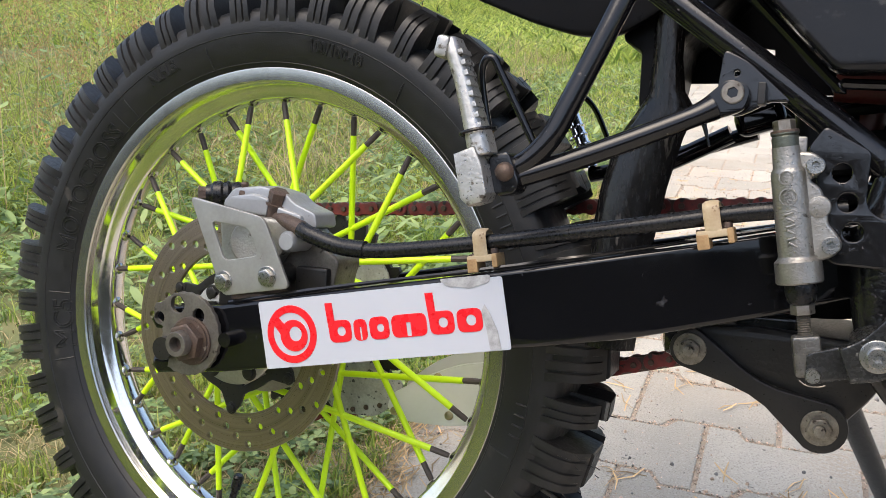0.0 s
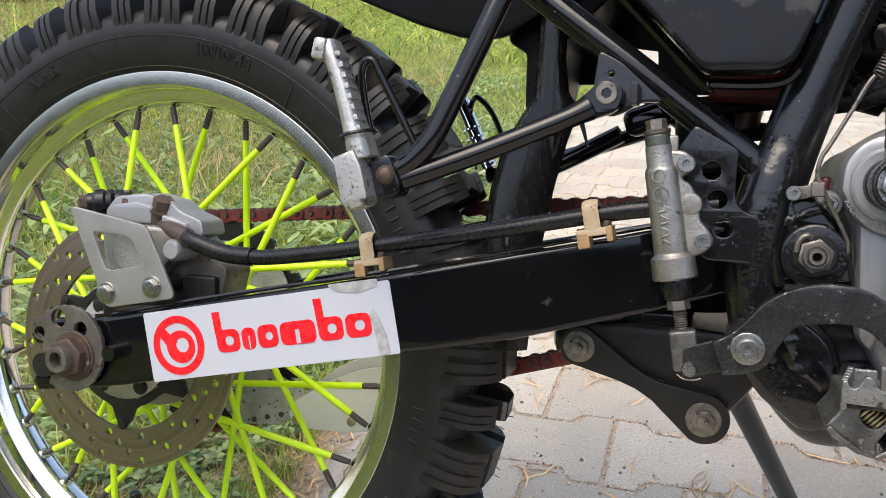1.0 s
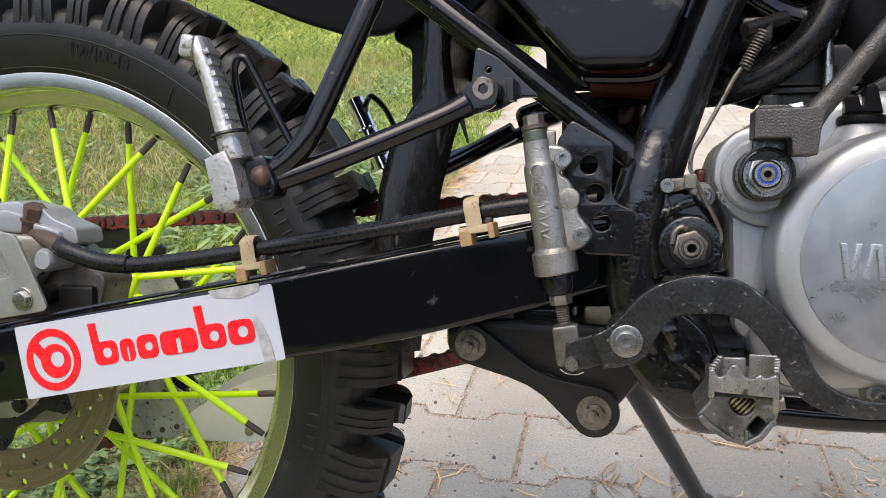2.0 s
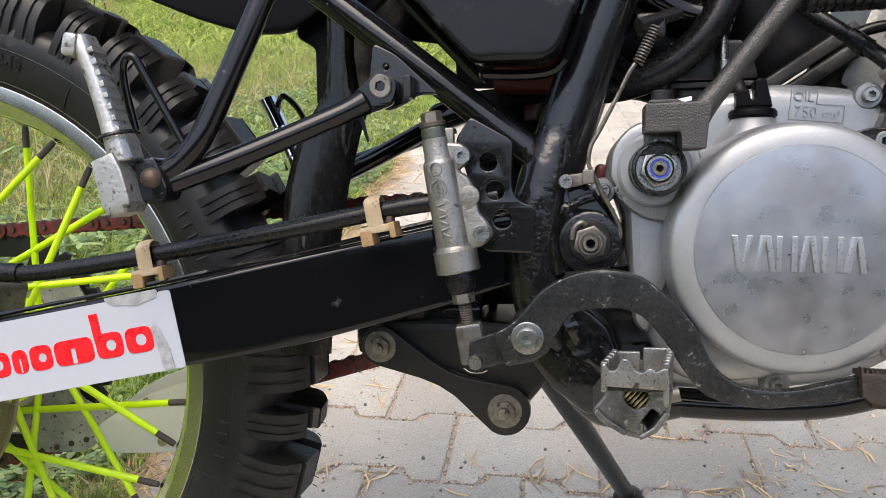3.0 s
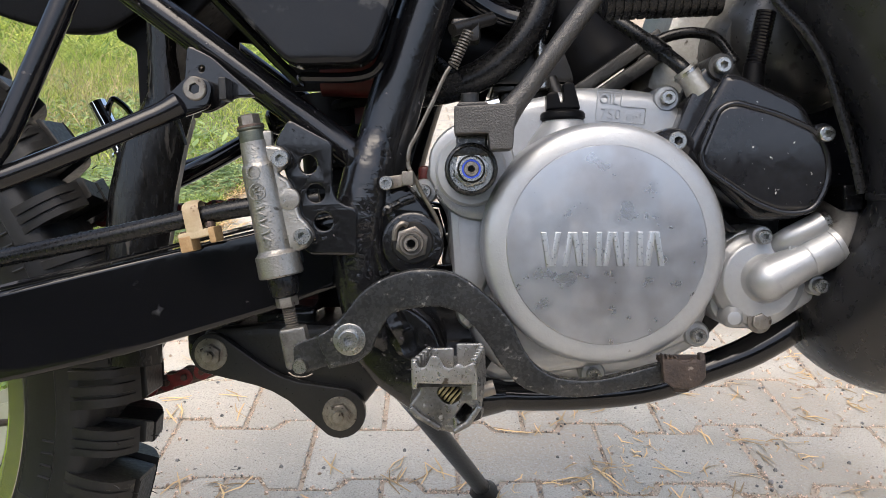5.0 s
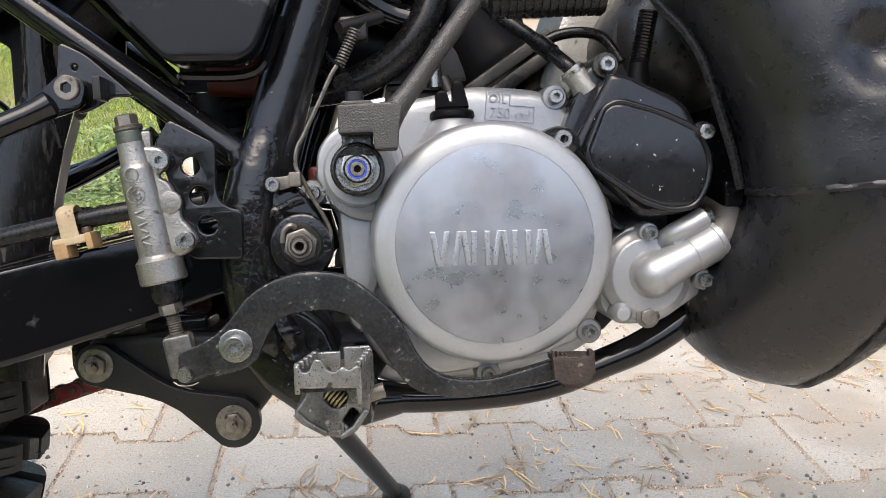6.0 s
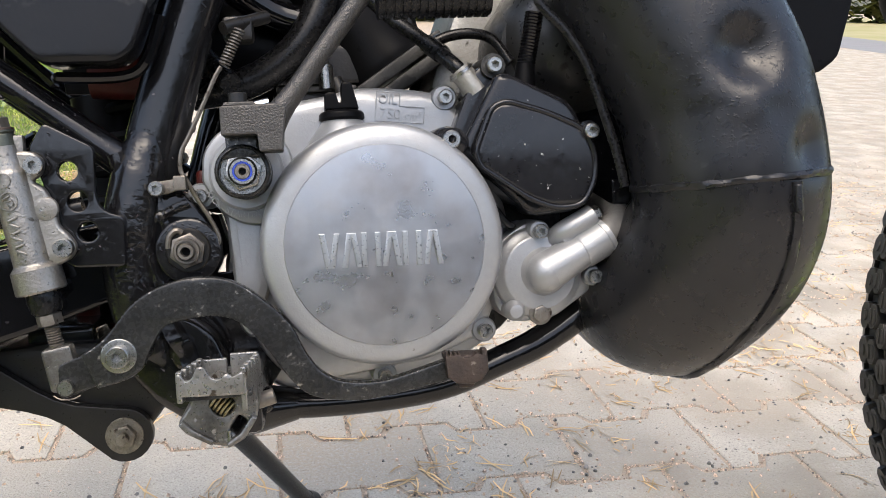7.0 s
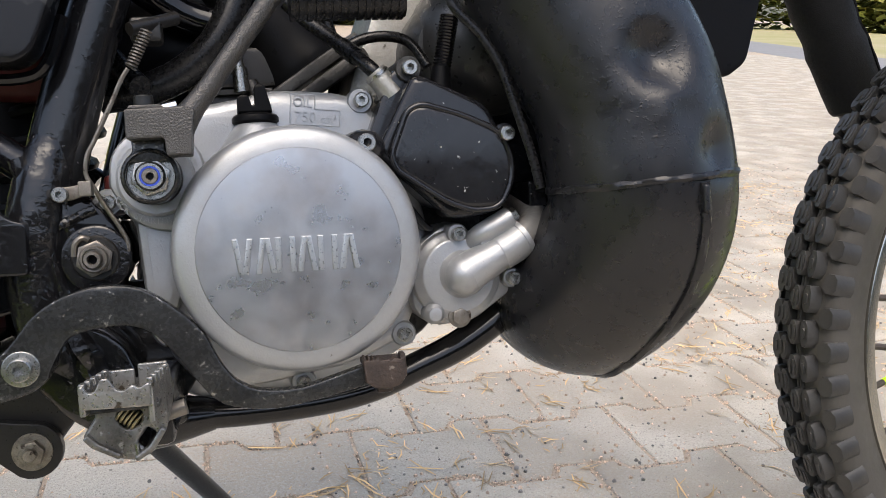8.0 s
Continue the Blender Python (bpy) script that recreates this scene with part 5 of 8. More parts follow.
    part("rubber_band", tube(band, 0.0013, 6, 1), HOSE_RUBBER, p)
    # the other side's footrest, chrome, seen past the wheel
    far = part("far_pillion_peg", tube([(0.2300, 0.155, 0.2320), (0.2430, 0.152, 0.2050), (0.2620, 0.150, 0.1620)], [0.0095, 0.0092, 0.0088], 14, 4), CHROME, bike, "chromed ribbed footrest")
    part("peg_rib", join(*[moved(lathe([(0.0100, -0.0016), (0.0106, 0.0), (0.0100, 0.0016)], 16), along((0.2440 + 0.0042 * k, 0.152, 0.2020 - 0.0090 * k), (0.2482 + 0.0042 * k, 0.152, 0.1930 - 0.0090 * k))) for k in range(5)]), CHROME, far)
    part("far_wire_guard", tube([(0.2520, 0.150, 0.1620), (0.2430, 0.150, 0.2150), (0.2460, 0.150, 0.2330), (0.2530, 0.150, 0.2330), (0.2680, 0.150, 0.2150), (0.290, 0.150, 0.165)], 0.0028, 8, 5), GLOSS_BLACK, far)
    part("far_stay", tube([(0.262, 0.155, 0.155), (0.33, 0.150, 0.172), (0.42, 0.140, 0.200)], 0.0075, 12, 3), GLOSS_BLACK, far)


FLAPROWS = [(0.354, 0.378, 0.300), (0.354, 0.377, 0.240), (0.352, 0.380, 0.216), (0.345, 0.388, 0.203), (0.330, 0.380, 0.180), (0.320, 0.371, 0.145), (0.316, 0.366, 0.117), (0.314, 0.361, 0.092), (0.312, 0.354, 0.020)]


def bodywork():
    # tail section over the wheel and the flap in front of it
    skirt = [(0.10, 0.345), (0.205, 0.2930), (0.262, 0.2690), (0.300, 0.2570), (0.330, 0.2560), (0.352, 0.2680), (0.40, 0.30), (0.44, 0.42), (0.10, 0.46)]
    tail = part("rear_fender", plate(rounded(skirt, 0.01), -0.060, -0.050, bevel=0.003), PLASTIC_BLACK, bike, "black plastic rear fender")
    part("fender_roof", plate(rounded([(x, min(z + 0.050, 0.46)) for x, z in skirt], 0.01), -0.050, 0.075, bevel=0.004), PLASTIC_BLACK, tail)
    # moulded flap: a broad curved blade with a return lip and shallow ribs
    flap = bmesh.new()
    rows = []
    for left, right, z in FLAPROWS:
        rows.append([flap.verts.new((x, y, z)) for x, y in ((left, -0.044), (left + (right - left) * 0.18, -0.0535), (left + (right - left) * 0.50, -0.0590), (left + (right - left) * 0.80, -0.0585), (right, -0.0500), (right - 0.003, -0.040), (left + 0.006, -0.036), (left, 0.055))])
    for a, b in zip(rows, rows[1:]):
        for k in range(8):
            flap.faces.new((a[k], a[(k + 1) % 8], b[(k + 1) % 8], b[k]))
    flap.faces.new(rows[0])
    flap.faces.new(rows[-1])
    blade = part("mud_flap", flap, OLD_PLASTIC, bike, "dusty black plastic mud flap before the rear tyre", angle=50)
    back = bmesh.new()
    rows = [[back.verts.new((x, y, z)) for x, y in ((right - 0.014, -0.040), (right - 0.009, -0.034), (right - 0.031, 0.052), (right - 0.036, 0.054))] for left, right, z in FLAPROWS]
    for a, b in zip(rows, rows[1:]):
        for k in range(4):
            back.faces.new((a[k], a[(k + 1) % 4], b[(k + 1) % 4], b[k]))
    back.faces.new(rows[0])
    back.faces.new(rows[-1])
    part("flap_return", back, DUST_PLASTIC, blade, "dust-covered back of the flap")
    part("flap_upper", plate(rounded([(0.330, 0.256), (0.3440, 0.2480), (0.3440, 0.2050), (0.362, 0.2050), (0.368, 0.218), (0.374, 0.255), (0.420, 0.300), (0.330, 0.320)], 0.004), -0.040, 0.050, bevel=0.003), PLASTIC_BLACK, tail)
    panel = [(0.400, 0.300), (0.444, 0.2520), (0.4760, 0.2170), (0.4820, 0.2140), (0.5180, 0.2135), (0.5270, 0.2190), (0.5330, 0.2330), (0.5470, 0.2700), (0.566, 0.330), (0.566, 0.400), (0.400, 0.400)]
    p = part("side_panel", plate(rounded(panel, 0.008), -0.1660, -0.1400, bevel=0.0035), PANEL_BLACK, bike, "scuffed shiny black plastic side panel")
    part("air_box", block(0.472, 0.560, -0.115, 0.060, 0.240, 0.380, 0.012), PLASTIC_BLACK, p, "black air box")
    part("panel_edge", tube([(0.405, -0.145, 0.288), (0.4760, -0.145, 0.2115), (0.4830, -0.145, 0.2095), (0.5180, -0.145, 0.2090), (0.531, -0.145, 0.2180), (0.540, -0.145, 0.2420)], 0.0032, 8, 5), GLOSS_BLACK, p)
    # silencer pipe on the far side
    part("tail_pipe", tube([(0.300, 0.120, 0.150), (0.345, 0.115, 0.1690), (0.400, 0.110, 0.1960)], 0.0085, 14, 3), GLOSS_BLACK, bike, "black tube behind the flap")
    part("silencer_end", moved(block(-0.020, 0.024, -0.016, 0.016, -0.013, 0.013, 0.009, 4), pose(0.4215, 0.1200, 0.2097, 0, -18, 0)), GLOSS_BLACK, bike, "rounded black box behind the bracket", angle=70)
    part("inner_fender", plate([(0.352, 0.42), (0.352, 0.235), (0.392, 0.235), (0.394, 0.268), (0.434, 0.262), (0.436, 0.226), (0.56, 0.222), (0.56, 0.42)], 0.060, 0.064), PLASTIC_BLACK, tail)
    part("cable_tie", tube([(0.402, -0.140, 0.194), (0.405, -0.138, 0.186), (0.409, -0.138, 0.172)], [0.0016, 0.0018, 0.0008], 6, 3), HOSE_RUBBER, bike)


def master_cylinder():
    top, foot = Vector((0.4520, -0.1560, 0.1875)), Vector((0.4765, -0.1545, 0.0360))

    def turned(rows, segments=28):
        return lathe([(r, d) for r, d in rows], segments)

    m = along(top, foot)
    body = part("rear_master_cylinder", turned([(0, 0.0160), (0.0082, 0.0160), (0.0085, 0.0280), (0.0098, 0.0300), (0.0102, 0.0320), (0.0106, 0.0800), (0.0112, 0.0815), (0.0132, 0.0835), (0.0134, 0.0955), (0.0126, 0.0965), (0, 0.0965)]), MC_ALLOY, bike, "dirty silver cast brake master cylinder", m)
    part("top_collar", turned([(0, 0.0070), (0.0078, 0.0070), (0.0080, 0.0085), (0.0072, 0.0095), (0.0078, 0.0105), (0.0078, 0.0170)]), COLLAR_GREEN, body, "green-grey stained collar")
    part("hose_bolt", hexagon(0.0064, 0.0, 0.0064), DIRTY_ZINC, body)
    part("copper_washer", lathe([(0.0076, 0.0062), (0.0080, 0.0066), (0.0080, 0.0076), (0.0076, 0.0080)], 24), RUST, body)
    part("rubber_boot", turned([(0, 0.0965), (0.0086, 0.0965), (0.0092, 0.1000), (0.0082, 0.1070), (0.0070, 0.1085), (0, 0.1085)]), HOSE_RUBBER, body)
    part("lock_nut", hexagon(0.0068, 0.1085, 0.1150), DIRTY_ZINC, body)
    part("push_rod", turned([(0.0036, 0.1140)] + [(0.0042 if k % 2 else 0.0034, 0.1145 + k * 0.0007) for k in range(18)] + [(0.0038, 0.1290)], 14), SNAIL_STEEL, body)
    fork = block(-0.0062, 0.0062, 0.1275, 0.1520, -0.0080, 0.0080, 0.0022)
    part("clevis", fork, GRIMY_PEG, body)
    web = rounded([(0.4560, 0.1700), (0.4700, 0.1690), (0.4755, 0.1640), (0.4740, 0.1560), (0.4680, 0.1530), (0.4745, 0.1490), (0.4795, 0.1380), (0.4800, 0.1280), (0.4850, 0.1230), (0.4890, 0.1160), (0.4850, 0.1095), (0.4770, 0.1060), (0.4640, 0.1060), (0.4560, 0.1300)], 0.003)
    part("mount_web", plate(web, -0.1600, -0.1535, bevel=0.0025), MC_ALLOY, body, m=m.inverted(), angle=60)
    part("web_boss", lathe([(0.0068, -0.1590), (0.0062, -0.1604), (0.0045, -0.1608), (0, -0.1608)], 24), MC_ALLOY, body, m=m.inverted() @ pose(0.4745, 0, 0.1375))
    for x, z in ((0.4712, 0.1611), (0.4824, 0.1158)):
        bolt(bike, x, -0.1600, z, CAP6, 8, name="mount_bolt", scale=0.86)
    part("fluid_spout", block(0.4600, 0.4660, -0.1590, -0.1530, 0.1640, 0.1780, 0.0015), MC_ALLOY, bike)
    # raised maker's mark as plain strokes, and the bore in a ring
    for k in range(6):
        part("raised_mark", block(-0.0026, 0.0026, -0.0002, 0.0010, -0.0005, 0.0005, 0.0002), MC_ALLOY, body, m=m.inverted() @ pose(0.4592 + 0.0006 * k, -0.1666, 0.1330 - 0.0036 * k, 0, 25 if k % 2 else -20, 0))
    ring = join(moved(lathe([(0.0044, -0.0004), (0.0050, -0.0004), (0.0050, 0.0006), (0.0044, 0.0006)], 24, ring=True), pose(0.4578, -0.1664, 0.1425)), moved(lathe([(0.0034, -0.0004), (0.0040, -0.0004), (0.0040, 0.0006), (0.0034, 0.0006)], 24, ring=True), pose(0.4560, -0.1662, 0.1535)), moved(lettering("1/2", 0.0055, 0.0005), pose(0.4578, -0.1666, 0.1425, 0, 60, 0)))
    part("bore_mark", ring, MC_ALLOY, body, m=m.inverted())
    pin = part("clevis_pin", lathe([(0, -0.0120), (0.0038, -0.0120), (0.0044, -0.0112), (0.0044, 0.008), (0, 0.008)], 20), ZINC, bike, m=pose(0.4780, -0.1560, 0.0400))
    part("split_pin", tube([(-0.007, -0.0085, -0.004), (-0.003, -0.0095, -0.0062), (0.003, -0.0095, -0.0064), (0.007, -0.009, -0.0050)], 0.00045, 6, 4), SNAIL_STEEL, pin)


def brake_pedal():
    upper = [(0.4900, 0.0590), (0.5000, 0.0650), (0.5080, 0.0730), (0.5165, 0.0830), (0.5280, 0.0905), (0.5420, 0.0950), (0.5550, 0.0960), (0.5700, 0.0930), (0.5835, 0.0840), (0.5995, 0.0675), (0.6070, 0.0510), (0.6150, 0.0390), (0.6270, 0.0320), (0.6460, 0.0300), (0.6620, 0.0325), (0.6900, 0.0395)]
    lower = [(0.6900, 0.0275), (0.6500, 0.0210), (0.6300, 0.0205), (0.6080, 0.0260), (0.5960, 0.0390), (0.5860, 0.0550), (0.5740, 0.0690), (0.5620, 0.0740), (0.5500, 0.0740), (0.5390, 0.0725), (0.5320, 0.0690), (0.5240, 0.0560), (0.5215, 0.0500), (0.5150, 0.0450), (0.5060, 0.0420), (0.4970, 0.0405)]
    curve = [(v.x, v.y) for v in weave([(x, z, 0) for x, z in upper], 3)] + [(v.x, v.y) for v in weave([(x, z, 0) for x, z in lower], 3)]
    pedal = part("brake_pedal", plate(curve, -0.1785, -0.1700, bevel=0.0014), PEDAL_STEEL, bike, "S-curved grey steel brake pedal")
    part("pedal_tang", plate(rounded([(0.4740, 0.0520), (0.4960, 0.0600), (0.5000, 0.0410), (0.4740, 0.0330)], 0.003), -0.1640, -0.1580, bevel=0.001), PEDAL_STEEL, pedal)
    tipw = [(0.6842, 0.0425), (0.6925, 0.0425), (0.6950, 0.0408), (0.6975, 0.0404), (0.7000, 0.0412), (0.7020, 0.0428), (0.7050, 0.0415), (0.7083, 0.0440), (0.7086, 0.0320), (0.7046, 0.0268), (0.6985, 0.0250), (0.6900, 0.0262), (0.6850, 0.0300)]
    part("pedal_tip", join(plate(tipw, -0.1862, -0.1800, bevel=0.0011), plate([(0.6848, 0.0418), (0.7078, 0.0412), (0.7078, 0.0390), (0.6848, 0.0390)], -0.1845, -0.168)), TIP_RUST, pedal, "rust-brown toothed pedal tip")
    for k in range(4):
        part("tip_tooth", block(0.6844 + 0.0024 * k, 0.6857 + 0.0024 * k, -0.1858, -0.1790, 0.0400, 0.0448 - 0.0004 * k, 0.0005), TIP_RUST, pedal)
    part("tip_tooth", block(0.7048, 0.7080, -0.1858, -0.1800, 0.0400, 0.0450, 0.0010), TIP_RUST, pedal)
    part("tip_stub", block(0.692, 0.702, -0.178, -0.166, 0.021, 0.030, 0.002), TIP_RUST, pedal)
    big = mesh_of(socket_bolt_shape(0.0060, 0.0065, 0.0092), "bolt")
    finish(big, ZINC)
    bolt(pedal, 0.5095, -0.1785, 0.0572, big, 15, name="pivot_bolt", label="zinc pedal pivot bolt with washer")
    part("pedal_boss", lathe([(0.0125, -0.1705), (0.0125, -0.125)], 24), PEDAL_STEEL, pedal, m=pose(0.5095, 0, 0.0572))
    part("pedal_spring", tube([(0.552, -0.141, 0.099), (0.5600, -0.142, 0.1080), (0.5625, -0.142, 0.1150), (0.5590, -0.142, 0.1250), (0.5520, -0.142, 0.1380), (0.5475, -0.143, 0.1480), (0.5440, -0.143, 0.1560), (0.5455, -0.143, 0.1660), (0.5500, -0.143, 0.1740), (0.5600, -0.143, 0.1930), (0.5670, -0.143, 0.2070), (0.5710, -0.143, 0.2130)], 0.0013, 8, 5), DIRTY_ZINC, bike, "steel return-spring wire")
    coil = [(0.5725 + 0.0105 * k / 110 + 0.0030 * math.cos(k * 0.7) * 0.85, -0.143 + 0.0030 * math.sin(k * 0.7), 0.2135 + 0.0205 * k / 110 - 0.0030 * math.cos(k * 0.7) * 0.5) for k in range(111)]
    part("coil", tube(coil, 0.0007, 5, 1), SNAIL_STEEL, bike)
    clip = part("spring_clip", join(plate(rounded([(0.5275, 0.1425), (0.5300, 0.1490), (0.5400, 0.1500), (0.5470, 0.1530), (0.5475, 0.1450), (0.5350, 0.1415)], 0.002), -0.1480, -0.1455), block(0.5405, 0.5475, -0.152, -0.143, 0.1435, 0.1520, 0.001)), DIRTY_ZINC, bike, "worn steel wire clip")
    bolt(clip, 0.5310, -0.1480, 0.1452, CAP_BOLT, 10, scale=0.95)
    # toothed footrest for the boot
    front = rounded([(0.5490, 0.0590), (0.5510, 0.0600), (0.5528, 0.0560), (0.5558, 0.0565), (0.5585, 0.0622), (0.5615, 0.0622), (0.5645, 0.0565), (0.5680, 0.0555), (0.5715, 0.0585), (0.5740, 0.0560), (0.5790, 0.0590), (0.5790, 0.0475), (0.5490, 0.0490)], 0.0022)
    rest = part("rider_footrest", plate(front, -0.2560, -0.2530, bevel=0.0007), RIDER_PEG, bike, "worn silver toothed rider footrest")
    for x0, x1, low_z in ((0.5500, 0.5575, 0.046), (0.5785, 0.5840, 0.040)):
        sides = block(-0.0013, 0.0013, 0, 0.0360, low_z, 0.0575, 0.0005, 1)
        flank = part("peg_side", sides, RIDER_PEG, rest, m=pose(x0, -0.2555, 0, 0, 0, math.degrees(math.atan2(x0 - x1, 0.036))))
        for k in range(5):
            part("peg_tooth", block(-0.0017, 0.0017, 0.0008 + 0.0070 * k, 0.0052 + 0.0070 * k, 0.0540, 0.0606, 0.0013, 2), RIDER_PEG, flank)
    part("peg_back", block(0.5570, 0.5690, -0.2220, -0.2195, 0.044, 0.0590, 0.0008), RIDER_PEG, rest)
    part("peg_back", block(0.5705, 0.5840, -0.2220, -0.2195, 0.044, 0.0610, 0.0008), RIDER_PEG, rest)
    part("peg_floor", block(0.5520, 0.5820, -0.2510, -0.2200, 0.0455, 0.0480, 0.0008), DARK_CAST, rest)
    cheek = [(0.5520, 0.0490), (0.5515, 0.0400), (0.5450, 0.0315), (0.5485, 0.0265), (0.5600, 0.0195), (0.5680, 0.0175), (0.5760, 0.0215), (0.5825, 0.0310), (0.5840, 0.0400), (0.5830, 0.0480)]
    body = plate(rounded(cheek, 0.002), -0.2340, -0.1880, [circle(0.5665, 0.0385, 0.0052, 18), rounded([(0.5690, 0.0265), (0.5725, 0.0225), (0.5775, 0.0300), (0.5740, 0.0330)], 0.001)], bevel=0.0015)
    part("peg_body", body, GRIMY_PEG, rest, "grimy worn peg body", angle=50)
    part("peg_rib", plate(rounded([(0.5455, 0.0312), (0.5490, 0.0268), (0.5605, 0.0198), (0.5622, 0.0222), (0.5520, 0.0290), (0.5478, 0.0335)], 0.0008), -0.2372, -0.2320, bevel=0.0010), GRIMY_PEG, rest, angle=50)
    part("peg_rib", plate(rounded([(0.5680, 0.0178), (0.5760, 0.0218), (0.5825, 0.0312), (0.5800, 0.0328), (0.5742, 0.0248), (0.5672, 0.0202)], 0.0008), -0.2372, -0.2320, bevel=0.0010), GRIMY_PEG, rest, angle=50)
    part("stop_pin", tube([(0.5690, -0.2350, 0.0205), (0.5686, -0.2350, 0.0262)], 0.0011, 10, 1), ZINC, rest)
    for k in range(5):
        part("spring_coil", moved(lathe([(0.0046, -0.0006), (0.0050, 0.0), (0.0046, 0.0006)], 16), pose(0.5665, -0.2320, 0.0385, 0, 40, 0) @ pose(-0.0040 + 0.0020 * k, 0, 0, 0, 0, 80)), BRASS, rest, "brass coloured return spring")
    # shade of the spring hole, put in as a black disc
    part("spring_recess", lathe([(0, -0.2310), (0.0056, -0.2310), (0.0056, -0.200)], 20), PLASTIC_BLACK, rest, m=pose(0.5665, 0, 0.0385))
    part("peg_clevis", block(0.552, 0.584, -0.205, -0.120, 0.014, 0.044, 0.005), FRAME_BLACK, rest)
    part("clevis_pin", tube([(0.590, -0.205, 0.034), (0.574, -0.205, 0.030)], 0.0042, 12, 1), SNAIL_STEEL, rest)


def clutch_cover():
    case = [(0.5540, 0.1490), (0.5590, 0.1670), (0.5710, 0.1770), (0.5870, 0.1870), (0.6040, 0.1920), (0.6290, 0.1960), (0.6490, 0.2000), (0.6760, 0.1985), (0.6930, 0.1960), (0.7060, 0.1900), (0.7160, 0.1780), (0.7300, 0.1500), (0.7400, 0.1090), (0.7360, 0.0850), (0.7290, 0.0640), (0.7200, 0.0450), (0.7080, 0.0380), (0.6850, 0.0300), (0.6630, 0.0270), (0.6300, 0.0230), (0.6020, 0.0240), (0.5860, 0.0370), (0.5760, 0.0560), (0.5690, 0.0880), (0.5660, 0.1050), (0.5660, 0.1230), (0.5600, 0.1350)]
    cover = part("clutch_cover", plate([(v.x, v.y) for v in weave([(x, z, 0) for x, z in case + case[:1]], 3)][:-1], -0.1300, -0.0550, bevel=0.007), CAST, bike, "silver cast clutch cover with a polished round cap", angle=60)
    centre = pose(0.6553, 0, 0.1066)
    part("cover_dome", lathe([(0.0706, -0.110), (0.0694, -0.160), (0.0686, -0.1715), (0.0680, -0.1742), (0.0669, -0.1763), (0.0652, -0.1777), (0.0630, -0.1786), (0.0560, -0.1808), (0.0, -0.1812)], 96), CAST, cover, m=centre, angle=50)
    part("round_cap", lathe([(0.0558, -0.1800), (0.0558, -0.1812), (0.0555, -0.1815), (0.0, -0.1822)], 96), BRUSHED, cover, "brushed polished round cap with a raised maker's mark", centre)
    # two plain raised strokes in each of six cells
    for u, lean in ((-0.0352, -1), (-0.0232, 1), (-0.0125, 0), (-0.0010, 1), (0.0103, 0), (0.0221, 1)):
        for hand in (-1, 1):
            foot, head = hand * (0.0040 if lean > 0 else 0.0010 if lean < 0 else 0.0038), hand * (0.0010 if lean > 0 else 0.0040 if lean < 0 else 0.0038)
            mid = u + 0.0054 - 0.0013
            stroke = [(mid + foot - 0.0015, -0.0115), (mid + foot + 0.0015, -0.0115), (mid + head + 0.0015, 0.0075), (mid + head - 0.0015, 0.0075)]
            part("raised_mark", plate(stroke, -0.1840, -0.1814, bevel=0.0005), MARK_ALLOY, cover, "plain raised stroke of a maker's mark", centre @ pose(0, 0, 0, 0, 1.4, 0))
    part("lower_case", plate(rounded([(0.560, 0.100), (0.575, 0.120), (0.620, 0.100), (0.720, 0.060), (0.735, 0.040), (0.700, 0.020), (0.640, 0.012), (0.590, 0.014), (0.572, 0.03)], 0.02), -0.1120, 0.10, bevel=0.008), CAST, cover)
    part("case_spine", join(plate(rounded([(0.566, 0.150), (0.570, 0.060), (0.578, 0.052), (0.592, 0.090), (0.595, 0.140)], 0.008), -0.1420, -0.120, bevel=0.006)), CAST, cover)
    # kick-start boss
    part("kick_boss", join(plate([(v.x, v.y) for v in weave([(x, z, 0) for x, z in [(0.5560, 0.1480), (0.5580, 0.1640), (0.5680, 0.1760), (0.5820, 0.1800), (0.5960, 0.1760), (0.6060, 0.1640), (0.6080, 0.1480), (0.6040, 0.1300), (0.5960, 0.1220), (0.5860, 0.1210), (0.5740, 0.1240), (0.5640, 0.1320), (0.5560, 0.1480)]], 4)][:-1], -0.1500, -0.120, bevel=0.004), moved(lathe([(0.0215, -0.145), (0.0210, -0.1545), (0.0195, -0.1560), (0.0, -0.1560)], 48), pose(0.5815, 0, 0.1510))), CAST, cover)
    letters = lettering("KICK  STARTER", 0.0050, 0.0009)
    for v in letters.verts:
        a = radians(207) - v.co.x / 0.0240
        r = 0.0238 - v.co.z
        v.co = Vector((0.5815 + r * math.sin(a), -0.1506 + v.co.y, 0.1510 + r * math.cos(a)))
    part("lettering", letters, CAST, cover)
    part("kick_seal", lathe([(0.0150, -0.155), (0.0150, -0.1640), (0.0142, -0.1660), (0.0, -0.1660)], 36), DARK_STEEL, cover, m=pose(0.5812, 0, 0.1512))
    for x, y, z in ((0.7020, -0.1300, 0.1915), (0.7189, -0.1300, 0.0458), (0.5525, -0.1290, 0.1395), (0.655, -0.1250, 0.0215)):
        part("bolt_boss", lathe([(0.0082, -0.080), (0.0080, y + 0.0005), (0.0070, y - 0.0008), (0, y - 0.0008)], 24), CAST, cover, m=pose(x, 0, z))
        bolt(cover, x, y - 0.0008, z, CAP_BOLT, 12)
    part("bolt_boss", tube([(0.7010, -0.1640, 0.1600), (0.6972, -0.1650, 0.1632), (0.690, -0.140, 0.158)], [0.0085, 0.0085, 0.012], 18, 3), VALVE_BLACK, cover, "black painted bolt ear")
    bolt(cover, 0.6972, -0.1690, 0.1635, CAP_BOLT, 5, scale=1.15)
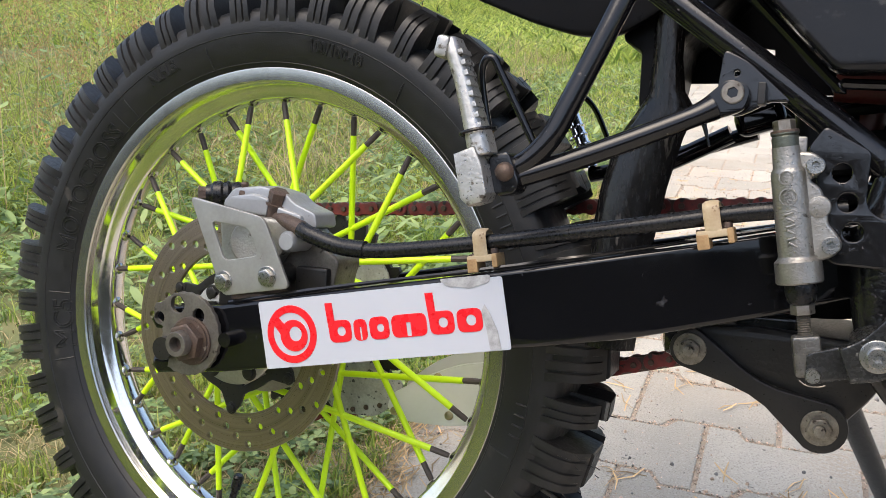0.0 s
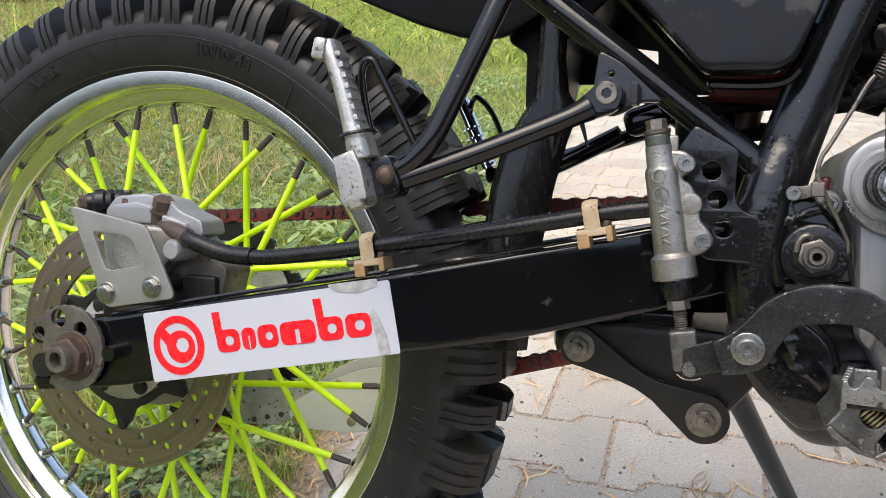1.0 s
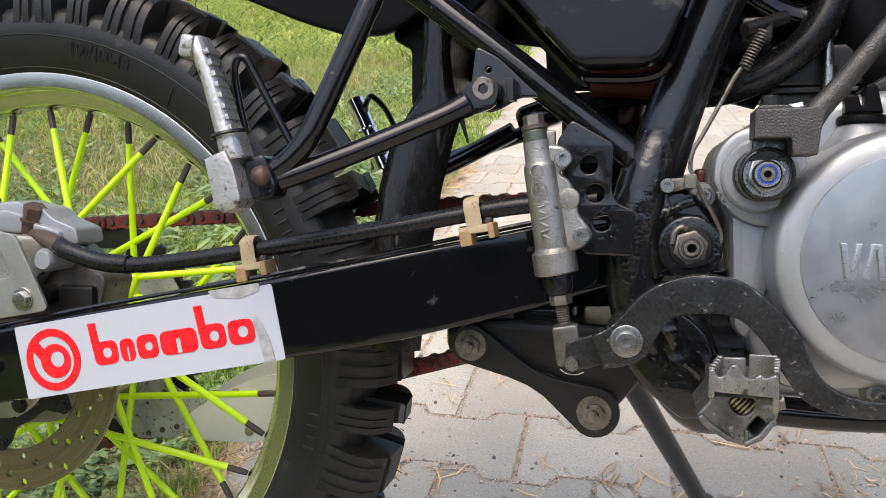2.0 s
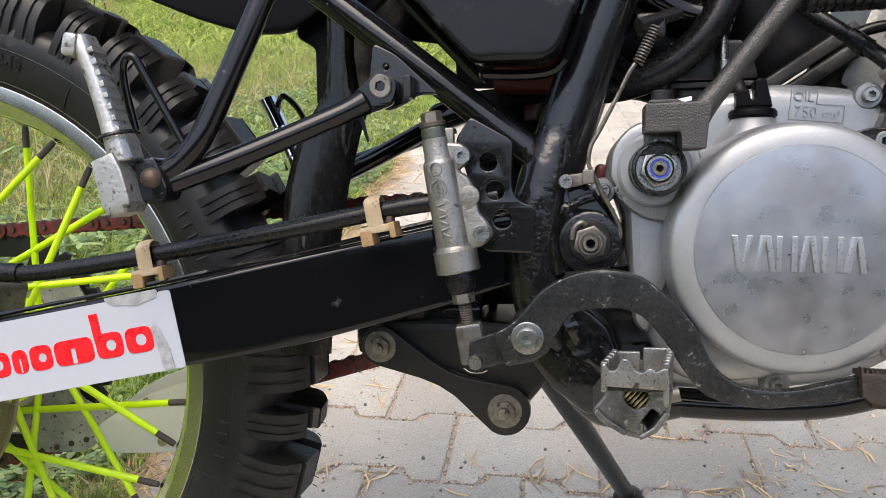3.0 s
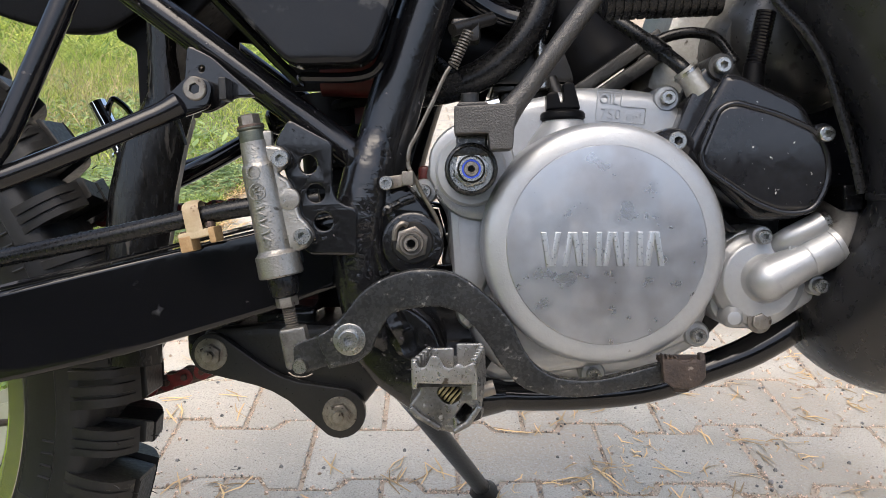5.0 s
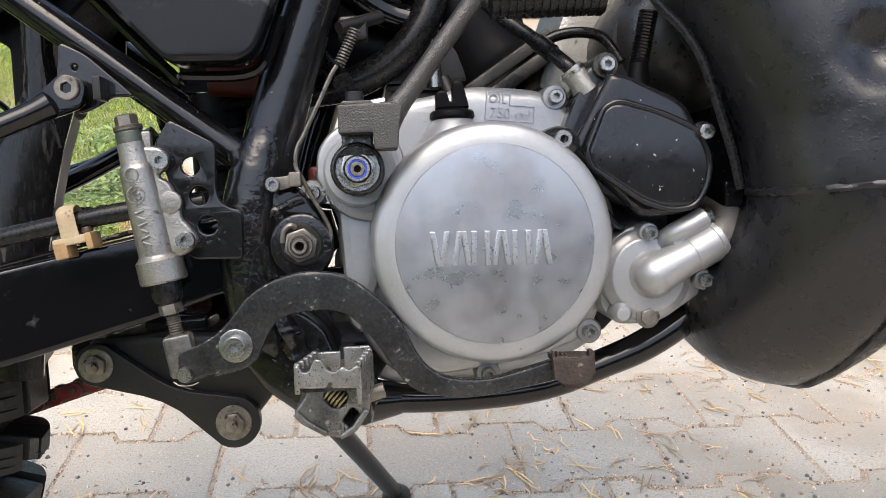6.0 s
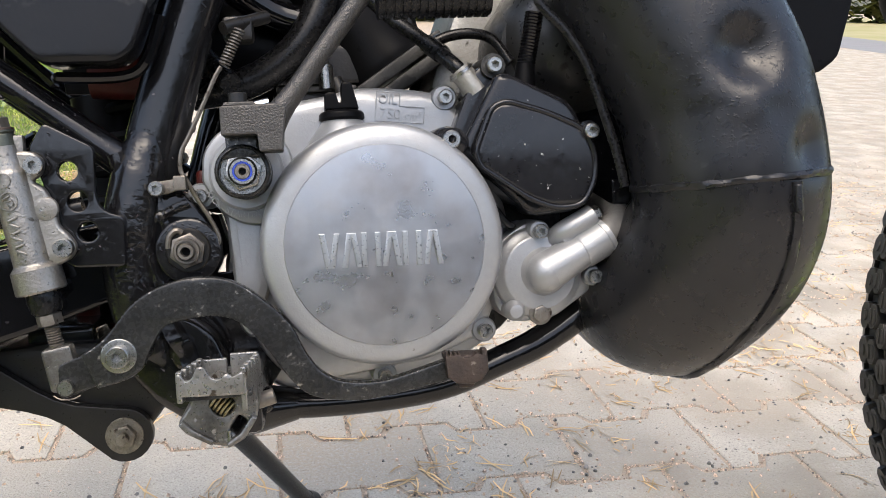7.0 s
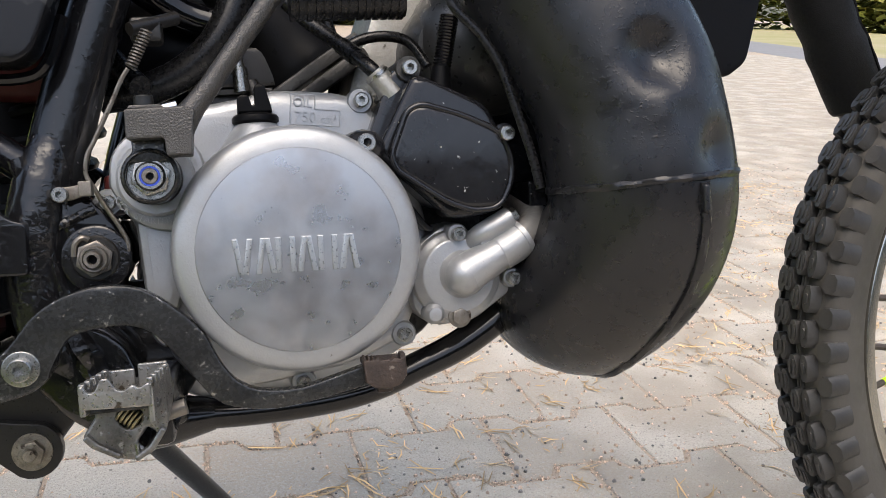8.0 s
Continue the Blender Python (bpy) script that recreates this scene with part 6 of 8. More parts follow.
    # raised oil note in its frame
    slope = pose(0.6745, -0.1308, 0.1872, 0, 6, 0)
    lines = join(moved(lettering("OIL", 0.0086, 0.0004), pose(-0.0080, 0, 0.0040) @ Matrix.Diagonal((0.88, 1, 1, 1))), moved(lettering("750", 0.0088, 0.0004), pose(-0.0060, 0, -0.0048)), moved(lettering("cm\u00b3", 0.0066, 0.0002), pose(0.0082, 0, -0.0052)))
    border = bmesh.new()
    loop = [(-0.0150, 0.0085), (-0.0005, 0.0085), (-0.0005, 0.0003), (0.0150, 0.0003), (0.0150, -0.0093), (-0.0150, -0.0093)]
    for a, b in zip(loop, loop[1:] + loop[:1]):
        tube([(a[0], 0, a[1]), (b[0], 0, b[1])], 0.0003, 5, 1, bm=border)
    part("lettering", join(lines, border), CAST, cover, "raised oil note in a border", slope)
    wing = rounded([(-0.0092, 0.0), (-0.0088, 0.0085), (-0.0062, 0.0100), (-0.0028, 0.0094), (-0.0014, 0.0040), (0.0000, 0.0040), (0.0004, 0.0140), (0.0026, 0.0152), (0.0060, 0.0142), (0.0092, 0.0)], 0.0010)
    filler = part("oil_filler_cap", lathe([(0.0, 0.0022), (0.0085, 0.0020), (0.0112, 0.0012), (0.0122, -0.0002), (0.0122, -0.0024), (0.0108, -0.0036), (0, -0.0036)], 40), PLASTIC_BLACK, bike, "black plastic oil filler cap with a raised grip", pose(0.6385, -0.1310, 0.1838, 90, 0, 0) @ pose(0, 0, 0, -2, 0, 0) @ Matrix.Scale(1.12, 4))
    part("cap_wing", plate(wing, -0.0058, 0.0058, bevel=0.0012), PLASTIC_BLACK, filler, m=pose(0, 0.002, 0, -90, 0, 0))
    part("filler_neck", lathe([(0.0106, -0.0035), (0.0120, -0.0055), (0.0190, -0.0150), (0.0235, -0.030), (0, -0.030)], 36), CAST, filler)


def kick_starter():
    lever = part("kick_lever", tube([(0.5975, -0.1880, 0.1730), (0.6005, -0.1880, 0.1785), (0.6065, -0.1880, 0.1862), (0.6130, -0.1880, 0.1938), (0.6225, -0.1880, 0.2062), (0.6330, -0.1880, 0.2198), (0.6440, -0.1880, 0.2337), (0.6690, -0.1880, 0.2670), (0.688, -0.188, 0.290)], [0.0075, 0.0072, 0.0060, 0.0055, 0.0053, 0.0053, 0.0054, 0.0057, 0.006], 22, 5), KICK_IRON, bike, "rough grey forged kick-start lever")
    part("lever_clamp", plate(rounded([(0.5725, 0.1695), (0.5727, 0.1845), (0.6010, 0.1850), (0.6065, 0.1830), (0.6045, 0.1720), (0.6035, 0.1605), (0.5912, 0.1605), (0.5906, 0.1695)], 0.0012, 2), -0.2000, -0.1760, bevel=0.0009), KICK_IRON, lever)
    part("clamp_bolt", join(lathe([(0.0056, -0.0005), (0.0056, -0.0018), (0, -0.0018)], 24), lathe([(0.0049, -0.0018), (0.0049, -0.0060), (0.0044, -0.0066), (0, -0.0066)], 24)), DARK_STEEL, lever, "round pinch bolt", pose(0.5815, -0.1880, 0.1855, -90, 0, 0))
    part("clamp_rim", plate(rounded([(0.5740, 0.1845), (0.5752, 0.1864), (0.5895, 0.1864), (0.5930, 0.1845)], 0.0006), -0.1990, -0.1770, bevel=0.0005), KICK_IRON, lever)
    part("spring_washer", tube([(0.5905, -0.1860, 0.1852), (0.5975, -0.1860, 0.1866)], 0.0030, 16, 1), CHROME, lever, "shiny washer edge")
    neck = [(0.5733, 0.1712), (0.5905, 0.1712), (0.5902, 0.1645), (0.5935, 0.1585), (0.5690, 0.1585), (0.5735, 0.1645)]
    ring = lathe([(0.0122, -0.1860), (0.0130, -0.1868), (0.0142, -0.1862), (0.0147, -0.1845), (0.0147, -0.1700), (0.0122, -0.1700)], 40, ring=True)
    part("kick_knuckle", join(plate(neck, -0.1855, -0.1720, bevel=0.0012), moved(ring, pose(0.5812, 0, 0.1512))), PEDAL_STEEL, lever, "dark worn lever knuckle", angle=50)
    part("kick_collar", lathe([(0.0142, -0.1660), (0.0142, -0.1715), (0.0132, -0.1730), (0.0105, -0.1735), (0, -0.1735)], 36), DARK_STEEL, lever, m=pose(0.5812, 0, 0.1512))
    part("kick_nut", join(moved(hexagon(0.0104, -0.1850, -0.1735, 0.0009), pose(0, 0, 0, 0, 15, 0)), lathe([(0.0120, -0.1735), (0.0120, -0.1800), (0, -0.1800)], 36), lathe([(0.0053, -0.1882), (0.0066, -0.1882), (0.0076, -0.1868), (0.0078, -0.1845), (0.0053, -0.1845)], 32, ring=True)), ZINC, lever, "zinc lock nut with a blue nylon ring", pose(0.5812, 0, 0.1512))
    part("nut_ring", lathe([(0.0042, -0.1880), (0.0054, -0.1880), (0.0054, -0.183), (0.0042, -0.183)], 32, ring=True), BLUE, lever, "blue nylon ring", pose(0.5812, 0, 0.1512))
    part("kick_shaft", lathe([(0.0015, -0.1850), (0.0020, -0.1886), (0.0039, -0.1886), (0.0042, -0.1880), (0.0042, -0.165), (0.0015, -0.165)], 24, ring=True), DIRTY_ZINC, lever, m=pose(0.5812, 0, 0.1512))
    # darkness down the open shaft end, drawn as a black filler
    part("shaft_bore", lathe([(0, -0.1860), (0.0018, -0.1860), (0.0018, -0.17)], 16), PLASTIC_BLACK, lever, m=pose(0.5812, 0, 0.1512))
    rows = []
    for k in range(14):
        y = -0.034 + 0.0048 * k
        rows += [(0.0112, y), (0.0112, y + 0.0030), (0.0100, y + 0.0032), (0.0100, y + 0.0046)]
    part("folding_pedal_rubber", lathe([(0, -0.0345)] + rows + [(0, 0.0345)], 24), HOSE_RUBBER, lever, "ribbed rubber kick pedal", along((0.696, -0.150, 0.2470), (0.730, -0.150, 0.2472)))


def valve_cover_and_pump():
    shell = [(0.7290, 0.2020), (0.7360, 0.2020), (0.7740, 0.1840), (0.7850, 0.1620), (0.7870, 0.1500), (0.7800, 0.1230), (0.7720, 0.1170), (0.7480, 0.1160), (0.7400, 0.1220), (0.7080, 0.1540), (0.7060, 0.1610)]
    c = part("valve_cover", plate(rounded(shell, 0.007), -0.1580, -0.1150, bevel=0.004), VALVE_BLACK, bike, "scratched black power-valve cover", angle=60)
    field = rounded([(0.7235, 0.1815), (0.7325, 0.1848), (0.7560, 0.1775), (0.7790, 0.1668), (0.7855, 0.1510), (0.7845, 0.1360), (0.7765, 0.1215), (0.7600, 0.1205), (0.7440, 0.1270), (0.7150, 0.1475), (0.7125, 0.1560)], 0.007, 6)
    part("cover_field", plate(field, -0.1655, -0.1560, bevel=0.0036), VALVE_BLACK, c, angle=60)
    part("field_rim", tube([(p.x, -0.1640, p.y) for p in field + field[:1]], 0.0019, 8, 1), VALVE_BLACK, c, angle=60)
    part("cover_flange", plate(rounded([(0.7190, 0.2060), (0.7290, 0.2120), (0.7360, 0.2040), (0.7080, 0.1540), (0.7360, 0.1140), (0.7420, 0.1100), (0.7350, 0.1080), (0.7000, 0.1510), (0.7010, 0.1640)], 0.004), -0.1440, -0.1100, bevel=0.003), VALVE_BLACK, c)
    part("cover_ear", lathe([(0.0078, -0.11), (0.0074, -0.1480), (0, -0.1480)], 20), DARK_CAST, c, m=pose(0.7296, 0, 0.2075))
    bolt(c, 0.7296, -0.1480, 0.2075, CAP_BOLT, 5, scale=1.05)
    part("cover_ear", lathe([(0.0066, -0.125), (0.0064, -0.1640), (0, -0.1640)], 20), VALVE_BLACK, c, m=pose(0.7822, 0, 0.1650))
    bolt(c, 0.7822, -0.1645, 0.1650, CAP_BOLT, 30)
    part("cable_boot", tube([(0.7496, -0.1420, 0.1933), (0.7516, -0.1410, 0.2083)], [0.0072, 0.0060], 16, 1), PLASTIC_BLACK, c)
    rows = []
    for k in range(17):
        rows += [(0.0052, 0.0020 * k), (0.0060, 0.0020 * k + 0.0010)]
    part("cable_bellows", lathe([(0, 0)] + rows + [(0, 0.035)], 16), TUBE_BLACK, c, "ribbed rubber cable bellows", along((0.7516, -0.1410, 0.2073), (0.7615, -0.1380, 0.2471)))
    # water pump: round base, raised scroll, outlet elbow with a lip, bleed boss above it
    p = part("water_pump", moved(lathe([(0.0285, -0.115), (0.0282, -0.1440), (0.0270, -0.1462), (0.0245, -0.1468), (0.0232, -0.1490), (0.0215, -0.1500), (0.0, -0.1502)], 64), pose(0.7520, 0, 0.0810)), CAST, bike, "silver cast water pump with its outlet elbow", angle=50)
    ball = [(0.0, -0.0128)] + [(0.0128 * math.sin(a), -0.0128 * math.cos(a)) for a in np.linspace(0.15, 1.57, 10)] + [(0.0150, 0.0030), (0.0185, 0.0052)]
    part("pump_scroll", lathe(ball, 48), CAST, p, m=pose(0.7545, -0.1530, 0.0818), angle=60)
    part("pump_outlet", tube([(0.7545, -0.1530, 0.0818), (0.7640, -0.1540, 0.0866), (0.7750, -0.1550, 0.0920), (0.7768, -0.1550, 0.0929), (0.7778, -0.1550, 0.0934), (0.7850, -0.1550, 0.0972), (0.7915, -0.1550, 0.1008)], [0.0127, 0.0118, 0.0106, 0.0106, 0.0114, 0.0116, 0.0116], 32, 3), CAST, p, angle=50)
    part("outlet_lip", tube([(0.7905, -0.1551, 0.1003), (0.7932, -0.1549, 0.1018)], 0.0122, 26, 1), CAST, p)
    part("bleed_boss", tube([(0.7620, -0.1440, 0.1000), (0.7670, -0.1520, 0.1050), (0.7770, -0.1550, 0.1105), (0.7850, -0.1550, 0.1145)], [0.0062, 0.0070, 0.0070, 0.0070], 20, 3), CAST, p, angle=60)
    part("pump_web", plate(rounded([(0.7640, 0.0900), (0.7650, 0.1050), (0.7840, 0.1140), (0.7900, 0.1040)], 0.002), -0.1580, -0.1480, bevel=0.002), CAST, p)
    part("bleed_screw", hexagon(0.0050, -0.0050, 0.0), ZINC, p, m=along((0.7850, -0.1550, 0.1145), (0.7710, -0.1550, 0.1075)))
    part("case_skirt", plate(rounded([(0.7230, 0.0960), (0.7440, 0.1120), (0.7600, 0.1120), (0.7760, 0.0900), (0.7940, 0.0800), (0.7900, 0.0680), (0.7620, 0.0500), (0.7360, 0.0500), (0.7240, 0.0600)], 0.008), -0.1400, -0.10, bevel=0.004), CAST, p)
    for x, y, z in ((0.7525, -0.1500, 0.1068), (0.7870, -0.1470, 0.0765), (0.7510, -0.1480, 0.0560), (0.7350, -0.1480, 0.0590)):
        part("pump_ear", lathe([(0.0066, -0.12), (0.0064, y + 0.001), (0.0056, y), (0, y)], 22), CAST, p, m=pose(x, 0, z))
        if x != 0.7350:
            bolt(p, x, y, z, CAP_BOLT if z > 0.065 else HEX_SMALL, 8, scale=0.95 if z > 0.065 else 0.92)
    part("dowel_nub", lathe([(0.0066, -0.147), (0.0062, -0.1500), (0.0040, -0.1528), (0, -0.1535)], 24), CAST, p, m=pose(0.7350, 0, 0.0590))
    part("coolant_hose", tube([(0.7880, -0.1552, 0.0990), (0.7960, -0.1540, 0.1050), (0.8030, -0.1470, 0.1110), (0.806, -0.132, 0.118), (0.806, -0.10, 0.125)], 0.0086, 18, 5), PAINTED_HOSE, p, "grey painted coolant hose")


def engine_top():
    cylinder = part("cylinder", moved(block(-0.030, 0.044, -0.062, 0.062, -0.020, 0.075, 0.008), pose(0.738, 0.0, 0.212, 0, 22, 0)), ROUGH_CAST, bike, "grey cast engine cylinder")
    part("inlet_flange", moved(block(-0.0045, 0.0045, -0.075, 0.050, -0.034, 0.036, 0.002), pose(0.683, 0, 0.221, 0, 57, 0)), DARK_CAST, cylinder)
    part("inlet_clamp", moved(block(0.006, 0.016, -0.078, -0.060, -0.028, 0.034, 0.003), pose(0.683, 0, 0.221, 0, 57, 0)), DARK_CAST, cylinder)
    part("case_bolt", hexagon(0.0055, -0.006, 0.006), DIRTY_ZINC, cylinder, m=pose(0.684, -0.078, 0.198, 0, 20, 0))
    part("crankcase", plate(rounded([(0.560, 0.15), (0.575, 0.180), (0.66, 0.190), (0.70, 0.198), (0.74, 0.200), (0.79, 0.15), (0.785, 0.09), (0.735, 0.030), (0.60, 0.03)], 0.02), -0.090, 0.115, bevel=0.006), DARK_CAST, cylinder)
    part("cylinder_head", join(moved(block(-0.045, 0.045, -0.060, 0.060, 0.075, 0.115, 0.012), pose(0.720, 0.0, 0.215, 0, 22, 0)), moved(lathe([(0, -0.115), (0.034, -0.112), (0.042, -0.10), (0.044, -0.06)], 36), pose(0.783, 0.02, 0.225))), HEAD_GREY, cylinder)
    spigot = part("hose_spigot", tube([(0.7105, -0.138, 0.2075), (0.7165, -0.138, 0.1995), (0.7200, -0.137, 0.1945)], [0.0072, 0.0074, 0.0086], 22, 3), ROUGH_CAST, cylinder, "grey cast hose spigot")
    part("spigot_ring", tube([(0.7115, -0.138, 0.2062), (0.7127, -0.138, 0.2046)], 0.0082, 22, 1), ZINC, spigot)
    part("head_bulge", lathe([(0, -0.112), (0.030, -0.110), (0.044, -0.100), (0.052, -0.080), (0.054, -0.020)], 40), HEAD_GREY, cylinder, m=pose(0.800, 0, 0.232))
    part("engine_mount", plate(rounded([(0.775, 0.070), (0.775, 0.240), (0.880, 0.250), (0.880, 0.120), (0.840, 0.080)], 0.01), -0.085, -0.075), FRAME_BLACK, cylinder)
    # carburettor and rubber inlet
    carb = part("carburettor", join(moved(lathe([(0, -0.034), (0.024, -0.034), (0.025, 0.030), (0, 0.030)], 28), pose(0.628, -0.010, 0.2350, 90, 0, 0)), block(0.598, 0.660, -0.050, 0.045, 0.2120, 0.2400, 0.004), block(0.604, 0.652, -0.042, 0.036, 0.1930, 0.2130, 0.006)), DARK_STEEL, bike, "dark grey carburettor")
    part("float_bowl", join(block(0.600, 0.655, -0.048, 0.040, 0.2080, 0.2120, 0.001), moved(lathe([(0.0045, -0.056), (0.0045, -0.040)], 12), pose(0.648, 0, 0.200))), DARK_CAST, carb)
    part("carb_drain", tube([(0.640, -0.055, 0.215), (0.646, -0.058, 0.2000), (0.652, -0.058, 0.196)], 0.0048, 14, 3), DARK_STEEL, carb)
    part("throttle_cable", tube([(0.6335, -0.060, 0.238), (0.6345, -0.060, 0.265), (0.63, -0.05, 0.31)], 0.0030, 10, 3), HOSE_RUBBER, carb)
    part("cable_ferrule", tube([(0.6338, -0.060, 0.2080), (0.6335, -0.060, 0.2240), (0.6330, -0.060, 0.2245), (0.6325, -0.060, 0.2440)], [0.0052, 0.0052, 0.0036, 0.0032], 14, 1), ZINC, carb)
    part("inlet_rubber", tube([(0.636, -0.020, 0.290), (0.652, -0.024, 0.266), (0.668, -0.026, 0.242), (0.676, -0.026, 0.230), (0.681, -0.026, 0.223)], [0.031, 0.031, 0.031, 0.034, 0.034], 36, 3), PLASTIC_BLACK, carb, "black rubber inlet boot")
    part("air_hose", tube([(0.545, -0.062, 0.2075), (0.575, -0.064, 0.2115), (0.602, -0.066, 0.2240), (0.622, -0.068, 0.2430), (0.634, -0.066, 0.2680), (0.638, -0.06, 0.30)], 0.0108, 18, 6), HOSE_RUBBER, carb, "thick black rubber hose")
    part("air_duct", tube([(0.530, 0.0, 0.245), (0.575, 0.0, 0.245), (0.605, 0.0, 0.238)], 0.038, 24, 2), PLASTIC_BLACK, carb)
    part("spring_anchor", block(0.572, 0.590, -0.128, -0.110, 0.2300, 0.2450, 0.003), DARK_STEEL, carb)
    part("anchor_pin", tube([(0.573, -0.135, 0.236), (0.598, -0.115, 0.246)], 0.004, 10, 1), DARK_STEEL, carb)
    part("slide_housing", block(0.582, 0.652, -0.034, 0.040, 0.238, 0.330, 0.006), PLASTIC_BLACK, carb)
    part("frame_brace", tube([(0.560, -0.060, 0.290), (0.600, -0.050, 0.262), (0.640, -0.050, 0.250)], 0.011, 14, 4), GLOSS_BLACK, carb)
    part("red_bracket", block(0.5480, 0.5560, -0.110, -0.095, 0.1440, 0.1560, 0.003), RED_PAINT, bike, "red painted bracket behind the frame")
    part("bleed_hose", tube([(0.664, -0.100, 0.2580), (0.676, -0.102, 0.2460), (0.690, -0.114, 0.2320), (0.700, -0.128, 0.2200), (0.7085, -0.137, 0.2100), (0.7125, -0.138, 0.2048)], 0.0046, 14, 5), HOSE_RUBBER, bike, "rubber coolant bleed hose")
    part("hose_cuff", tube([(0.6945, -0.1205, 0.2266), (0.7015, -0.1296, 0.2182)], 0.0056, 14, 1), HOSE_RUBBER, bike)
    part("breather_hose", tube([(0.698, -0.100, 0.2280), (0.712, -0.100, 0.2340), (0.728, -0.100, 0.2355), (0.742, -0.100, 0.2310), (0.752, -0.105, 0.2150)], 0.0036, 12, 5), HOSE_RUBBER, bike)
    part("wiring_loom", tube([(0.70, 0.0, 0.20), (0.708, 0.0, 0.235), (0.700, 0.0, 0.27)], 0.005, 10, 3), HOSE_RUBBER, bike)
    part("plug_cap", tube([(0.545, -0.05, 0.245), (0.560, -0.07, 0.225), (0.572, -0.09, 0.210)], 0.007, 12, 3), HOSE_RUBBER, bike)
    part("tank", block(0.50, 1.05, -0.16, 0.16, 0.46, 0.62, 0.05, 4), PLASTIC_BLACK, bike, "black fuel tank and seat above")


def exhaust():
    spine = weave([(0.790, 0.050, 0.082), (0.815, 0.020, 0.071), (0.833, -0.050, 0.063), (0.843, -0.130, 0.063), (0.857, -0.182, 0.108), (0.852, -0.184, 0.175), (0.836, -0.175, 0.220), (0.815, -0.165, 0.265), (0.793, -0.156, 0.320)], 16)
    n, segs = len(spine), 112
    radii = np.interp(np.linspace(0, 8, n), range(9), [0.026, 0.034, 0.0470, 0.0580, 0.0553, 0.0556, 0.0572, 0.0580, 0.058])
    turns, side = [], Vector((0, -1, 0))
    for k in range(n):
        ahead = (spine[min(k + 1, n - 1)] - spine[max(k - 1, 0)]).normalized()
        side = (side - ahead * side.dot(ahead)).normalized()
        turns.append((side.copy(), ahead.cross(side)))

    def skin(k, t, out=0.0):
        """A place on the chamber's skin: step along it and angle round it."""
        i = min(int(k), n - 2)
        u = k - i
        both = [spine[q] + (turns[q][0] * math.cos(t) + turns[q][1] * math.sin(t)) * (float(radii[q]) + out) for q in (i, i + 1)]
        return both[0].lerp(both[1], u)

    bm = bmesh.new()
    rings = [[bm.verts.new(skin(k, 2 * math.pi * s / segs)) for s in range(segs)] for k in range(n)]
    for a, b in zip(rings, rings[1:]):
        for s in range(segs):
            bm.faces.new((a[s], a[(s + 1) % segs], b[(s + 1) % segs], b[s]))
    bm.faces.new(rings[0])
    bm.faces.new(rings[-1])
    bm.normal_update()
    dents = ((Vector((0.8464, -0.2320, 0.1988)), 0.0165, 0.0125), (Vector((0.8760, -0.2270, 0.1460)), 0.0150, 0.0095), (Vector((0.8600, -0.2400, 0.1650)), 0.009, 0.0020), (Vector((0.8460, -0.2360, 0.1720)), 0.012, -0.0014))
    for v in bm.verts:
        push = sum(depth * math.exp(-((v.co - c).length / size) ** 3) for c, size, depth in dents)
        rough = max(0.0, 1 - (v.co - Vector((0.838, -0.236, 0.188))).length / 0.042)
        v.co -= v.normal * (push + rough * 0.0016 * max(-0.2, noise.noise(v.co * 260)) + 0.0006 * noise.noise(v.co * 34))
    pipe = part("exhaust_chamber", bm, EXHAUST, bike, "dented satin-black exhaust expansion chamber")

    def level(t):
        """The step at which the skin reaches the height of the girth weld, at that angle."""
        return min([n / 4 + q * 0.05 for q in range(10 * n)], key=lambda k: abs(skin(k, t).z - 0.131 - 0.05 * (skin(k, t).x - 0.84)))

    part("weld_ring", tube([skin(level(t), t, -0.0009) for t in np.linspace(0, 2 * math.pi, 90)], 0.0023, 10, 2, wobble=0.55), EXHAUST, pipe)
    # pressed seam that runs down the outer side, with the tab that ends it under the girth weld
    outward = Vector((0.16, -0.75, -0.62))

    def bearing(k):
        """The angle round the chamber that faces outward and down."""
        q = min(int(k), n - 1)
        return math.atan2(turns[q][1].dot(outward), turns[q][0].dot(outward))

    top_step = level(bearing(n // 2))
    seam = [skin(k, bearing(k), -0.0004) for k in np.arange(n * 0.16, top_step, 1.0)]
    part("weld_seam", tube(seam, 0.0034, 10, 2, wobble=0.35), EXHAUST, pipe)
    top_end = seam[-1]
    part("weld_tab", block(-0.0020, 0.0020, -0.0030, 0.0030, -0.0165, -0.001, 0.0016, 3), EXHAUST, pipe, m=Matrix.Translation(top_end + Vector((0, -0.001, 0))))
    part("rubber_strap", tube([(0.7513, -0.1780, 0.2578), (0.7503, -0.1780, 0.2390), (0.7661, -0.1780, 0.2213), (0.7770, -0.1780, 0.2034), (0.7845, -0.1780, 0.1806), (0.7928, -0.1780, 0.1526), (0.7974, -0.1780, 0.1311)], 0.0029, 10, 5, flat=0.6), HOSE_RUBBER, bike, "flat rubber strap")
    part("strap_bracket", block(0.800, 0.812, -0.150, -0.110, 0.120, 0.136, 0.002), FRAME_BLACK, bike)
    shroud = part("radiator_shroud", plate(rounded([(0.930, 0.2560), (0.935, 0.215), (0.972, 0.2000), (0.989, 0.2110), (1.003, 0.2560), (1.03, 0.35), (0.90, 0.40), (0.88, 0.32)], 0.006), -0.104, -0.098, bevel=0.002), PLASTIC_BLACK, bike, "black plastic radiator shroud")
    part("radiator", block(0.90, 0.96, -0.095, 0.095, 0.20, 0.42, 0.01), PLASTIC_BLACK, shroud)


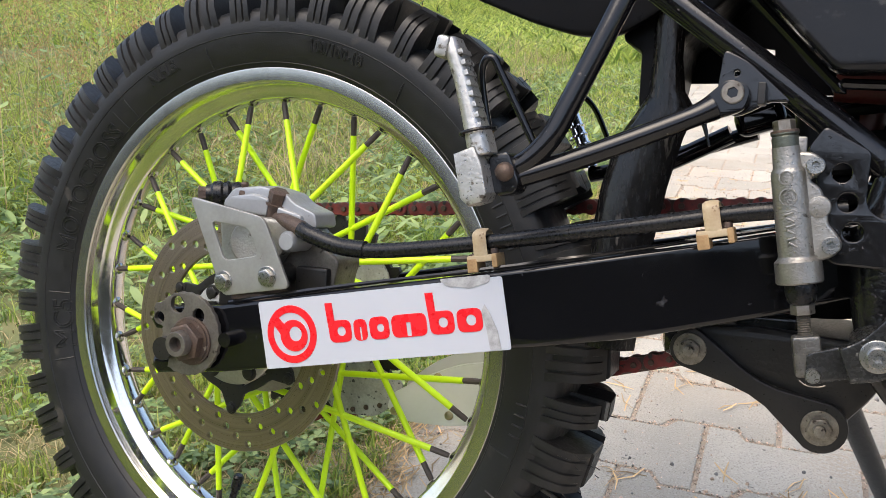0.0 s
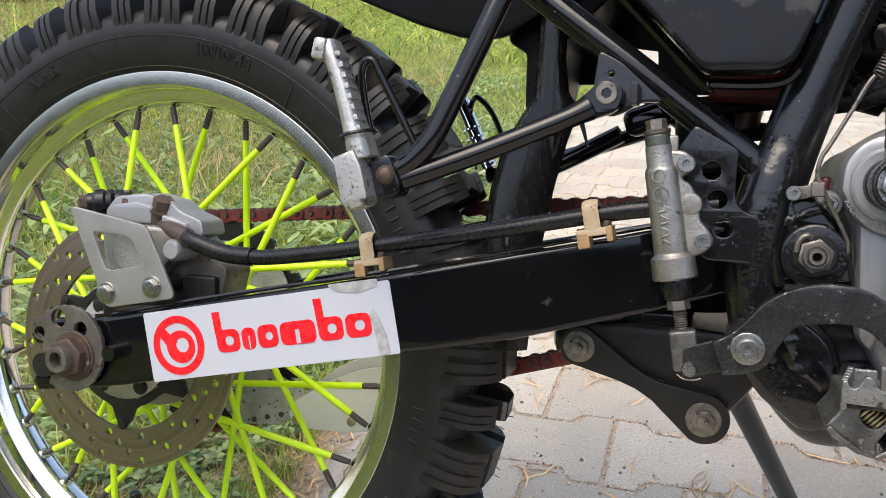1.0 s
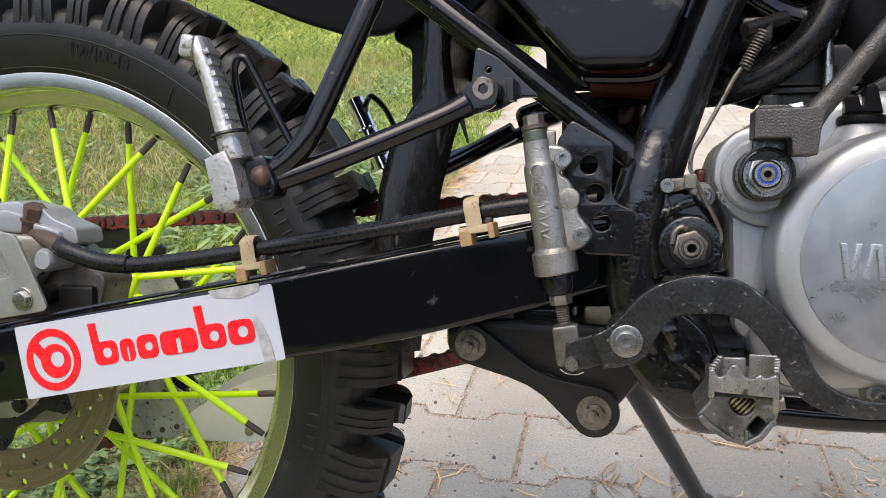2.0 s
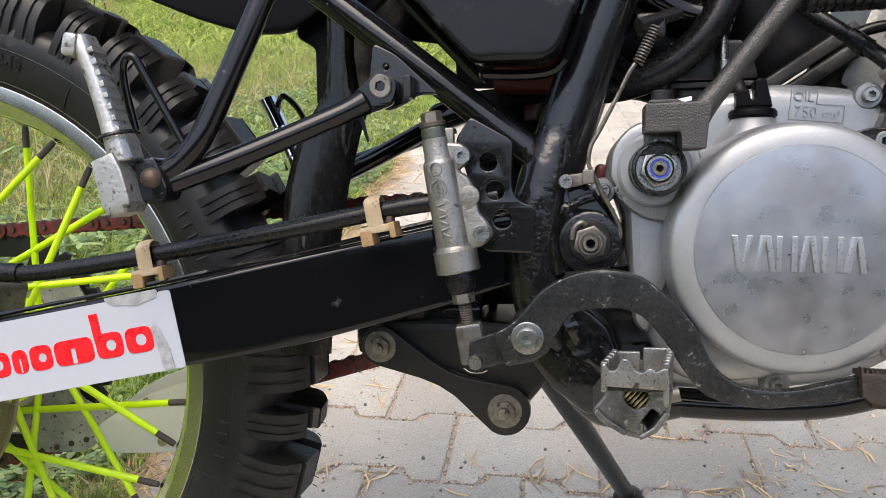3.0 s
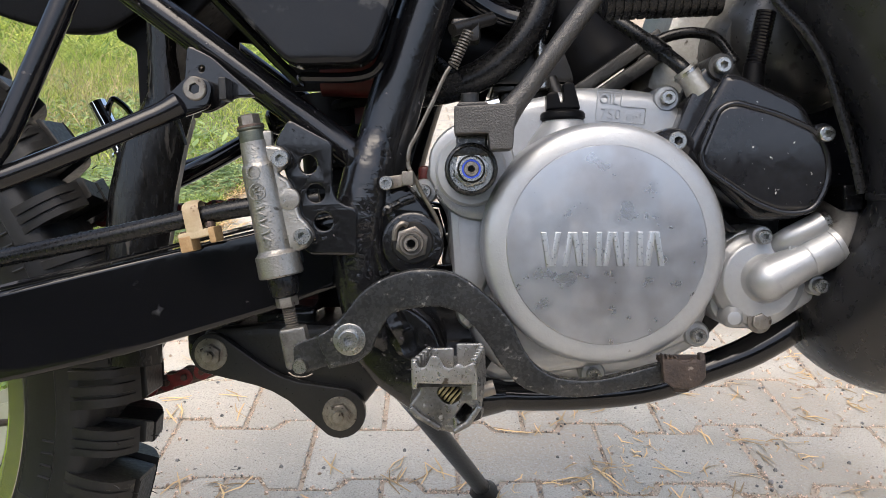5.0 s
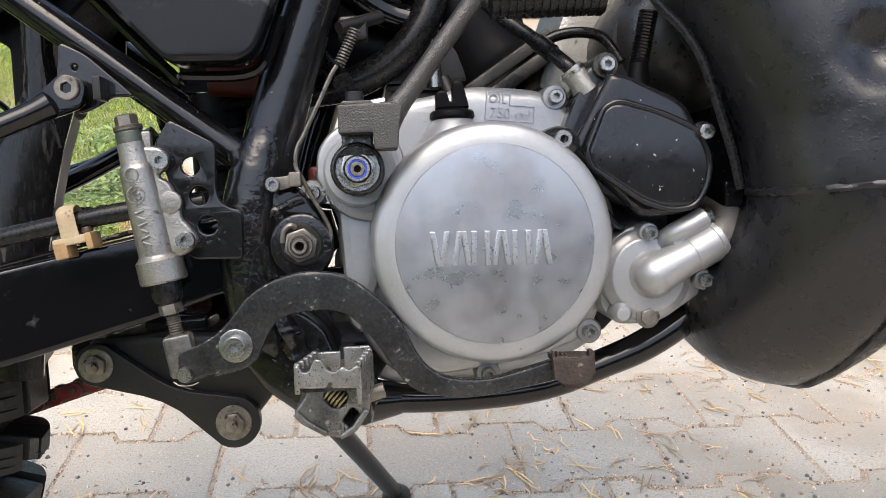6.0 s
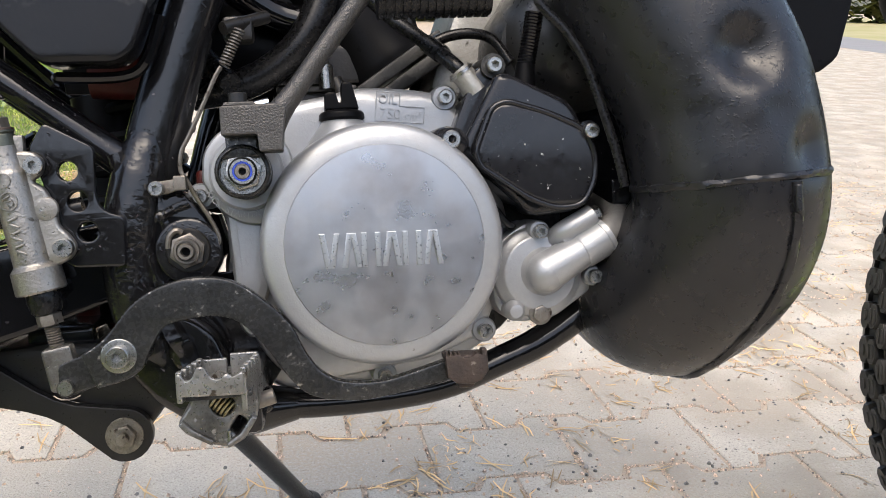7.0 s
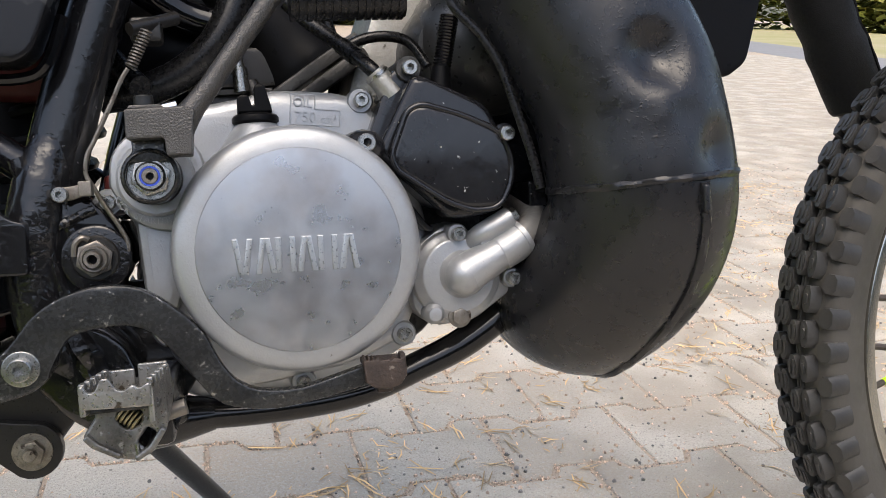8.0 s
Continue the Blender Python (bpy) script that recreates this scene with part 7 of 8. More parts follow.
def front_wheel():
    ax, az = 1.4245, -0.0430
    half = [(0.268, -0.018), (0.275, -0.0235), (0.284, -0.0285), (0.296, -0.0335), (0.307, -0.0345), (0.315, -0.0325), (0.321, -0.0265), (0.3250, -0.0140), (0.3260, 0.0)]
    profile = half + [(r, -y) for r, y in reversed(half[:-1])] + [(0.264, 0.015), (0.264, -0.015)]
    tyre = part("front_tyre", lathe(profile, 120, ring=True), OLD_TYRE, bike, "dusty knobbly front tyre", Matrix.Translation((ax, 0, az)))

    def chunk(y0, y1, span, r0, r1, taper=0.8):
        """An eight-sided knob with rounded shoulders."""
        bm = bmesh.new()
        eight = [(-1, -0.45), (-0.5, -1), (0.5, -1), (1, -0.45), (1, 0.45), (0.5, 1), (-0.5, 1), (-1, 0.45)]
        yc, yw = (y0 + y1) / 2, (y1 - y0) / 2
        drop = max(0.0, abs(yc) - 0.014) * 0.55
        tilt = 0.55 * (1 if yc > 0 else -1) if abs(yc) > 0.02 else 0.0
        rings = []
        for size, r, lift in ((1.05, r0, 0), (1.0, r1 - drop - 0.0008, 1), (0.95, r1 - drop, 1)):
            ring = []
            for u, v in eight:
                y = yc + v * yw * size
                rr = r - lift * tilt * (y - yc)
                a = u * span * size
                ring.append(bm.verts.new((rr * math.sin(a), y, rr * math.cos(a))))
            rings.append(ring)
        for p, q in zip(rings, rings[1:]):
            for k in range(8):
                bm.faces.new((p[k], p[(k + 1) % 8], q[(k + 1) % 8], q[k]))
        bm.faces.new(rings[-1])
        return finish(mesh_of(bm, "tread_knob"), OLD_RUBBER, 18)

    count = 68
    pitch = 2 * math.pi / count
    # rows across the tread: a paired block, a six-sided knob, and a shoulder knob half a step on
    sets = []
    for side in (-1, 1):
        def across(y0, y1, span, r0, r1):
            return chunk(min(side * y0, side * y1), max(side * y0, side * y1), pitch * span, r0, r1)
        turn = 0.0 if side < 0 else 0.5
        sets += [(across(0.0008, 0.0112, 0.350, 0.319, 0.3350), turn), (across(0.0020, 0.0050, 0.215, 0.330, 0.3361), turn), (across(0.0068, 0.0098, 0.215, 0.330, 0.3361), turn),
                 (across(0.0128, 0.0236, 0.385, 0.314, 0.3352), turn), (across(0.0160, 0.0200, 0.150, 0.330, 0.3362), turn), (across(0.0268, 0.0372, 0.300, 0.302, 0.3325), turn + 0.5)]
    for y in (-0.0080, -0.0045, 0.0045, 0.0080):
        part("tread_rib", lathe([(0.3240, y - 0.0011), (0.3290, y - 0.0007), (0.3290, y + 0.0007), (0.3240, y + 0.0011)], 120, ring=True), OLD_TYRE, tyre)
    for k in range(count):
        for me, shift in sets:
            part("tread_knob", me, None, tyre, m=pose(0, 0, 0, 0, (k + shift) * 360 / count, 0))
    spoked_rim("front_rim", ax, az, 0.2740, 0.0225, 0.252, 36, 2, 0.035, 0.028, 0.0033, "polished front rim with neon yellow spoke sleeves")
    part("front_hub", lathe([(0, -0.05), (0.03, -0.05), (0.036, -0.03), (0.03, -0.02), (0.03, 0.02), (0.036, 0.03), (0.03, 0.05), (0, 0.05)], 32), ROUGH_CAST, bike, m=pose(ax, 0, az))
    for y in (0.092, -0.092):
        fork = part("fork_leg", tube([(ax - 0.030, y, az + 0.01), (1.2500, y, 0.190), (1.10, y, 0.56)], 0.021, 18, 1), DARK_STEEL, bike, "front fork leg with a black rubber gaiter")
        a, b = Vector((1.2500, y, 0.190)), Vector((1.1790, y, 0.365))
        folds = [(0.0, 0.000), (0.0255, 0.000), (0.0275, 0.004), (0.0285, 0.020), (0.0290, 0.052), (0.0300, 0.064), (0.0285, 0.073), (0.0278, 0.080), (0.0290, 0.092), (0.0300, 0.112), (0.0285, 0.122), (0.0295, 0.136), (0.0300, 0.188), (0, 0.188)]
        sleeve = lathe(folds, 36)
        for v in sleeve.verts:
            v.co += Vector((1, 0, 1)) * 0.0022 * noise.noise(v.co * 38)
        sock = part("gaiter", sleeve, SLEEVE, fork, "black fabric fork sleeve with a stitched seam", along(a, b), angle=70)
        part("sleeve_seam", tube([(-0.0205, 0.004, 0.0205), (-0.0215, 0.06, 0.0215), (-0.0200, 0.080, 0.0200), (-0.0218, 0.115, 0.0218), (-0.0215, 0.185, 0.0215)], 0.0014, 6, 5, wobble=0.6), SLEEVE, sock)


# ---- assemble the motorcycle ----
OLD_PLASTIC = material("dusty_black_plastic", (0.005, 0.005, 0.0055), 0.24, spec=0.30, tint=(0.014, 0.013, 0.012), scale=45, amount=0.8, stretch=(1, 1, 0.25), spots=(0.060, 0.053, 0.046), spot_scale=120, spot_edge=0.63, spot_rough=0.65, bump=0.16, bump_scale=240)
PAINTED_HOSE = material("peeling_grey_paint", (0.17, 0.165, 0.155), 0.5, tint=(0.10, 0.095, 0.09), scale=60, spots=(0.02, 0.02, 0.02), spot_scale=60, spot_edge=0.60, bump=0.4, bump_scale=160)
SLEEVE = material("black_sleeve_fabric", (0.006, 0.006, 0.0065), 0.75, tint=(0.012, 0.012, 0.012), scale=40, bump=0.2, bump_scale=900, spec=0.2)
CAP6 = mesh_of(socket_bolt_shape(0.0060, 0.0062), "mount_bolt")
finish(CAP6, ZINC)
HEX_SMALL = mesh_of(hex_bolt_shape(0.0058, 0.005), "bolt")
finish(HEX_SMALL, DIRTY_ZINC)
chain()
rear_wheel()
swingarm()
rear_brake()
chassis()
pillion_footrest()
bodywork()
master_cylinder()
brake_pedal()
clutch_cover()
kick_starter()
valve_cover_and_pump()
engine_top()
exhaust()
front_wheel()

# ---- paving, meadow and distance ----
def scatter_mesh(name, verts, faces, mat, label, category):
    me = bpy.data.meshes.new(name)
    me.from_pydata(verts, [], faces)
    finish(me, mat, 60)
    return tagged(new(name, me), label, category, kind="stuff")


def blades(name, spots, height, width, mat, label, seed, bend=0.5):
    """Grass: one bent tapering blade at each spot."""
    rng = np.random.default_rng(seed)
    n = len(spots)
    h = height[0] + (height[1] - height[0]) * rng.random(n) ** 1.6
    if len(spots[0]) > 2:
        h = h * np.array([s[2] for s in spots])
    w = width * (0.6 + 0.8 * rng.random(n))
    a, lean = rng.random(n) * 2 * np.pi, bend * (0.2 + rng.random(n)) * h
    b = rng.random(n) * 2 * np.pi
    base = np.array([s[:2] for s in spots])
    side = np.stack([np.cos(b), np.sin(b)], 1) * w[:, None] / 2
    tip = np.stack([np.cos(a), np.sin(a)], 1) * lean[:, None]
    verts = np.zeros((n, 5, 3))
    verts[:, 0, :2], verts[:, 1, :2] = base - side, base + side
    verts[:, 2, :2], verts[:, 3, :2] = base + side * 0.75 + tip * 0.3, base - side * 0.75 + tip * 0.3
    verts[:, 2, 2] = verts[:, 3, 2] = h * 0.6
    verts[:, 4, :2], verts[:, 4, 2] = base + tip, h * 0.95
    verts[:, :2, 2] = -0.012
    k = np.arange(n)[:, None] * 5
    faces = np.concatenate([k + [0, 1, 2, 3]], 1).tolist() + np.concatenate([k + [3, 2, 4]], 1).tolist()
    return scatter_mesh(name, verts.reshape(-1, 3).tolist(), faces, mat, label, "grass")


def meadow():
    rng = random.Random(11)
    edge = [(edge_x(y) , y) for y in np.linspace(-9, 9, 80)]
    turf = bmesh.new()
    left = [turf.verts.new((-30, y, 0.0002)) for _, y in edge]
    right = [turf.verts.new((x, y, 0.0002)) for x, y in edge]
    for k in range(len(edge) - 1):
        turf.faces.new((left[k], right[k], right[k + 1], left[k + 1]))
    tagged(part("meadow", turf, TURF), "weedy grass verge beside the paving", "grass", kind="structure")
    strip("meadow_far", [(-150, 9), (-0.75, 9), (-1.5, 24), (-20, 60), (-150, 60)], TURF, "grass reaching into the distance", 0.0002)
    near, mid, far, dry = [], [], [], []
    while len(near) < 36000:
        y = rng.uniform(-0.5, 1.9)
        x = edge_x(y) + 0.01 - (abs(rng.gauss(0, 0.42)) if rng.random() < 0.55 else rng.random() * 2.0)
        if noise.noise(Vector((x * 7, y * 7, 0))) > -0.05:
            near.append((x, y, 0.55 + 0.8 * max(0, noise.noise(Vector((x * 4, y * 4, 3))) + 0.3)))
    while len(mid) < 70000:
        y = rng.uniform(1.0, 7.5)
        x = edge_x(y) - rng.random() ** 1.3 * 5.5
        wild = min(1.0, max(0.0, (edge_x(y) - 0.9 - x) / 0.8))
        mid.append((x, y, (0.35 + 1.0 * wild) * (0.6 + 0.9 * max(0, noise.noise(Vector((x * 1.6, y * 1.6, 8))) + 0.35))))
    while len(far) < 52000:
        y = rng.uniform(6.5, 26)
        x = edge_x(min(y, 9)) + (0.15 * (y - 9) if y > 9 else 0) - rng.random() ** 1.2 * 16
        far.append((x, y, (2.2 + 3.4 * max(0.0, noise.noise(Vector((x * 0.8, y * 0.8, 15))) + 0.4)) * min(1.0, max(0.3, (edge_x(min(y, 9)) - 2.0 - 0.12 * y - x) / 2.5))))
    while len(dry) < 2600:
        y = rng.uniform(0.5, 7)
        x = edge_x(y) - 0.85 - rng.random() * 4.5
        dry.append((x, y, 0.35 + 0.65 * min(1, y / 3)))
    hay = []
    while len(hay) < 17000:
        y = rng.uniform(1.2, 6.5)
        x = edge_x(y) - 0.25 - rng.random() ** 1.2 * 5.0
        if x < -0.75 - 0.12 * y and noise.noise(Vector((x * 1.1, y * 1.1, 60))) > -0.12:
            hay.append((x, y))
    blades("hay", hay, (0.03, 0.13), 0.0042, DRY_GRASS, "dead yellow grass among the green", 9, 2.6)
    rear = []
    while len(rear) < 34000:
        y = rng.uniform(-6.0, -0.3)
        rear.append((edge_x(y) - rng.random() ** 1.4 * 5.0, y))
    blades("grass_behind", rear, (0.03, 0.11), 0.009, GRASS, "ragged meadow grass", 7, 1.3)
    straw = []
    while len(straw) < 28000:
        y = rng.uniform(-0.4, 2.2)
        x = edge_x(y) + 0.02 - abs(rng.gauss(0, 0.45))
        straw.append((x, y))
    blades("straw", straw, (0.008, 0.035), 0.0024, DRY_GRASS, "flattened dry straw between the grass", 6, 3.0)
    blades("grass", near, (0.020, 0.070), 0.0030, GRASS, "short green grass tufts", 1, 0.9)
    blades("grass_field", mid, (0.03, 0.14), 0.006, GRASS, "ragged meadow grass", 2, 1.9)
    blades("grass_distance", far, (0.05, 0.16), 0.030, GRASS, "distant meadow grass", 3, 2.4)
    blades("dry_grass", dry, (0.10, 0.38), 0.0032, DRY_GRASS, "dry yellow grass stalks", 4, 1.1)
    # clover and knotgrass: sprigs of three round leaflets
    verts, faces = [], []
    while len(faces) < 38000:
        y = rng.uniform(-0.4, 2.4)
        x = edge_x(y) - 0.015 - (abs(rng.gauss(0, 0.40)) if rng.random() < 0.6 else rng.random() * 1.9)
        if noise.noise(Vector((x * 5, y * 5, 20))) < -0.10:
            continue
        z, a0, r = rng.uniform(0.004, 0.030), rng.random() * 6.28, rng.uniform(0.0035, 0.0075)
        for leaf in range(3):
            a, dip = a0 + leaf * 2.09 + rng.uniform(-0.3, 0.3), rng.uniform(-0.45, 0.45)
            cx, cy, k = x + math.cos(a) * r, y + math.sin(a) * r, len(verts)
            for s in range(6):
                t = s * 1.047
                u, v = math.cos(t) * r * 1.05, math.sin(t) * r * 0.75
                verts.append((cx + u * math.cos(a) - v * math.sin(a), cy + u * math.sin(a) + v * math.cos(a), z + u * dip + abs(v) * 0.35))
            faces.append(tuple(range(k, k + 6)))
    while len(faces) < 41000:
        # broader pointed weed leaves
        y = rng.uniform(-0.3, 2.6)
        x = edge_x(y) - 0.06 - abs(rng.gauss(0, 0.55))
        r, a, z, tip = rng.uniform(0.004, 0.012), rng.random() * 6.28, rng.uniform(0.006, 0.045), rng.uniform(-0.4, 0.6)
        k = len(verts)
        for t, s in ((0, 0.15), (0.35, 0.8), (0.75, 0.75), (1.0, 0.1)):
            for side in (-1, 1):
                u, v = (t * 2 - 1) * r * 1.4, side * s * r * 0.6
                verts.append((x + u * math.cos(a) - v * math.sin(a), y + u * math.sin(a) + v * math.cos(a), z + u * tip + abs(v) * 0.3))
        faces += [(k, k + 1, k + 3, k + 2), (k + 2, k + 3, k + 5, k + 4), (k + 4, k + 5, k + 7, k + 6)]
    while len(faces) < 71000:
        # coarser leaves further into the meadow
        y = rng.uniform(0.5, 5.5)
        x = edge_x(y) - 0.10 - rng.random() * (1.6 + 0.5 * y)
        if noise.noise(Vector((x * 2.2, y * 2.2, 40))) < -0.12:
            continue
        r, a, z, tip = rng.uniform(0.007, 0.020), rng.random() * 6.28, rng.uniform(0.01, 0.075), rng.uniform(-0.5, 0.7)
        k = len(verts)
        for t, w in ((0, 0.15), (0.35, 0.8), (0.75, 0.75), (1.0, 0.1)):
            for side in (-1, 1):
                u, v = (t * 2 - 1) * r * 1.4, side * w * r * 0.6
                verts.append((x + u * math.cos(a) - v * math.sin(a), y + u * math.sin(a) + v * math.cos(a), z + u * tip + abs(v) * 0.3))
        faces += [(k, k + 1, k + 3, k + 2), (k + 2, k + 3, k + 5, k + 4), (k + 4, k + 5, k + 7, k + 6)]
    scatter_mesh("clover", verts, faces, LEAF, "low clover and weed leaves", "weeds")
    # tall weeds with leafy stems and reddish seed heads
    stems, leaves, heads = bmesh.new(), ([], []), ([], [])
    for _ in range(620):
        y = rng.uniform(0.9, 6.5)
        x = edge_x(y) - 0.75 - 0.25 * y - rng.random() * (1.2 + 0.75 * y)
        h = rng.uniform(0.25, 0.6 + 0.08 * y)
        lean = Vector((rng.gauss(0, 0.38), rng.gauss(0, 0.30), 1))
        foot = Vector((x, y, -0.01))
        tube([foot, foot + lean * h * 0.5, foot + lean * h], [0.0018, 0.0014, 0.0007], 4, 1, bm=stems)
        for k in range(rng.randint(7, 16)):
            p = foot + lean * h * rng.uniform(0.08, 0.92)
            a, r, dz = rng.random() * 6.28, rng.uniform(0.012, 0.038), rng.uniform(-0.3, 0.7)
            d, s = Vector((math.cos(a), math.sin(a), dz)) * r * 1.7, Vector((-math.sin(a), math.cos(a), 0)) * r * 0.32
            i = len(leaves[0])
            leaves[0].extend([tuple(p), tuple(p + d * 0.5 + s), tuple(p + d), tuple(p + d * 0.5 - s)])
            leaves[1].append((i, i + 1, i + 2, i + 3))
        if rng.random() < 0.42:
            for k in range(110):
                p = foot + lean * h * rng.uniform(0.68, 1.06) + Vector((rng.gauss(0, 0.020), rng.gauss(0, 0.020), 0))
                r, a = rng.uniform(0.0022, 0.0042), rng.random() * 3.14
                i = len(heads[0])
                heads[0].extend([tuple(p + Vector(q) * r) for q in ((math.cos(a), math.sin(a), 0), (0, 0, 1.3), (-math.cos(a), -math.sin(a), 0), (0, 0, -1.3))])
                heads[1].append((i, i + 1, i + 2, i + 3))
    tagged(part("weed_stems", stems, DRY_GRASS), "thin stems of tall meadow weeds", "weeds", kind="stuff")
    scatter_mesh("weed_leaves", *leaves, LEAF, "leaves of tall meadow weeds", "weeds")
    SEED = material("reddish_seed_heads", (0.44, 0.24, 0.11), 0.8, tint=(0.48, 0.36, 0.15), scale=5, amount=0.9, per="island")
    scatter_mesh("seed_heads", *heads, SEED, "reddish sorrel seed heads", "weeds")


def litter():
    """Pine needles and grit on the stones, thickest along the verge."""
    rng = random.Random(5)
    bm_v, bm_f = [], []

    def needle(x, y, z, a, long):
        d, s = Vector((math.cos(a), math.sin(a), 0)), Vector((-math.sin(a), math.cos(a), 0)) * 0.0013
        bow = s * rng.uniform(-6, 6)
        p = Vector((x, y, z))
        k = len(bm_v)
        for q, w in ((p - d * long / 2, 0.5), (p + bow, 1), (p + d * long / 2, 0.4)):
            bm_v.extend([tuple(q - s * w), tuple(q + s * w + Vector((0, 0, 0.0006)))])
        bm_f.extend([(k, k + 1, k + 3, k + 2), (k + 2, k + 3, k + 5, k + 4)])

    for _ in range(620):
        x, y = rng.uniform(-0.1, 2.4), rng.uniform(0.1, 2.4)
        a, long = rng.random() * 6.28, rng.uniform(0.035, 0.060)
        z = 0.0012 + rng.random() * 0.002
        needle(x, y, z, a, long)
        needle(x + math.cos(a) * 0.004, y + math.sin(a) * 0.004, z + 0.0006, a + rng.uniform(0.10, 0.9), long)
    placed = 0
    while placed < 3600:
        # short brown scraps blown together in patches on the open yard
        x, y = rng.uniform(0.65, 2.8), rng.uniform(0.05, 2.6)
        if noise.noise(Vector((x * 4.5, y * 4.5, 31))) > 0.12:
            needle(x, y, 0.0010 + rng.random() * 0.003, rng.random() * 6.28, rng.uniform(0.010, 0.034))
            placed += 1
    for _ in range(3600):
        y = rng.uniform(-0.2, 2.6)
        x = edge_x(y) + rng.gauss(0.0, 0.035)
        needle(x, y, rng.uniform(0.0, 0.010), rng.gauss(1.9, 0.7), rng.uniform(0.03, 0.06))
    scatter_mesh("pine_needles", bm_v, bm_f, NEEDLE, "dry brown pine needles lying on the paving", "needles")
    verts, faces, dark_verts, dark_faces = [], [], [], []

    def grain(x, y, z, r, dark=False):
        """A low pebble with five uneven corners."""
        vs, fs = (dark_verts, dark_faces) if dark else (verts, faces)
        k, a = len(vs), rng.random() * 6.28
        for t in range(5):
            vs.append((x + r * math.cos(a + t * 1.257) * rng.uniform(0.7, 1.2), y + r * math.sin(a + t * 1.257) * rng.uniform(0.7, 1.2), z))
        for t in range(5):
            vs.append((x + r * 0.55 * math.cos(a + t * 1.257), y + r * 0.55 * math.sin(a + t * 1.257), z + r * rng.uniform(0.7, 1.1)))
        fs.extend([(k + t, k + (t + 1) % 5, k + 5 + (t + 1) % 5, k + 5 + t) for t in range(5)])
        fs.append(tuple(range(k + 5, k + 10)))

    for _ in range(27000):
        x, y = rng.uniform(-0.1, 3.0), rng.uniform(0.0, 2.6)
        if rng.random() < 0.40 + 0.6 * noise.noise(Vector((x * 2.5, y * 2.5, 0))) + (0.60 if x > 0.7 else 0):
            grain(x, y, -0.0003, rng.choice((0.0007, 0.0008, 0.0009, 0.0010, 0.0012, 0.0014, 0.0018, 0.0023, 0.0030, 0.0037)), rng.random() < 0.24)
    for _ in range(46000):
        # along the joints
        r, c = rng.randint(-2, 12), rng.uniform(-2, 12)
        u = c * STONE_W
        if rng.random() < 0.7:
            phase = (u / STONE_W - (0.5 if r % 2 else 0.0) - 0.025) % 1.0
            wave = 0.0135 * min(1.0, max(-1.0, (abs(phase - 0.5) - 0.25) / 0.036))
            v = (r + 0.5) * STONE_D - wave
        else:
            u = (round(c) + (0.0 if r % 2 else 0.5) + 0.025) * STONE_W
            v = (r + rng.uniform(-0.5, 0.5)) * STONE_D
        p = LAY @ Vector((u + rng.gauss(0, 0.004), v + rng.gauss(0, 0.004), 0))
        grain(p.x, p.y, -0.0036 + rng.random() * 0.0034, rng.uniform(0.0007, 0.0023), rng.random() < 0.12)
    scatter_mesh("dark_grit", dark_verts, dark_faces, DARK_GRIT, "scattered dark pebbles", "gravel")
    scatter_mesh("grit", verts, faces, GRIT, "loose grit and joint sand", "gravel")


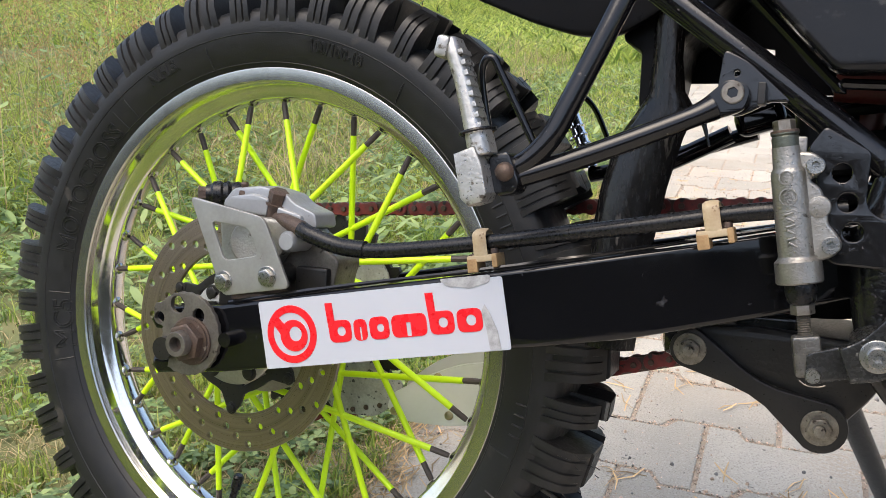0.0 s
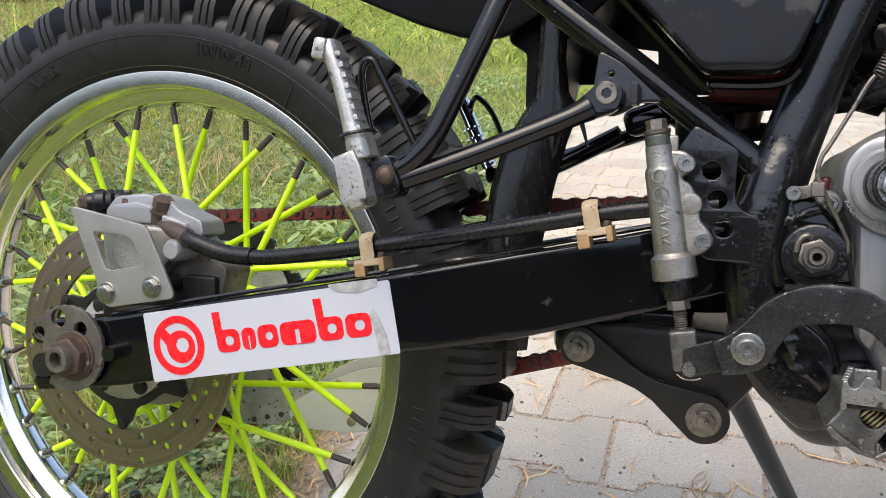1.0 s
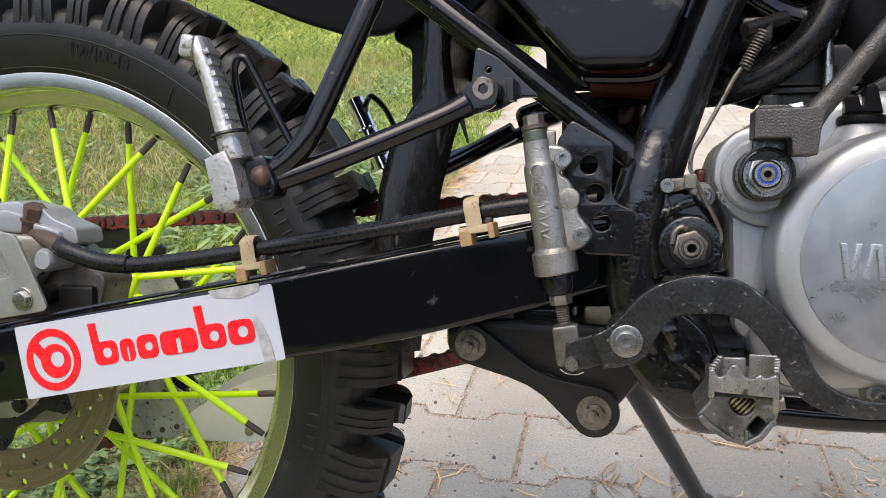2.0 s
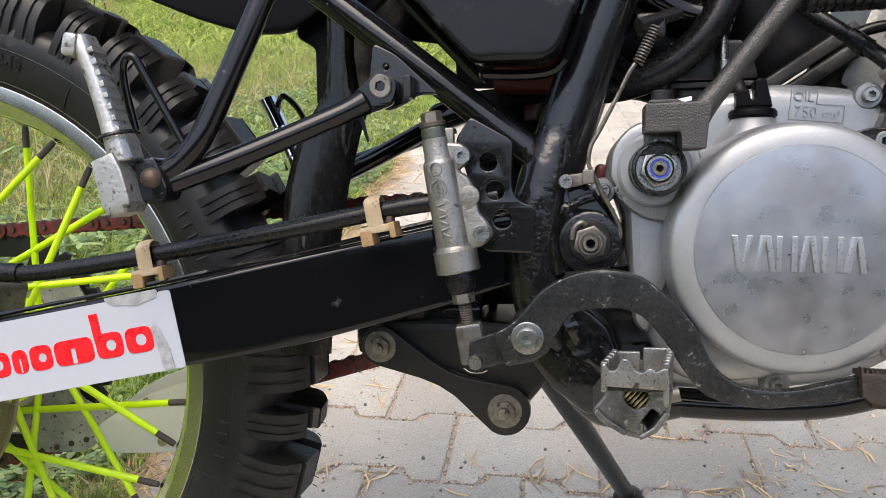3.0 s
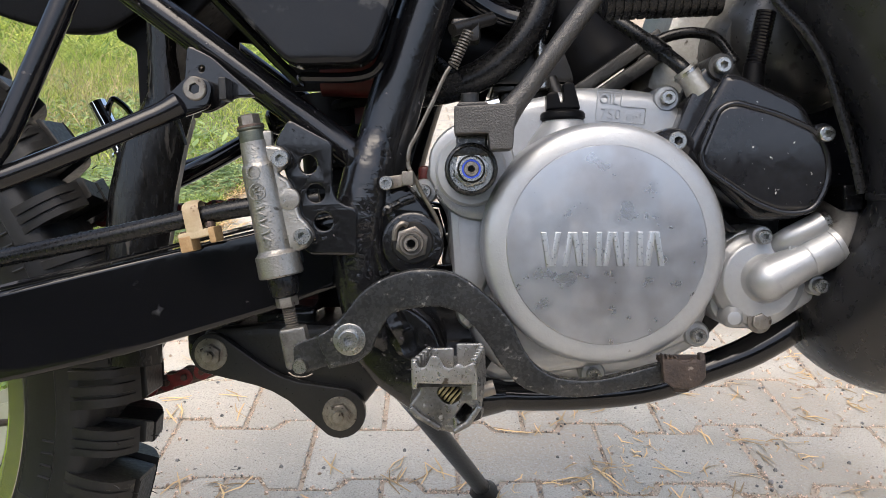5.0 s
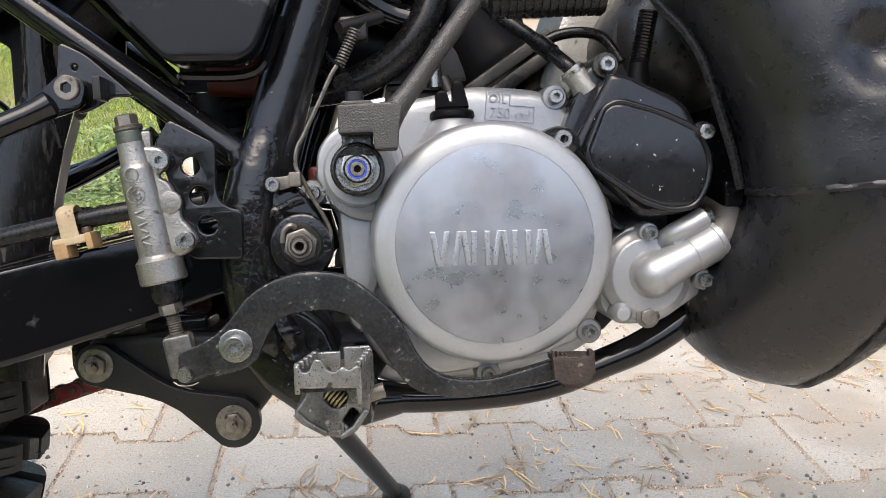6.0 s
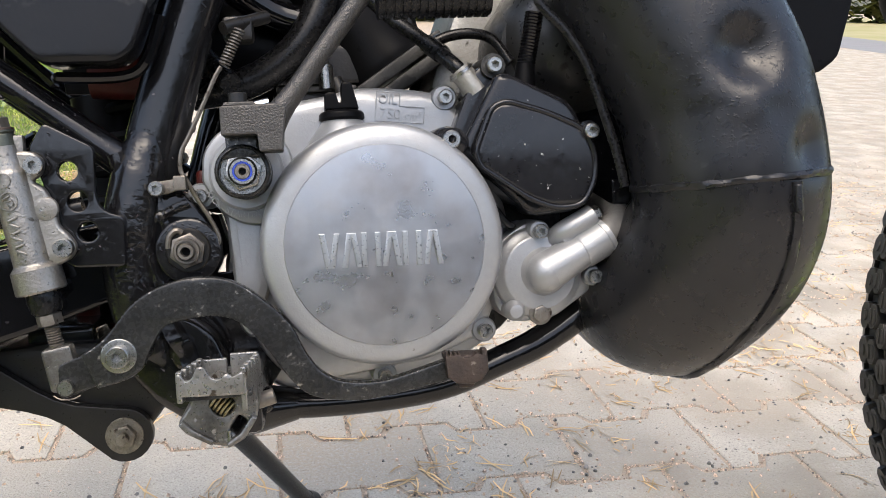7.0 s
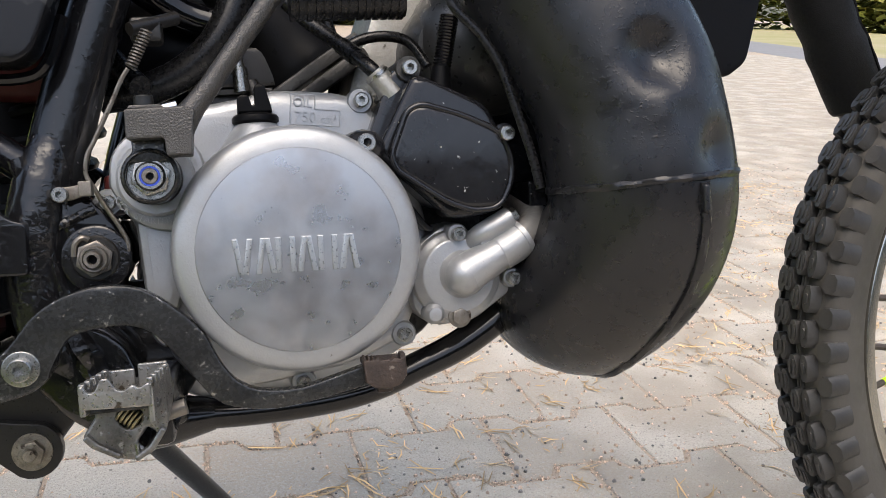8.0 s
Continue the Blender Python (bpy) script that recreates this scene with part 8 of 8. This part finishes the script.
def distance():
    strip("road", [(4.37, -6.88), (28.20, 71.58), (36.65, 78.17), (6.85, -2.51)], ASPHALT, "pale asphalt road passing beyond the yard", 0.0012)
    strip("verge", [(6.85, -2.51), (36.65, 78.17), (96.65, 103.17), (96.85, -32.51)], VERGE, "dry grass verge beyond the road", 0.0006)
    # added wall, never in view: gives the black paint something dark to reflect
    tagged(part("wall_back", block(-14, 16, -9.2, -9.0, -0.01, 3.0, 0), material("dark_reflection_wall", (0.075, 0.078, 0.062), 0.8, scale=2)), "plain dark wall added out of view to darken reflections", "wall", kind="structure")
    rng = random.Random(21)
    for k in range(30):
        t = radians(-62 + 124 * k / 29)
        away = 62 if t > 0.3 else 30
        base = Vector((away * math.sin(t), away * math.cos(t), 0)) + Vector((rng.uniform(-2, 2), rng.uniform(-2, 2), 0))
        trunk = bmesh.new()
        h = rng.uniform(6.5, 9.0) if t > 0.3 else rng.uniform(4.0, 7.5)
        tube([(0, 0, -0.1), (0.1, 0, h * 0.4), (0, 0.1, h * 0.8)], [0.16, 0.11, 0.04], 8, 3, bm=trunk)
        for j in range(6):
            a, z = rng.random() * 6.28, h * rng.uniform(0.2, 0.7)
            tube([(0, 0, z), (math.cos(a) * 0.9, math.sin(a) * 0.9, z + 0.5), (math.cos(a) * 1.8, math.sin(a) * 1.8, z + 0.8)], [0.05, 0.035, 0.012], 5, 2, bm=trunk)
        tree = new("tree")
        tree.matrix_basis = Matrix.Translation(base)
        tagged(tree, "leafy green tree beyond the road", "tree", "trees beyond the road")
        part("trunk", trunk, BARK, tree)
        verts, faces = [], []
        big = 2.2 if t > 0.3 else 1.3
        clumps = [(Vector((rng.gauss(0, 0.9 * big), rng.gauss(0, 0.9 * big), rng.uniform(0.1, h))), rng.uniform(0.6, 1.1) * big) for _ in range(34)]
        for c, r in clumps:
            for _ in range(110):
                p = c + Vector((rng.gauss(0, 1), rng.gauss(0, 1), rng.gauss(0, 0.8))) * r * 0.55
                a, s = rng.random() * 6.28, rng.uniform(0.14, 0.26) * big
                d = Vector((math.cos(a), math.sin(a), rng.uniform(-0.6, 0.6))) * s
                e = Vector((-math.sin(a), math.cos(a), rng.uniform(-0.4, 0.4))) * s * 0.5
                i = len(verts)
                verts += [tuple(p - d), tuple(p + e), tuple(p + d), tuple(p - e)]
                faces.append((i, i + 1, i + 2, i + 3))
        me = bpy.data.meshes.new("crown")
        me.from_pydata(verts, [], faces)
        finish(me, FOLIAGE)
        part("crown", me, None, tree)


BARK = material("grey_brown_bark", (0.11, 0.085, 0.06), 0.9, scale=12, bump=0.6, bump_scale=60)
meadow()
litter()
distance()

strip("drift_sand", [(0.9, -6.0), (6.4, -6.0), (10.0, 13.0), (1.5, 13.0), (0.9, 0.5)], SAND, "wind-blown sand filling the paving joints", -0.0024)
paving = tagged(new("pavement"), "grey interlocking concrete pavers with sandy joints", "paving", kind="structure")
near_stones, far_stones = stones()
single = bmesh.new()
stone_shape(single)
STONE_MESH = finish(mesh_of(single, "paver"), STONE, 30)
rng = random.Random(9)
for u, v in near_stones:
    p = LAY @ Vector((u, v, 0))
    m = LAY.copy()
    m.translation = p + Vector((rng.uniform(-0.001, 0.001), rng.uniform(-0.001, 0.001), rng.uniform(-0.0003, 0.0009)))
    part("paver", STONE_MESH, None, paving, m=m)
rest = bmesh.new()
for u, v in far_stones:
    m = LAY.copy()
    m.translation = LAY @ Vector((u, v, rng.uniform(0.0, 0.0012)))
    stone_shape(rest, m)
tagged(part("paver_field", rest, STONE_FAR, paving), kind="stuff")
